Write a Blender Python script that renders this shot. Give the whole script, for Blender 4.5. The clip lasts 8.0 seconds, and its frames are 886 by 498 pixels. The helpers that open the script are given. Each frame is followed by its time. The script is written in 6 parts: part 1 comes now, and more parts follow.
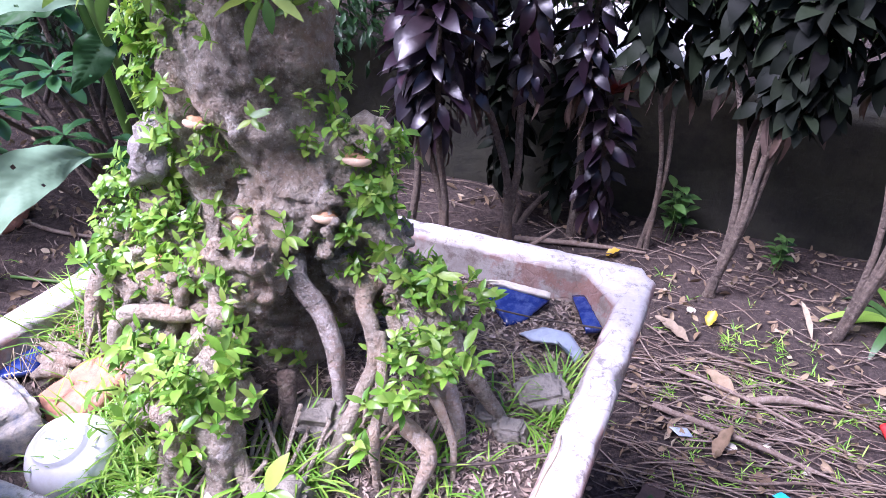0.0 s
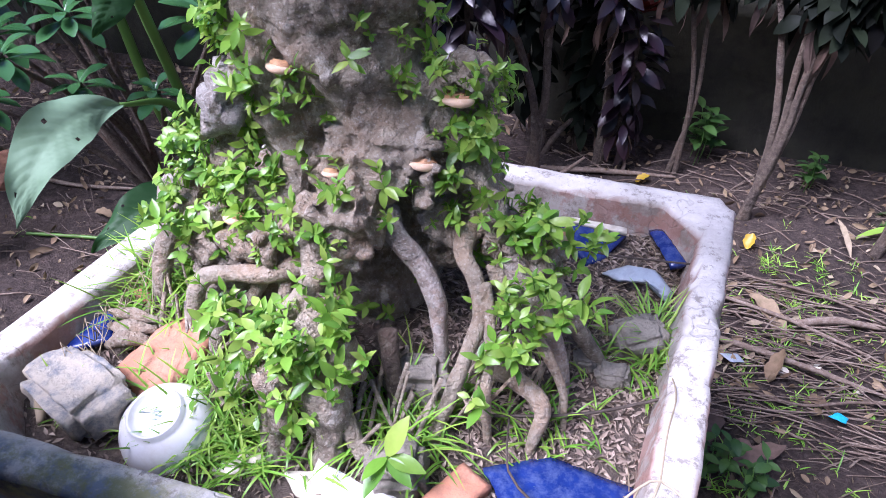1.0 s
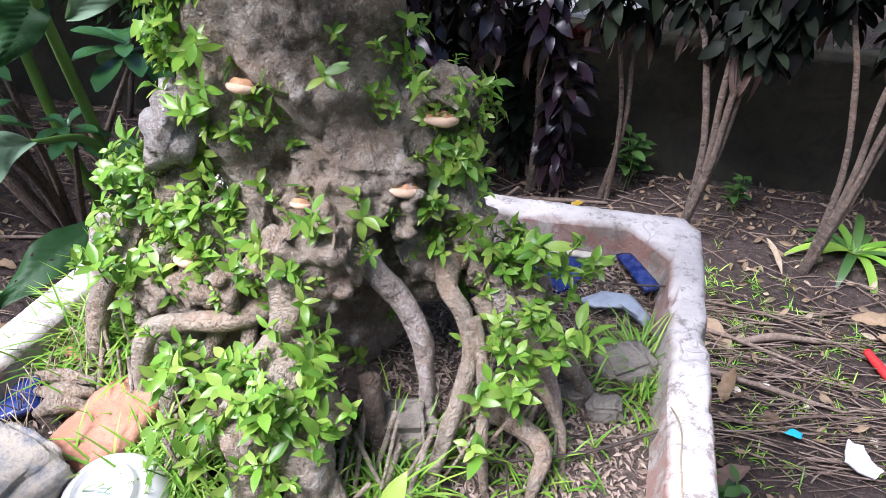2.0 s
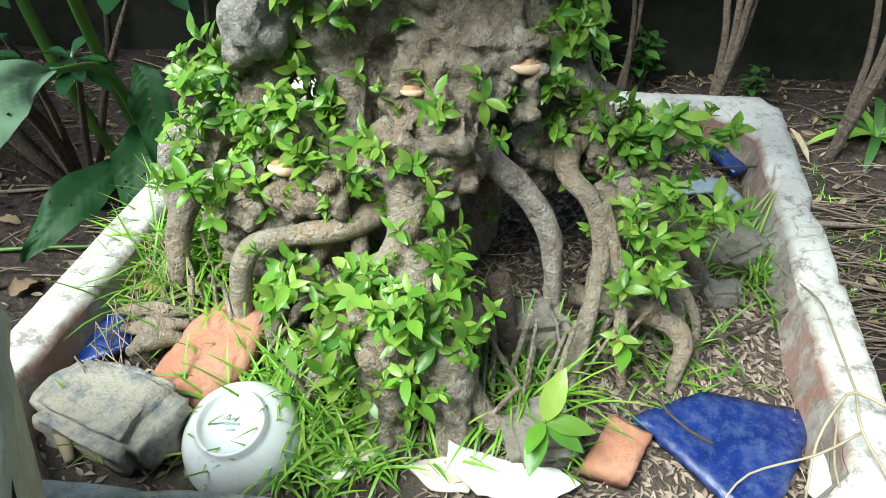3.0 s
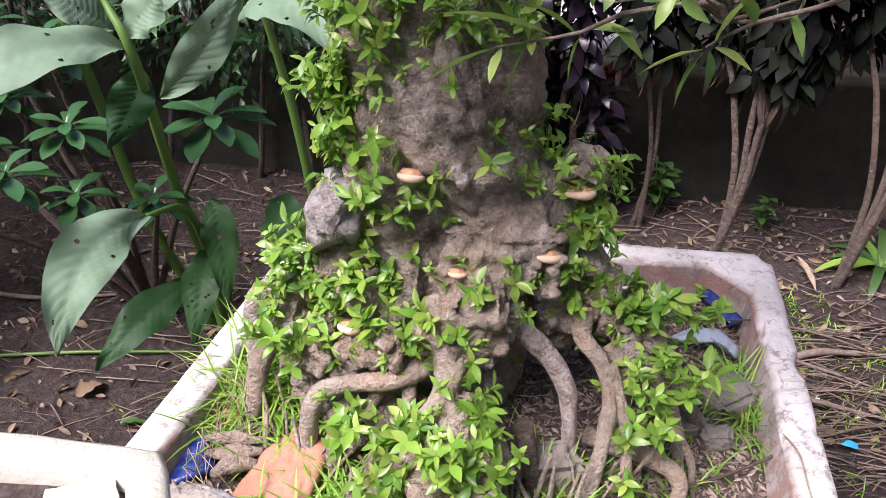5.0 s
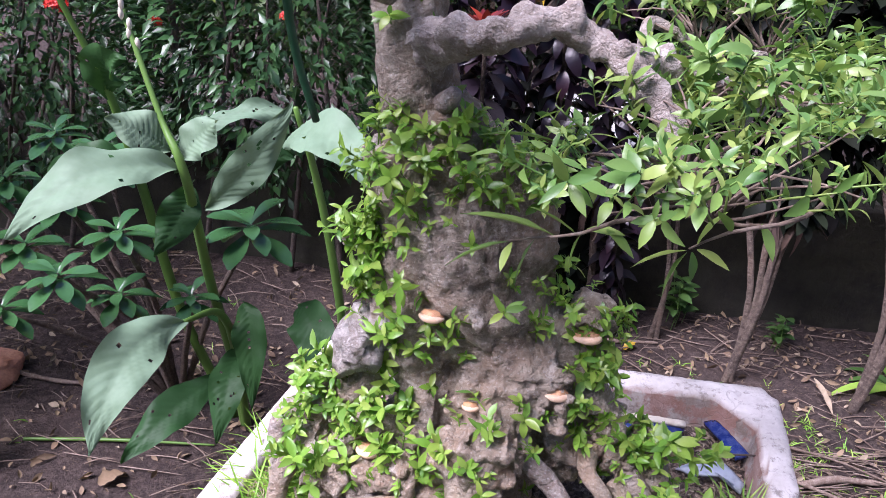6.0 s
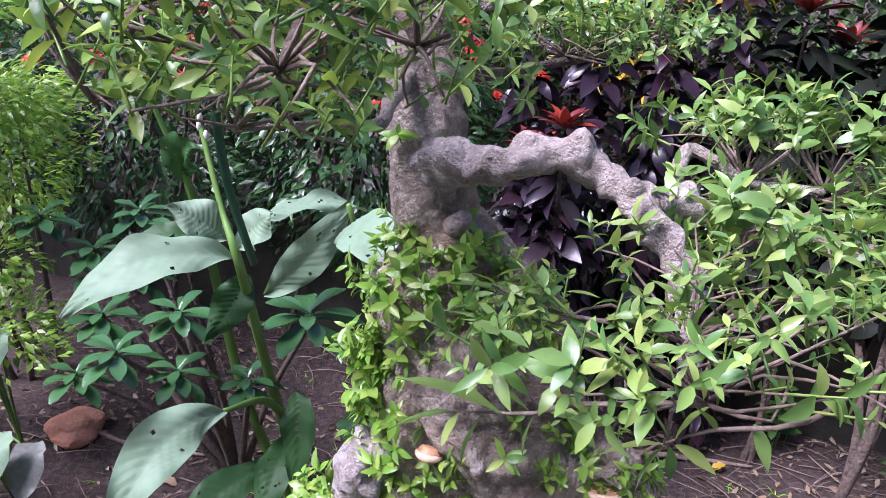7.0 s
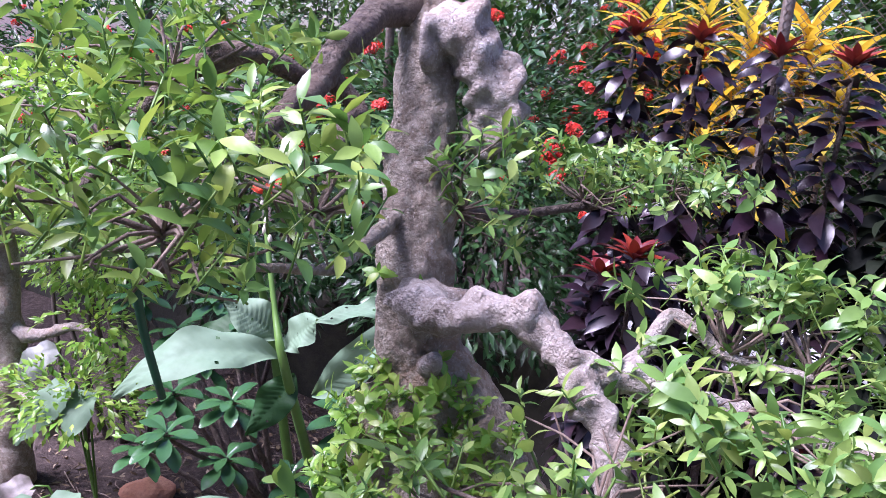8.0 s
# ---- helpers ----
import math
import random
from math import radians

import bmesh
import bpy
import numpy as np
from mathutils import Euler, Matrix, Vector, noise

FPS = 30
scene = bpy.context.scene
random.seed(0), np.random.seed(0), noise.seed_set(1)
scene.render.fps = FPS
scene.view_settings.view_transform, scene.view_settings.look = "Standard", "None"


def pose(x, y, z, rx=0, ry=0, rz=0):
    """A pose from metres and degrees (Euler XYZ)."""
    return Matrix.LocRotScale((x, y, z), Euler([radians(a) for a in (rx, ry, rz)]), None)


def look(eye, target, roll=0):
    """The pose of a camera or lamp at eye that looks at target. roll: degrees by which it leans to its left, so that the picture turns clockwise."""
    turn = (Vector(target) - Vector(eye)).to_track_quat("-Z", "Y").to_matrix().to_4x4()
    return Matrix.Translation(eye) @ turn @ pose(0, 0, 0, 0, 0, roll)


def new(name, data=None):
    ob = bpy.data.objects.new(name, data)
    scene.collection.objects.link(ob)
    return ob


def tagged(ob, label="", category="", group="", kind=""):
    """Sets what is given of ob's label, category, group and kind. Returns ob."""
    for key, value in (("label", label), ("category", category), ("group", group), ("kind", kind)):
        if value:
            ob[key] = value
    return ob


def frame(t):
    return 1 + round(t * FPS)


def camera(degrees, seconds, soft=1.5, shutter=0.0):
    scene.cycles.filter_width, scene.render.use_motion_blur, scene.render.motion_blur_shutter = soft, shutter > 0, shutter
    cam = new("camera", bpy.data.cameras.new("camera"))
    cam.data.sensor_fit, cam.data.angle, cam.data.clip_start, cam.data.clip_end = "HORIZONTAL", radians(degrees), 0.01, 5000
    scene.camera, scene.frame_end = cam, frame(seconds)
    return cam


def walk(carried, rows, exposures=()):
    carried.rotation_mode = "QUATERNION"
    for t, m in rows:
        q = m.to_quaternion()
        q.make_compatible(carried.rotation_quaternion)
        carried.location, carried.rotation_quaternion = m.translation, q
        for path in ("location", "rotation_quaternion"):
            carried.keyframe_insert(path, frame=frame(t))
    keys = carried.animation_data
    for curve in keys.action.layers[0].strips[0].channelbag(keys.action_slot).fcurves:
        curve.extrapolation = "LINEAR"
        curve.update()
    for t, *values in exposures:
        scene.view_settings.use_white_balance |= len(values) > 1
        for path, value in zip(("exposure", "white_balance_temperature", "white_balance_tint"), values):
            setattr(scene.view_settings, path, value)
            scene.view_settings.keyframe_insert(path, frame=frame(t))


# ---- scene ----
cam = camera(61.8, 8.0, soft=0.8)
PATH = [
    (0, (0.150, 0.104, 1.550), (-0.355, 1.700, 0.455), 2.9),
    (0.5, (0.068, 0.124, 1.523), (-0.357, 1.631, 0.278), 2.1),
    (1, (-0.033, 0.118, 1.528), (-0.453, 1.622, 0.278), 1.3),
    (1.2, (-0.046, 0.131, 1.522), (-0.360, 1.587, 0.188), 1.0),
    (2.3, (-0.196, 0.167, 1.428), (-0.389, 1.812, 0.307), 3.5),
    (2.5, (-0.238, 0.172, 1.398), (-0.422, 1.76, 0.196), 2.3),
    (3, (-0.32, 0.168, 1.374), (-0.425, 1.686, 0.076), 0.7),
    (3.5, (-0.354, 0.135, 1.407), (-0.454, 1.627, 0.079), 0.2),
    (4, (-0.361, 0.136, 1.458), (-0.464, 1.747, 0.276), 2.6),
    (4.2, (-0.359, 0.124, 1.478), (-0.486, 1.751, 0.321), 2.6),
    (5.3, (-0.323, 0.055, 1.605), (-0.515, 1.735, 0.537), 1.0),
    (5.5, (-0.317, 0.044, 1.629), (-0.524, 1.75, 0.607), 1.7),
    (6, (-0.326, 0.036, 1.679), (-0.594, 1.792, 0.76), 2.5),
    (6.5, (-0.29, 0.089, 1.701), (-0.676, 1.855, 0.845), 2.0),
    (7, (-0.212, 0.165, 1.721), (-0.808, 1.918, 0.965), 2.2),
    (7.5, (-0.148, 0.192, 1.759), (-0.943, 1.923, 1.149), 2.6),
    (8, (-0.049, 0.253, 1.787), (-1.003, 1.928, 1.256), 4.4),
]
EXPOSURES = [(0, 1.88, 5450, 40), (1.0, 1.44, 5450, 32), (1.2, 1.4, 5700, 6), (2.3, 1.46, 5800, 26), (2.5, 1.42, 5800, 26), (2.6, 1.32, 6000, -4), (3.3, 1.1, 6000, -4), (4.2, 1.02, 7000, -10), (5.3, 1.32, 6000, 40), (5.8, 1.38, 5850, 36), (8, 1.68, 5600, 42)]
walk(cam, [(t, look(eye, target, roll)) for t, eye, target, roll in PATH], EXPOSURES)

# ---- world and light ----
SUN_EL, SUN_ROT = radians(58), radians(228)
world = bpy.data.worlds.new("world")
scene.world = world
world.use_nodes = True
wn, wl = world.node_tree.nodes, world.node_tree.links
wn.clear()
sky = wn.new("ShaderNodeTexSky")
sky.sky_type, sky.sun_disc, sky.sun_elevation, sky.sun_rotation = "NISHITA", False, SUN_EL, SUN_ROT
sky.air_density, sky.dust_density, sky.ozone_density = 1.0, 1.5, 1.5
bg = wn.new("ShaderNodeBackground")
bg.inputs["Strength"].default_value = 0.072
wl.new(sky.outputs[0], bg.inputs["Color"])
wl.new(bg.outputs[0], wn.new("ShaderNodeOutputWorld").inputs["Surface"])
sun = new("sun", bpy.data.lights.new("sun", "SUN"))
sun.data.energy, sun.data.angle, sun.data.color = 4.1, radians(34), (1.0, 0.97, 0.94)
sun.matrix_world = look((-0.62 * 5, -0.55 * 5, 1.32 * 5), (0, 0, 0))


# ---- materials ----
def material(name):
    m = bpy.data.materials.new(name)
    m.use_nodes = True
    n, l = m.node_tree.nodes, m.node_tree.links
    n.clear()
    out = n.new("ShaderNodeOutputMaterial")
    b = n.new("ShaderNodeBsdfPrincipled")
    l.new(b.outputs[0], out.inputs["Surface"])
    return m, n, l, b, out


def noise_fac(n, l, coord, scale, detail=4.0, rough=0.55, lo=0.35, hi=0.65):
    t = n.new("ShaderNodeTexNoise")
    t.inputs["Scale"].default_value, t.inputs["Detail"].default_value, t.inputs["Roughness"].default_value = scale, detail, rough
    l.new(coord, t.inputs["Vector"])
    r = n.new("ShaderNodeMapRange")
    r.inputs["From Min"].default_value, r.inputs["From Max"].default_value = lo, hi
    l.new(t.outputs["Fac"], r.inputs["Value"])
    return r.outputs["Result"]


def mix(n, l, fac, a, b, blend="MIX"):
    m = n.new("ShaderNodeMix")
    m.data_type, m.blend_type = "RGBA", blend
    for key, v in ((0, fac), (6, a), (7, b)):
        if isinstance(v, (tuple, list)):
            m.inputs[key].default_value = (*v, 1.0)
        elif isinstance(v, (int, float)):
            m.inputs[key].default_value = v
        else:
            l.new(v, m.inputs[key])
    return m.outputs[2]


def mathn(n, l, op, a, b=0.0):
    m = n.new("ShaderNodeMath")
    m.operation = op
    for k, v in ((0, a), (1, b)):
        if isinstance(v, (int, float)):
            m.inputs[k].default_value = v
        else:
            l.new(v, m.inputs[k])
    return m.outputs[0]


def bump(n, l, b, height, strength, distance):
    bp = n.new("ShaderNodeBump")
    bp.inputs["Strength"].default_value, bp.inputs["Distance"].default_value = strength, distance
    l.new(height, bp.inputs["Height"])
    l.new(bp.outputs[0], b.inputs["Normal"])


def rand_fac(n, l):
    """A number from 0 to 1 that differs from piece to piece."""
    g, o = n.new("ShaderNodeNewGeometry"), n.new("ShaderNodeObjectInfo")
    return mathn(n, l, "FRACT", mathn(n, l, "ADD", g.outputs["Random Per Island"], o.outputs["Random"]))


def leaf_mat(name, colours, rough=0.4, through_light=0.3, spots=0.25, spec=0.5, scale=60.0):
    m, n, l, b, out = material(name)
    r = rand_fac(n, l)
    ramp = n.new("ShaderNodeValToRGB")
    e = ramp.color_ramp.elements
    while len(e) < len(colours):
        e.new(0.5)
    colours = colours * 2 if len(colours) == 1 else colours
    for k, c in enumerate(colours):
        e[k].position, e[k].color = k / max(1, len(colours) - 1), (*c, 1)
    l.new(r, ramp.inputs[0])
    geo = n.new("ShaderNodeNewGeometry")
    f = noise_fac(n, l, geo.outputs["Position"], scale, 3, 0.6, 0.3, 0.75)
    dark = mix(n, l, 1.0, ramp.outputs[0], (0.55, 0.6, 0.5), "MULTIPLY")
    c = mix(n, l, mathn(n, l, "MULTIPLY", f, spots * 2), ramp.outputs[0], dark)
    l.new(c, b.inputs["Base Color"])
    b.inputs["Roughness"].default_value = rough
    b.inputs["Specular IOR Level"].default_value = spec
    bump(n, l, b, f, 0.15, 0.002)
    tr = n.new("ShaderNodeBsdfTranslucent")
    l.new(mix(n, l, 1.0, c, (1.0, 1.0, 0.6), "MULTIPLY"), tr.inputs["Color"])
    mx = n.new("ShaderNodeMixShader")
    mx.inputs[0].default_value = through_light
    l.new(b.outputs[0], mx.inputs[1])
    l.new(tr.outputs[0], mx.inputs[2])
    l.new(mx.outputs[0], out.inputs["Surface"])
    return m


def rough_mat(name, c1, c2, c3, s1, s2, rough=0.85, bump_d=0.004, bump_s=0.6, metal=0.0, vary=0.0):
    """Two scales of mottling and a fine relief."""
    m, n, l, b, out = material(name)
    co = n.new("ShaderNodeTexCoord").outputs["Object"]
    f1, f2 = noise_fac(n, l, co, s1, 6, 0.65), noise_fac(n, l, co, s2, 6, 0.7, 0.45, 0.7)
    c = mix(n, l, f2, mix(n, l, f1, c1, c2), c3)
    if vary:
        r = rand_fac(n, l)
        c = mix(n, l, mathn(n, l, "MULTIPLY", r, vary), c, mix(n, l, 1.0, c, (0.35, 0.3, 0.28), "MULTIPLY"))
    l.new(c, b.inputs["Base Color"])
    b.inputs["Roughness"].default_value, b.inputs["Metallic"].default_value = rough, metal
    h = mathn(n, l, "ADD", noise_fac(n, l, co, s2 * 2.5, 8, 0.7, 0.2, 0.8), noise_fac(n, l, co, s1 * 1.7, 5, 0.6, 0.2, 0.8))
    bump(n, l, b, h, bump_s, bump_d)
    return m


def bark_mat(name, base, light, dark, pale):
    """Grey-brown bark with fine bumps, lenticels and pale lichen patches."""
    m, n, l, b, out = material(name)
    co = n.new("ShaderNodeTexCoord").outputs["Object"]
    f1 = noise_fac(n, l, co, 9, 5, 0.6)
    f2 = noise_fac(n, l, co, 70, 6, 0.7, 0.42, 0.68)
    f3 = noise_fac(n, l, co, 22, 5, 0.7, 0.58, 0.66)
    v = n.new("ShaderNodeTexVoronoi")
    v.inputs["Scale"].default_value = 150
    l.new(co, v.inputs["Vector"])
    spot = n.new("ShaderNodeMapRange")
    spot.inputs["From Min"].default_value, spot.inputs["From Max"].default_value = 0.28, 0.12
    l.new(v.outputs["Distance"], spot.inputs["Value"])
    c = mix(n, l, f1, base, dark)
    c = mix(n, l, mathn(n, l, "MULTIPLY", noise_fac(n, l, co, 5.5, 5, 0.65, 0.48, 0.6), 0.6), c, (base[0] * 1.15, base[1] * 0.92, base[2] * 0.78))
    c = mix(n, l, mathn(n, l, "MULTIPLY", noise_fac(n, l, co, 42, 6, 0.7, 0.5, 0.62), 0.55), c, dark)
    c = mix(n, l, mathn(n, l, "MULTIPLY", f2, 0.6), c, light)
    c = mix(n, l, mathn(n, l, "MULTIPLY", f3, 0.55), c, pale)
    c = mix(n, l, mathn(n, l, "MULTIPLY", spot.outputs[0], 0.35), c, pale)
    l.new(c, b.inputs["Base Color"])
    b.inputs["Roughness"].default_value = 0.8
    h = mathn(n, l, "ADD", noise_fac(n, l, co, 120, 8, 0.7, 0.2, 0.8), mathn(n, l, "MULTIPLY", noise_fac(n, l, co, 30, 6, 0.65, 0.2, 0.8), 2.0))
    bump(n, l, b, h, 1.0, 0.007)
    return m


BARK = bark_mat("bark", (0.40, 0.34, 0.255), (0.62, 0.56, 0.455), (0.19, 0.145, 0.10), (0.74, 0.70, 0.62))
BARK_PALE = bark_mat("bark_pale", (0.50, 0.44, 0.375), (0.72, 0.67, 0.60), (0.24, 0.19, 0.15), (0.83, 0.81, 0.77))
BARK_BURL = bark_mat("bark_burl", (0.46, 0.43, 0.38), (0.70, 0.68, 0.63), (0.26, 0.22, 0.18), (0.84, 0.83, 0.80))
BARK_DARK = bark_mat("bark_dark", (0.14, 0.105, 0.075), (0.24, 0.19, 0.14), (0.07, 0.05, 0.04), (0.30, 0.26, 0.2))
ROOT = bark_mat("root_bark", (0.46, 0.39, 0.29), (0.62, 0.55, 0.44), (0.27, 0.21, 0.145), (0.68, 0.62, 0.53))
LEAF_YOUNG = leaf_mat("leaf_young", [(0.16, 0.36, 0.04), (0.25, 0.48, 0.06), (0.38, 0.52, 0.10), (0.10, 0.25, 0.035), (0.28, 0.45, 0.07)], 0.32, 0.42, 0.2)
LEAF_PAD = leaf_mat("leaf_pad", [(0.08, 0.19, 0.05), (0.13, 0.27, 0.06), (0.20, 0.35, 0.08), (0.33, 0.43, 0.11), (0.10, 0.22, 0.055), (0.25, 0.38, 0.09)], 0.36, 0.35, 0.2)
LEAF_PAD_DEEP = leaf_mat("leaf_pad_deep", [(0.08, 0.19, 0.05), (0.14, 0.28, 0.06), (0.28, 0.42, 0.08), (0.10, 0.23, 0.06), (0.38, 0.48, 0.10)], 0.36, 0.34, 0.2)
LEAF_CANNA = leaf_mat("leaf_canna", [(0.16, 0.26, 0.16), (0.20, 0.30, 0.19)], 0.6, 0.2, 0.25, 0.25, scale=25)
# Darker copy for canna leaves that stand in shade; the shade is in the colour.
LEAF_CANNA_SHADED = leaf_mat("leaf_canna_shaded", [(0.025, 0.085, 0.025), (0.04, 0.12, 0.03)], 0.55, 0.35, 0.25, 0.3, scale=25)
LEAF_GLOSSY = leaf_mat("leaf_glossy", [(0.025, 0.085, 0.028), (0.045, 0.13, 0.042), (0.035, 0.105, 0.035)], 0.2, 0.1, 0.2)
LEAF_IXORA = leaf_mat("leaf_ixora", [(0.02, 0.06, 0.02), (0.035, 0.10, 0.03), (0.05, 0.13, 0.035)], 0.35, 0.15, 0.2)
LEAF_HEDGE = leaf_mat("leaf_hedge", [(0.03, 0.08, 0.02), (0.06, 0.14, 0.03), (0.09, 0.18, 0.04)], 0.45, 0.2, 0.2)
LEAF_PURPLE = leaf_mat("leaf_purple", [(0.014, 0.008, 0.014), (0.022, 0.012, 0.020), (0.016, 0.014, 0.016), (0.032, 0.012, 0.020)], 0.3, 0.04, 0.3, 0.42)
# Base colour and gloss lowered to stand in for shade from overhead growth.
LEAF_GREENBLACK_SHADED = leaf_mat("leaf_greenblack_shaded", [(0.006, 0.008, 0.006), (0.010, 0.013, 0.009), (0.018, 0.026, 0.014), (0.009, 0.008, 0.008)], 0.55, 0.03, 0.3, 0.08)
LEAF_RED = leaf_mat("leaf_red", [(0.22, 0.025, 0.02), (0.10, 0.015, 0.02), (0.32, 0.045, 0.02)], 0.35, 0.2, 0.2)
LEAF_YELLOW = leaf_mat("leaf_yellow", [(0.75, 0.48, 0.03), (0.80, 0.58, 0.06), (0.50, 0.45, 0.05), (0.75, 0.36, 0.03)], 0.4, 0.45, 0.2)
LEAF_CALADIUM = leaf_mat("leaf_caladium", [(0.30, 0.26, 0.25), (0.22, 0.25, 0.22), (0.34, 0.18, 0.18)], 0.45, 0.25, 0.6, scale=40)
LEAF_DRY = leaf_mat("leaf_dry", [(0.20, 0.13, 0.075), (0.33, 0.24, 0.15), (0.12, 0.075, 0.045), (0.42, 0.34, 0.24)], 0.8, 0.1, 0.4)
LEAF_DEAD = leaf_mat("leaf_dead", [(0.12, 0.07, 0.055), (0.20, 0.13, 0.10), (0.07, 0.045, 0.038), (0.30, 0.23, 0.18)], 0.85, 0.1, 0.4)
GRASS = leaf_mat("grass", [(0.14, 0.34, 0.03), (0.22, 0.46, 0.05), (0.34, 0.50, 0.08), (0.10, 0.26, 0.03)], 0.4, 0.3, 0.1)
STEM_GREEN = leaf_mat("stem_green", [(0.09, 0.20, 0.03), (0.13, 0.26, 0.05)], 0.45, 0.1, 0.2, scale=20)
STAKE_GREEN = leaf_mat("stake_green", [(0.01, 0.07, 0.025)], 0.5, 0.0, 0.3, scale=80)
FLOWER_RED = leaf_mat("flower_red", [(0.62, 0.035, 0.02), (0.75, 0.08, 0.04), (0.55, 0.02, 0.02)], 0.5, 0.3, 0.1)
FLOWER_PINK = leaf_mat("flower_pink", [(0.75, 0.16, 0.12), (0.70, 0.08, 0.05), (0.80, 0.28, 0.24)], 0.5, 0.35, 0.1)
TWIG = rough_mat("twig", (0.17, 0.12, 0.085), (0.26, 0.20, 0.15), (0.36, 0.30, 0.24), 12, 90, vary=0.8)
TWIG_DARK = rough_mat("twig_dark", (0.06, 0.045, 0.035), (0.10, 0.08, 0.06), (0.15, 0.12, 0.10), 12, 90, vary=0.4)
HUSK = leaf_mat("husk", [(0.26, 0.19, 0.15), (0.42, 0.33, 0.26), (0.16, 0.11, 0.085), (0.52, 0.42, 0.34)], 0.85, 0.05, 0.3)
STRAW = leaf_mat("straw", [(0.42, 0.33, 0.22), (0.30, 0.23, 0.15), (0.50, 0.42, 0.3)], 0.8, 0.1, 0.3)
TERRACOTTA = rough_mat("terracotta", (0.42, 0.18, 0.10), (0.50, 0.26, 0.165), (0.32, 0.15, 0.10), 14, 90, 0.85, 0.002)
CONCRETE_STONE = rough_mat("concrete_stone", (0.27, 0.24, 0.19), (0.36, 0.33, 0.27), (0.18, 0.16, 0.13), 14, 60, 0.92, 0.006, 0.9)
PORCELAIN = rough_mat("porcelain", (0.80, 0.80, 0.78), (0.84, 0.84, 0.82), (0.72, 0.70, 0.64), 6, 25, 0.22, 0.0005, 0.1)
CREAM = rough_mat("cream_glaze", (0.62, 0.57, 0.44), (0.68, 0.64, 0.52), (0.5, 0.44, 0.33), 10, 50, 0.4, 0.001, 0.2)
BLUE_GLAZE = rough_mat("blue_glaze", (0.007, 0.016, 0.10), (0.014, 0.032, 0.17), (0.06, 0.085, 0.20), 18, 60, 0.16, 0.0015, 0.3)
GREY_GLAZE = rough_mat("grey_glaze", (0.30, 0.35, 0.40), (0.38, 0.43, 0.47), (0.24, 0.27, 0.3), 10, 40, 0.35, 0.001, 0.2)
MARK_GREEN = rough_mat("mark_green", (0.50, 0.62, 0.56), (0.55, 0.66, 0.6), (0.6, 0.68, 0.62), 30, 90, 0.4, 0.0003, 0.1)
RED_PLASTIC = rough_mat("red_plastic", (0.55, 0.025, 0.025), (0.62, 0.04, 0.035), (0.42, 0.02, 0.02), 20, 80, 0.45, 0.001, 0.3)
CYAN_PLASTIC = rough_mat("cyan_plastic", (0.02, 0.36, 0.55), (0.03, 0.45, 0.62), (0.02, 0.28, 0.45), 30, 90, 0.4, 0.001, 0.3)
WHITE_PAPER = rough_mat("white_paper", (0.66, 0.68, 0.72), (0.74, 0.75, 0.78), (0.5, 0.5, 0.52), 20, 70, 0.7, 0.003, 0.5)
FUNGUS = rough_mat("fungus", (0.50, 0.26, 0.11), (0.58, 0.36, 0.20), (0.34, 0.15, 0.07), 18, 90, 0.7, 0.002, 0.5)
FUNGUS_RIM = rough_mat("fungus_rim", (0.68, 0.50, 0.34), (0.60, 0.40, 0.25), (0.72, 0.58, 0.44), 22, 90, 0.7, 0.001, 0.4)
SOIL_POT = rough_mat("soil_pot", (0.10, 0.072, 0.055), (0.18, 0.14, 0.11), (0.26, 0.205, 0.16), 12, 110, 0.95, 0.012, 1.0)
SOIL = rough_mat("soil", (0.040, 0.026, 0.021), (0.078, 0.052, 0.042), (0.15, 0.11, 0.088), 2.2, 42, 0.95, 0.03, 1.0)
# Damp, mossy tones, darkened further to carry the shade beneath the shrubs.
WALL_MOSSY_SHADED = rough_mat("wall_mossy_shaded", (0.022, 0.023, 0.014), (0.045, 0.042, 0.024), (0.014, 0.013, 0.010), 1.6, 9, 0.95, 0.012, 0.6)
WALL_PALE = rough_mat("wall_pale", (0.50, 0.50, 0.48), (0.42, 0.43, 0.38), (0.56, 0.56, 0.54), 0.8, 8, 0.9, 0.006, 0.4)
CONCRETE = rough_mat("plain_concrete", (0.32, 0.30, 0.27), (0.42, 0.40, 0.36), (0.22, 0.20, 0.18), 4, 40, 0.92, 0.005, 0.6)
STEEL = rough_mat("dull_steel", (0.16, 0.14, 0.12), (0.22, 0.19, 0.16), (0.14, 0.08, 0.05), 12, 90, 0.6, 0.001, 0.3, metal=0.6)


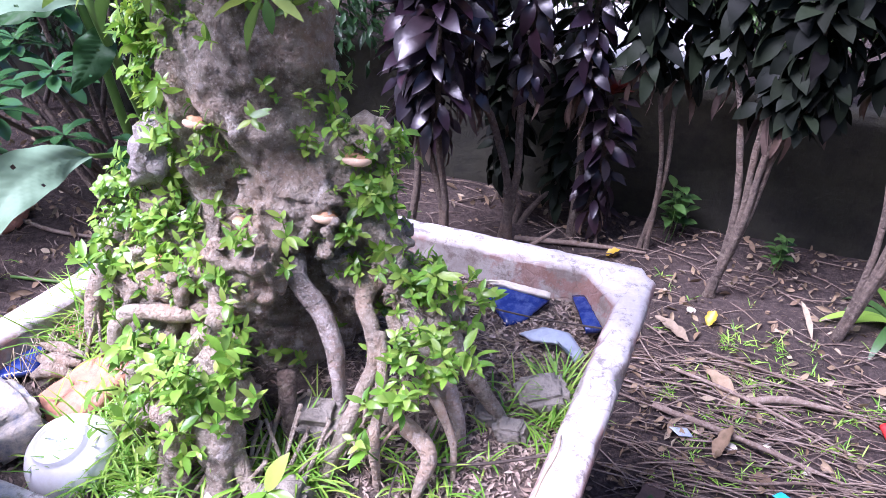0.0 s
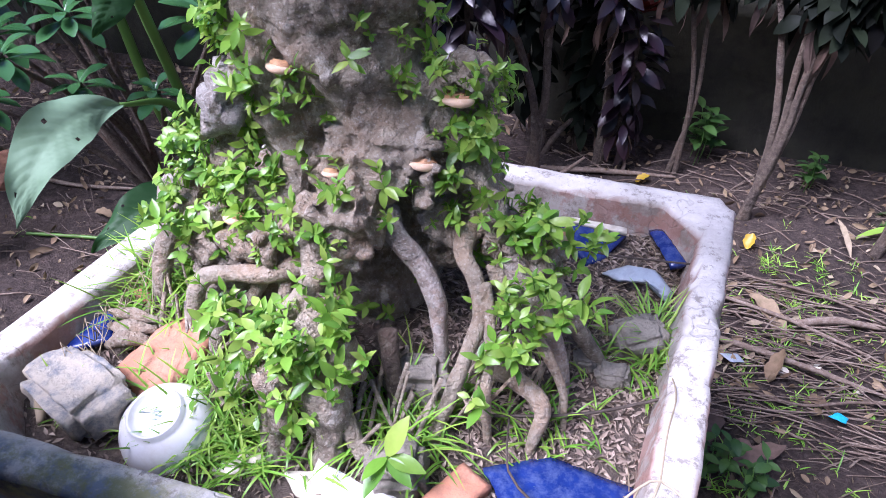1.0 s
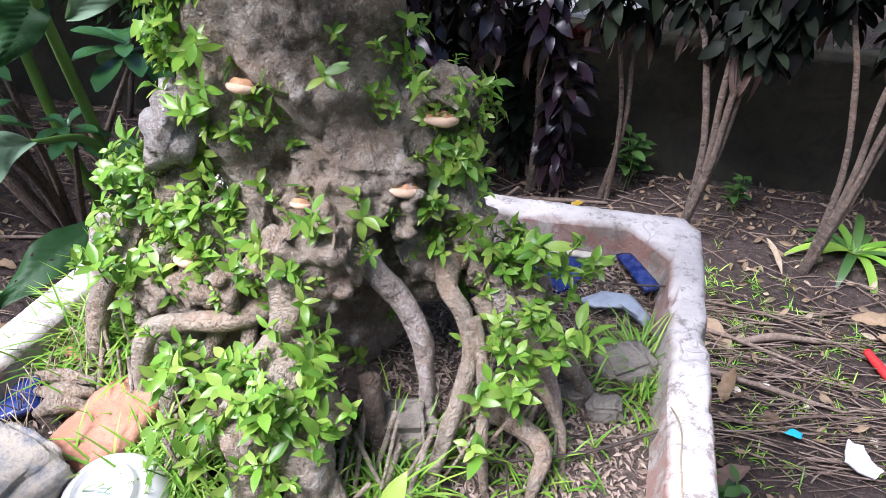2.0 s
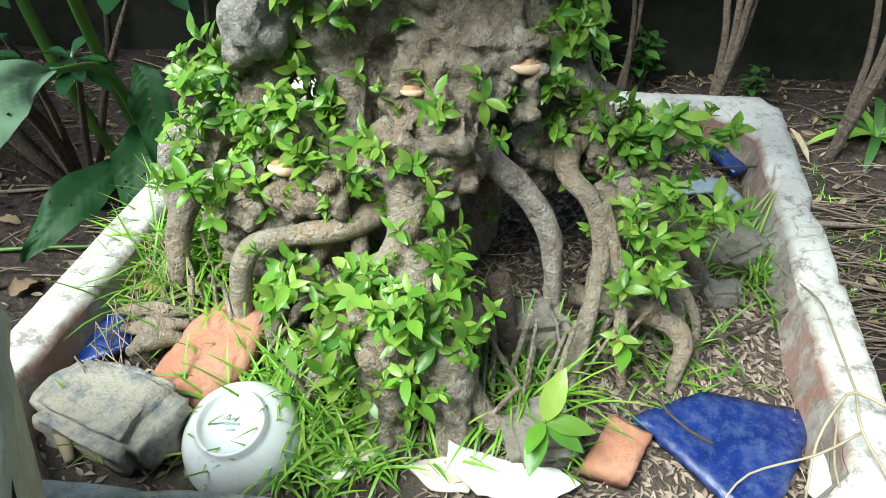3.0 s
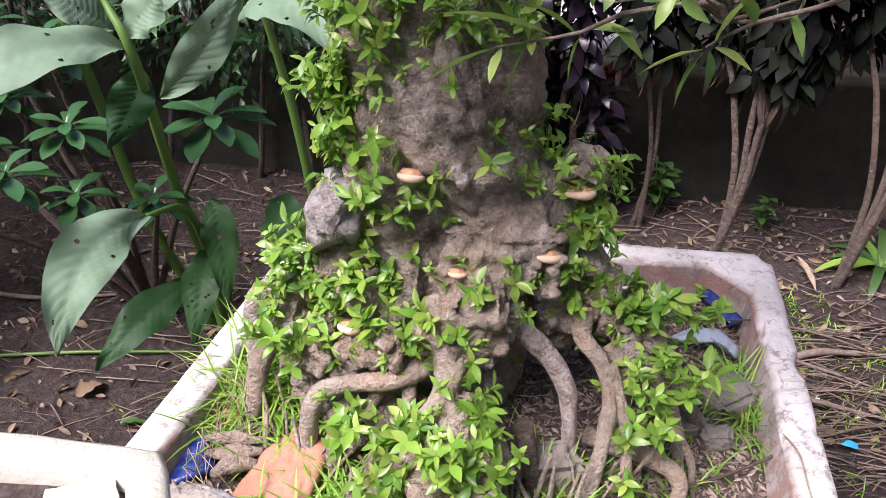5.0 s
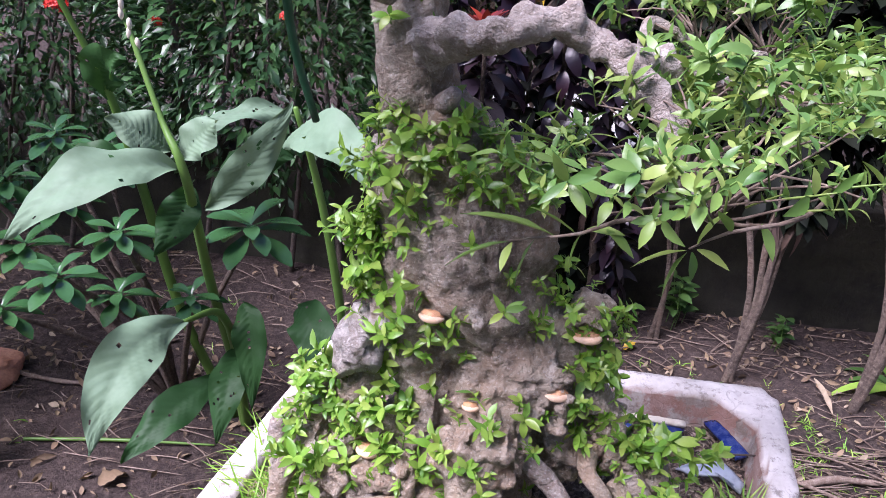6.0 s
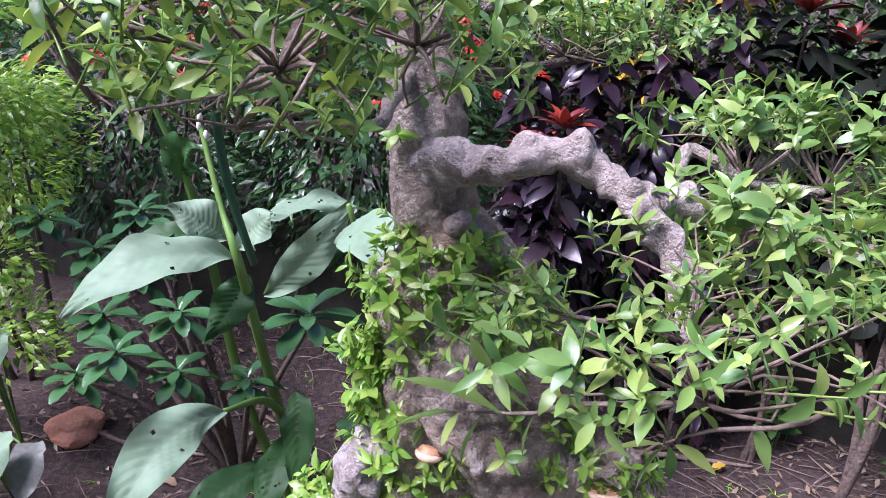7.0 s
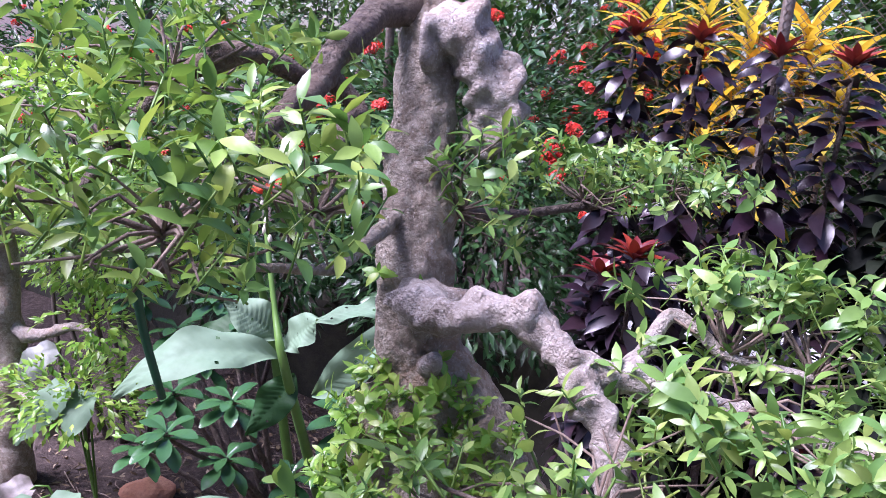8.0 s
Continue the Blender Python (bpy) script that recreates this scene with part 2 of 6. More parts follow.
def tray_mat():
    """Weathered whitewashed cement: grey scuffs, browner steep faces, hairline cracks, moss and worn blue-grey paint on
    the near side, near-black outer near face.
    """
    m, n, l, b, out = material("tray_cement")
    co = n.new("ShaderNodeTexCoord").outputs["Object"]
    xyz = n.new("ShaderNodeSeparateXYZ")
    l.new(co, xyz.inputs[0])
    geo = n.new("ShaderNodeNewGeometry")
    nz = n.new("ShaderNodeSeparateXYZ")
    l.new(geo.outputs["Normal"], nz.inputs[0])
    c = mix(n, l, noise_fac(n, l, co, 12, 6, 0.7), (0.66, 0.63, 0.58), (0.47, 0.44, 0.39))
    c = mix(n, l, noise_fac(n, l, co, 38, 7, 0.75, 0.52, 0.62), c, (0.27, 0.24, 0.21))
    # faces that don't look up are mixed towards brown, unevenly
    side_mottle = noise_fac(n, l, co, 7, 6, 0.7, 0.42, 0.6)
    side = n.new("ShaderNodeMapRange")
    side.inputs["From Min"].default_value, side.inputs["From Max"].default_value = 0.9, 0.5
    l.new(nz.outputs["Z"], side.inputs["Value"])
    c = mix(n, l, mathn(n, l, "MULTIPLY", side.outputs[0], mathn(n, l, "ADD", mathn(n, l, "MULTIPLY", side_mottle, 0.5), 0.35)), c, (0.20, 0.15, 0.11))
    paint = mathn(n, l, "MULTIPLY", noise_fac(n, l, co, 9, 5, 0.7, 0.5, 0.56), side.outputs[0])
    c = mix(n, l, mathn(n, l, "MULTIPLY", paint, 0.6), c, (0.30, 0.13, 0.09))
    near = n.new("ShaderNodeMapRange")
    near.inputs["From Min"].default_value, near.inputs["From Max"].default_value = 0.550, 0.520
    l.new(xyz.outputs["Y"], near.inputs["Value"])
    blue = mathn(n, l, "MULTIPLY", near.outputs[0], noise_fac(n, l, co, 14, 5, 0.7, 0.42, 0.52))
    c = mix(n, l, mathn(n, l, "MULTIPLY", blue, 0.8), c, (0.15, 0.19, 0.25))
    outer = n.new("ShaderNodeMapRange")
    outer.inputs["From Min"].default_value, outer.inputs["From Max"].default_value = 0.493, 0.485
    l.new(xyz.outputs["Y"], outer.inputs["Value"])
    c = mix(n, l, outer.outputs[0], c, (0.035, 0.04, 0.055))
    moss = mathn(n, l, "MULTIPLY", near.outputs[0], noise_fac(n, l, co, 15, 7, 0.78, 0.44, 0.58))
    c = mix(n, l, mathn(n, l, "MULTIPLY", moss, 0.85), c, (0.24, 0.24, 0.09))
    v = n.new("ShaderNodeTexVoronoi")
    v.feature = "DISTANCE_TO_EDGE"
    v.inputs["Scale"].default_value = 11
    warp = n.new("ShaderNodeTexNoise")
    warp.inputs["Scale"].default_value = 14
    l.new(co, warp.inputs["Vector"])
    add = n.new("ShaderNodeMixRGB")
    add.blend_type = "ADD"
    add.inputs[0].default_value = 0.12
    l.new(co, add.inputs[1])
    l.new(warp.outputs["Color"], add.inputs[2])
    l.new(add.outputs[0], v.inputs["Vector"])
    crack = n.new("ShaderNodeMapRange")
    crack.inputs["From Min"].default_value, crack.inputs["From Max"].default_value = 0.02, 0.008
    l.new(v.outputs["Distance"], crack.inputs["Value"])
    cr = mathn(n, l, "MULTIPLY", crack.outputs[0], noise_fac(n, l, co, 5, 3, 0.5, 0.48, 0.56))
    c = mix(n, l, mathn(n, l, "MULTIPLY", cr, 0.22), c, (0.16, 0.13, 0.10))
    l.new(c, b.inputs["Base Color"])
    b.inputs["Roughness"].default_value = 0.85
    h = mathn(n, l, "SUBTRACT", mathn(n, l, "ADD", noise_fac(n, l, co, 90, 8, 0.7, 0.2, 0.8), noise_fac(n, l, co, 20, 6, 0.7, 0.2, 0.8)), mathn(n, l, "MULTIPLY", cr, 0.8))
    bump(n, l, b, h, 0.6, 0.003)
    return m


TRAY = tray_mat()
POT_CEMENT = rough_mat("pot_cement", (0.50, 0.48, 0.40), (0.40, 0.40, 0.29), (0.58, 0.55, 0.48), 8, 45, 0.9, 0.003, 0.6)


# ---- mesh tools ----
class Batch:
    """Gathers vertices and faces of one mesh."""

    def __init__(self):
        self.v, self.f, self.n = [], [], 0

    def add(self, verts, faces):
        k = self.n
        self.v.append(np.asarray(verts, float))
        self.f.extend([tuple(i + k for i in fc) for fc in faces])
        self.n += len(verts)

    def mesh(self, name, smooth=True):
        me = bpy.data.meshes.new(name)
        me.from_pydata(np.concatenate(self.v).tolist(), [], self.f)
        if smooth:
            me.polygons.foreach_set("use_smooth", [True] * len(me.polygons))
        me.update()
        return me


def under(parent, child):
    child.parent = parent
    child.matrix_parent_inverse = Matrix.Translation(parent.location).inverted()
    return child


def put(name, me, mat, parent=None, label="", category="", group="", kind="", at=None):
    if isinstance(me, Batch):
        me = me.mesh(name)
    elif isinstance(me, bmesh.types.BMesh):
        bm, me = me, bpy.data.meshes.new(name)
        bm.to_mesh(me)
        bm.free()
    if not me.materials:
        me.materials.append(mat)
    ob = new(name, me)
    if at is not None:
        ob.matrix_world = at
    if parent is not None:
        under(parent, ob)
    return tagged(ob, label, category, group, kind)


def part(name, me, mat, parent, label="", at=None):
    return put(name, me, mat, parent, label, at=at)


def empty(name, at, label, category, group="", kind=""):
    """A thing's root; its parts are given in world places while it stands at the origin of the plan."""
    ob = new(name)
    ob.empty_display_size = 0.05
    ob.location = at
    return tagged(ob, label, category, group, kind)


def spline(pts, step):
    """Points along a smooth curve through pts (rows of x, y, z and what else)."""
    p = np.asarray(pts, float)
    p = np.vstack([2 * p[0] - p[1], p, 2 * p[-1] - p[-2]])
    out = []
    for i in range(1, len(p) - 2):
        a, b, c, d = p[i - 1 : i + 3]
        k = max(2, int(np.linalg.norm(c[:3] - b[:3]) / step))
        for t in np.arange(k) / k:
            out.append(0.5 * (2 * b + (c - a) * t + (2 * a - 5 * b + 4 * c - d) * t * t + (3 * b - a - 3 * c + d) * t**3))
    out.append(p[-2])
    return np.array(out)


def tube(batch, pts, seg=6, step=0.02, amp=0.0, freq=30.0, seed=0.0, knob=0.0):
    """A tapered tube through rows of x, y, z, radius, with an uneven surface."""
    q = spline(pts, step)
    n = len(q)
    tang = np.gradient(q[:, :3], axis=0)
    tang /= np.linalg.norm(tang, axis=1)[:, None] + 1e-9
    side = np.cross(tang[0], (0.3, 0.5, 0.81))
    side /= np.linalg.norm(side) + 1e-9
    verts, faces = [], []
    ang = np.arange(seg) * 2 * np.pi / seg
    for i in range(n):
        side = side - tang[i] * (side @ tang[i])
        side /= np.linalg.norm(side) + 1e-9
        up = np.cross(tang[i], side)
        for a in ang:
            d = np.cos(a) * side + np.sin(a) * up
            r = q[i, 3]
            if amp or knob:
                s = q[i, :3] + d * r
                r *= 1 + amp * noise.noise(Vector(s * freq + seed)) + knob * max(0.0, noise.noise(Vector(s * freq * 0.6 + seed + 7.0)) - 0.15) * 2
            verts.append(q[i, :3] + d * r)
    for i in range(n - 1):
        for j in range(seg):
            k = (j + 1) % seg
            faces.append((i * seg + j, i * seg + k, (i + 1) * seg + k, (i + 1) * seg + j))
    verts += [q[0, :3] - tang[0] * q[0, 3] * 0.3, q[-1, :3] + tang[-1] * q[-1, 3] * 0.5]
    for j in range(seg):
        k = (j + 1) % seg
        faces += [(n * seg, k, j), (n * seg + 1, (n - 1) * seg + j, (n - 1) * seg + k)]
    batch.add(verts, faces)


def ball(batch, centre, radii, nu=14, nv=9, turn=None, rough=0.0, freq=20.0):
    """A closed rounded lump."""
    th = np.arange(nu) * 2 * np.pi / nu
    v = [(0, 0, 1)]
    for j in range(1, nv):
        a = np.pi * j / nv
        v += [(np.sin(a) * np.cos(t), np.sin(a) * np.sin(t), np.cos(a)) for t in th]
    v.append((0, 0, -1))
    v = np.array(v)
    if rough:
        v = v * np.array([1 + rough * noise.noise(Vector(p * freq * 0.1 + np.asarray(centre) * 31)) for p in v])[:, None]
    v = v * np.asarray(radii)
    if turn is not None:
        v = v @ np.array(turn.to_3x3()).T
    f = [(0, 1 + k, 1 + (k + 1) % nu) for k in range(nu)]
    for j in range(nv - 2):
        for k in range(nu):
            a, b2 = 1 + j * nu + k, 1 + j * nu + (k + 1) % nu
            f.append((a, a + nu, b2 + nu, b2))
    last, e = 1 + (nv - 2) * nu, len(v) - 1
    f += [(last + k, e, last + (k + 1) % nu) for k in range(nu)]
    batch.add(v + np.asarray(centre), f)


def blade(length, width, shape, droop=0.3, fold=0.25, seg=5, wave=0.0, stalk=0.06, twist=0.0):
    """A leaf that grows along +y with its face up: two strips folded along the midrib. shape: half widths from base to tip, 0 to 1."""
    t = np.linspace(0, 1, seg + 1)
    w = np.interp(t, np.linspace(0, 1, len(shape)), shape) * width / 2
    y, z, a = 0.0, 0.0, 0.0
    v, f = [], []
    for i in range(seg + 1):
        if i:
            a -= droop / seg
            y += np.cos(a) * length / seg
            z += np.sin(a) * length / seg
        u = wave * width * np.sin(i * 2.1)
        tw = twist * t[i]
        lift = abs(fold) * w[i] * (1 if fold > 0 else -1)
        v += [(-w[i] * np.cos(tw), y, z + lift + u - w[i] * np.sin(tw)), (0, y, z), (w[i] * np.cos(tw), y, z + lift - u + w[i] * np.sin(tw))]
    for i in range(seg):
        k = 3 * i
        f += [(k, k + 1, k + 4, k + 3), (k + 1, k + 2, k + 5, k + 4)]
    return np.array(v), f


OVAL = [0.10, 0.62, 0.95, 1.0, 0.85, 0.52, 0.03]
LANCE = [0.14, 0.6, 0.95, 1.0, 0.8, 0.5, 0.02]
OBOVATE = [0.12, 0.28, 0.5, 0.75, 0.95, 1.0, 0.78, 0.15]
STRAP = [0.6, 0.95, 1.0, 1.0, 0.9, 0.7, 0.05]
RNG = random.Random(5)


def turn_to(direction, roll=0.0):
    """The turn that sends +y along direction, +z as far up as it goes, rolled about it."""
    d = Vector(direction).normalized()
    x = d.cross(Vector((0, 0, 1)))
    x = Vector((1, 0, 0)) if x.length < 1e-3 else x.normalized()
    z = x.cross(d)
    return Matrix((x, d, z)).transposed() @ Matrix.Rotation(roll, 3, "Y")


def set_leaf(batch, leaf, place, direction, size=1.0, roll=0.0):
    v, f = leaf
    batch.add(v @ np.array(turn_to(direction, roll)).T * size + np.asarray(place), f)


def sprout(rng, leaves=6, size=0.036, width=0.42, spread=0.9, stem=0.03, seg=4):
    """A short shoot along +z with leaves in pairs."""
    b = Batch()
    lean = (rng.uniform(-0.3, 0.3), rng.uniform(-0.3, 0.3))
    tip = np.array([lean[0] * stem, lean[1] * stem, stem])
    tube(b, [(0, 0, -0.004, 0.0014), (*(tip * 0.5), 0.0012), (*tip, 0.0008)], 4, 0.015)
    a0 = rng.uniform(0, 6.28)
    for k in range(leaves):
        h = 0.25 + 0.75 * (k + 1) / leaves
        a = a0 + (k % 2) * np.pi + (k // 2) * 1.45 + rng.uniform(-0.35, 0.35)
        up = rng.uniform(0.15, 0.9) * (0.6 + 0.7 * h)
        s = size * rng.uniform(0.55, 1.2)
        lf = blade(s, s * width * rng.uniform(0.85, 1.2), OVAL, rng.uniform(0.1, 1.1), rng.uniform(0.1, 0.45), seg, rng.uniform(-0.05, 0.05), twist=rng.uniform(-0.3, 0.3))
        set_leaf(b, lf, tip * h, (np.cos(a) * spread, np.sin(a) * spread, up), 1.0, rng.uniform(-0.4, 0.4))
    return b


def stand(normal, spin):
    """The turn that sends +z along normal."""
    return (Vector(normal).to_track_quat("Z", "Y").to_matrix() @ Matrix.Rotation(spin, 3, "Z")).to_4x4()


# ---- ground, walls, distance ----
def ground_height(x, y):
    return 0.012 * noise.noise(Vector((x * 2.1, y * 2.1, 0))) + 0.012 * noise.noise(Vector((x * 9, y * 9, 3))) - 0.01


def spaced(near_lo, near_hi, step, far):
    mid = np.arange(near_lo, near_hi, step)
    out = [step * 1.5**k for k in range(1, 40)]
    lo, hi = [], []
    for o in np.cumsum(out):
        if o < far:
            lo.append(near_lo - o)
            hi.append(near_hi + o - step)
    return np.concatenate([lo[::-1], mid, hi])


gx, gy = spaced(-3.0, 1.8, 0.04, 300), spaced(-0.5, 3.0, 0.04, 300)
g = Batch()
g.add([(x, y, ground_height(x, y)) for y in gy for x in gx], [(j * len(gx) + i, j * len(gx) + i + 1, (j + 1) * len(gx) + i + 1, (j + 1) * len(gx) + i) for j in range(len(gy) - 1) for i in range(len(gx) - 1)])
put("ground", g, SOIL, None, "dark brown garden soil with litter and sparse grass", "ground", kind="structure")


def block(batch, lo, hi, step=0.15, wobble=0.004, seed=0.0):
    """A box with subdivided, slightly uneven faces."""
    bm = bmesh.new()
    bmesh.ops.create_cube(bm, size=1)
    lo, hi = Vector(lo), Vector(hi)
    for v in bm.verts:
        v.co = Vector([(lo[k] + hi[k]) / 2 + v.co[k] * (hi[k] - lo[k]) for k in range(3)])
    bmesh.ops.bevel(bm, geom=bm.edges[:], offset=min(0.012, min(hi - lo) * 0.2), segments=2, affect="EDGES")
    long = [e for e in bm.edges if e.calc_length() > step]
    bmesh.ops.subdivide_edges(bm, edges=long, cuts=min(24, max(1, int(max(hi - lo) / step))), use_grid_fill=True)
    for v in bm.verts:
        v.co += Vector((1, 1, 1)) * wobble * noise.noise(v.co * 7 + Vector((seed,) * 3))
    bm.verts.index_update()
    batch.add([v.co[:] for v in bm.verts], [[v.index for v in fc.verts] for fc in bm.faces])
    bm.free()


WALL_Y = 2.95
b = Batch()
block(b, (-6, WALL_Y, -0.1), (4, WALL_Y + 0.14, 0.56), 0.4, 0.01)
put("wall_north", b, WALL_MOSSY_SHADED, None, "low damp garden wall stained with moss, colour darkened for shade", "wall", kind="structure")
b = Batch()
block(b, (-1.5, 4.75, -0.1), (0.5, 6.2, 0.035), 0.6, 0.01)
put("pavement", b, WALL_PALE, None, "pale worn concrete pavement beyond the fence", "pavement", kind="structure")
# Added wall behind the camera, never in view: cuts skylight from the south.
b = Batch()
block(b, (-6, -2.4, -0.1), (4.5, -2.2, 3.2), 0.6, 0.01)
put("wall_south", b, CONCRETE, None, "plain unseen wall added to block low skylight", "wall", kind="structure")
# Another unseen added wall, which cuts low skylight from the east.
b = Batch()
block(b, (4.3, -2.2, -0.1), (4.5, 4.4, 3.0), 0.6, 0.01)
put("wall_east", b, CONCRETE, None, "plain unseen wall added to block low skylight", "wall", kind="structure")


def chain_fence(x0, x1, z0, z1, y, pitch=0.055):
    root = empty("chain_link_fence", (x0, y, z0), "rusty chain-link wire fence standing on the garden wall", "fence")
    b = Batch()
    rows = int((z1 - z0) / (pitch / 2))
    for k in range(int((x1 - x0) / pitch)):
        side = [(x0 + k * pitch + (pitch * 0.5 if i % 2 else 0) , y + (0.003 if i % 2 else -0.003), z0 + i * pitch / 2) for i in range(rows + 1)]
        other = [(x0 + k * pitch + (0 if i % 2 else pitch * 0.5), y - (0.003 if i % 2 else -0.003), z0 + i * pitch / 2) for i in range(rows + 1)]
        for line in (side, other):
            v, f = [], []
            for p in line:
                v += [(p[0] - 0.0016, p[1], p[2]), (p[0], p[1] - 0.0016, p[2]), (p[0] + 0.0016, p[1], p[2]), (p[0], p[1] + 0.0016, p[2])]
            for i in range(rows):
                f += [(4 * i + j, 4 * i + (j + 1) % 4, 4 * i + 4 + (j + 1) % 4, 4 * i + 4 + j) for j in range(4)]
            b.add(v, f)
    part("wire_mesh", b, STEEL, root)
    for x in np.arange(x0, x1 + 0.1, 1.6):
        b = Batch()
        tube(b, [(x, y + 0.02, z0 - 0.05, 0.02), (x, y + 0.02, z1 + 0.03, 0.02)], 10, 0.4)
        part("fence_post", b, STEEL, root)
    b = Batch()
    tube(b, [(x0, y + 0.02, z1, 0.014), (x1, y + 0.02, z1, 0.014)], 8, 0.5)
    part("top_rail", b, STEEL, root)


chain_fence(-3.6, 1.2, 0.56, 2.3, WALL_Y + 0.09)


# ---- planting behind ----
def leaf_cloud(rng, n, centre, radii, leaf, tilt=0.6, hollow=0.55, size=(0.7, 1.2), lumps=4.0, floor=0.0):
    """Leaves scattered in the uneven shell of a crown, facing outwards and up."""
    b = Batch()
    c, r = np.array(centre), np.array(radii)
    k = 0
    while k < n:
        d = Vector((rng.gauss(0, 1), rng.gauss(0, 1), rng.gauss(0, 1))).normalized()
        u = hollow + (1 - hollow) * rng.random() ** 0.5
        p = np.array(d) * u
        w = c + p * r * (1 + 0.28 * noise.noise(Vector(c + p * lumps)))
        if w[2] < floor or noise.noise(Vector(w * 5.0)) < -0.28:
            k += 0.3
            continue
        out = (d[0] + rng.uniform(-tilt, tilt), d[1] + rng.uniform(-tilt, tilt), d[2] * 0.6 + rng.uniform(-tilt, tilt) + 0.15)
        set_leaf(b, leaf[rng.randrange(len(leaf))], w, out, rng.uniform(*size), rng.uniform(-0.7, 0.7))
        k += 1
    return b


def small_leaves(rng, length, ratio, count=5, seg=2, shape=LANCE, droop=0.5):
    return [blade(length * rng.uniform(0.8, 1.2), length * ratio, shape, droop * rng.uniform(0.3, 1.5), 0.3, seg) for _ in range(count)]


def bush(name, label, category, centre, radii, n, length, ratio, mat, seed, stems=7, tilt=0.6, base=0.0, lumps=4.0, hollow=0.55, low=0.03):
    rng = random.Random(seed)
    root = empty(name, (centre[0], centre[1], base), label, category)
    part("crown", leaf_cloud(rng, n, centre, radii, small_leaves(rng, length, ratio), tilt, hollow, lumps=lumps, floor=base + low), mat, root)["kind"] = "stuff"
    for k in range(stems):
        b = Batch()
        x, y = centre[0] + rng.uniform(-0.5, 0.5) * radii[0], centre[1] + rng.uniform(-0.4, 0.4) * radii[1]
        e = (centre[0] + rng.uniform(-0.85, 0.85) * radii[0], centre[1] + rng.uniform(-0.8, 0.8) * radii[1], centre[2] + rng.uniform(0, 0.8) * radii[2])
        tube(b, [(x, y, base - 0.03, 0.014), ((x + e[0]) / 2 + rng.uniform(-0.05, 0.05), (y + e[1]) / 2, (base + e[2]) / 2, 0.010), (*e, 0.003)], 6, 0.1)
        part("stem", b, TWIG_DARK, root)
    return root


def flower_ball(rng, r):
    """A round head of many four-petalled florets."""
    b = Batch()
    petal = blade(r * 0.42, r * 0.24, OVAL, 0.2, 0.1, 2)
    for _ in range(34):
        d = Vector((rng.gauss(0, 1), rng.gauss(0, 1), abs(rng.gauss(0, 0.8)) + 0.1)).normalized()
        p = np.array(d) * r * rng.uniform(0.75, 1.0) * np.array([1, 1, 0.7])
        m = stand(d, rng.uniform(0, 6))
        for q in range(4):
            a = q * np.pi / 2
            e = m.to_3x3() @ Vector((np.cos(a), np.sin(a), 0.25))
            set_leaf(b, petal, p, e, rng.uniform(0.8, 1.1))
        tube(b, [(0, 0, -r * 0.5, 0.001), (*p, 0.0008)], 3, 0.1)
    return b


def ixora(centre, radii, n, seed, flowers, base):
    root = bush("ixora_shrub", "dense dark green ixora shrub with scarlet flower heads", "shrub", centre, radii, n, 0.062, 0.40, LEAF_IXORA, seed, base=base)
    rng = random.Random(seed + 50)
    heads = [flower_ball(rng, 0.045).mesh("flower_head") for _ in range(3)]
    for k in range(flowers):
        a, u = rng.uniform(3.4, 6.1), rng.uniform(0.05, 1.0)
        c = np.sqrt(max(0.05, 1 - u * u))
        w = np.array(centre) + np.array([np.cos(a) * c, np.sin(a) * c, u]) * np.array(radii) * rng.uniform(0.95, 1.08)
        at = Matrix.Translation(w) @ stand((np.cos(a) * c * 0.6, np.sin(a) * c * 0.6, 0.9), rng.uniform(0, 6)) @ Matrix.Scale(rng.uniform(0.45, 0.95), 4)
        part("flower_head", heads[k % 3], FLOWER_RED, root, at=at)


ixora((-1.55, 3.05, 1.15), (0.75, 0.55, 0.80), 6400, 11, 34, 0.0)
ixora((-2.75, 2.95, 1.05), (0.80, 0.60, 0.75), 6400, 12, 24, 0.0)
ixora((-3.9, 3.0, 1.2), (0.8, 0.6, 0.9), 5000, 13, 22, 0.0)
ixora((-1.05, 3.75, 1.25), (0.5, 0.45, 0.85), 4200, 14, 34, 0.0)
for k, x in enumerate((-6.4, -3.8, -1.2, 1.4, 4.0)):
    bush("hedge", "tall dark green leafy hedge far behind the fence", "hedge", (x, 8.8, 2.0), (1.9, 0.9, 2.6), 5600, 0.2, 0.5, LEAF_HEDGE, 21 + k, hollow=0.45)
bush("hedge", "dark green leafy hedge along the garden bed", "hedge", (-5.3, 2.6, 1.5), (1.0, 1.9, 1.7), 5200, 0.10, 0.4, LEAF_HEDGE, 27)
bush("hedge", "dark green leafy hedge behind the wire fence", "hedge", (-3.4, 4.0, 1.3), (1.6, 0.5, 1.3), 7000, 0.09, 0.4, LEAF_HEDGE, 28)
for k, x in enumerate((-1.9, -0.7, 0.5, 1.7)):
    bush("hedge", "dark green leafy hedge behind the wire fence", "hedge", (x, 4.1, 1.4), (0.9, 0.38, 1.2), 5600, 0.09, 0.42, LEAF_HEDGE, 29 + k, hollow=0.35, low=0.55)
bush("clipped_shrub", "yellow-green clipped shrub of small leaves", "shrub", (-2.75, 2.15, 0.95), (0.42, 0.35, 0.30), 3200, 0.04, 0.45, LEAF_YOUNG, 25, base=0.0, lumps=7.0)


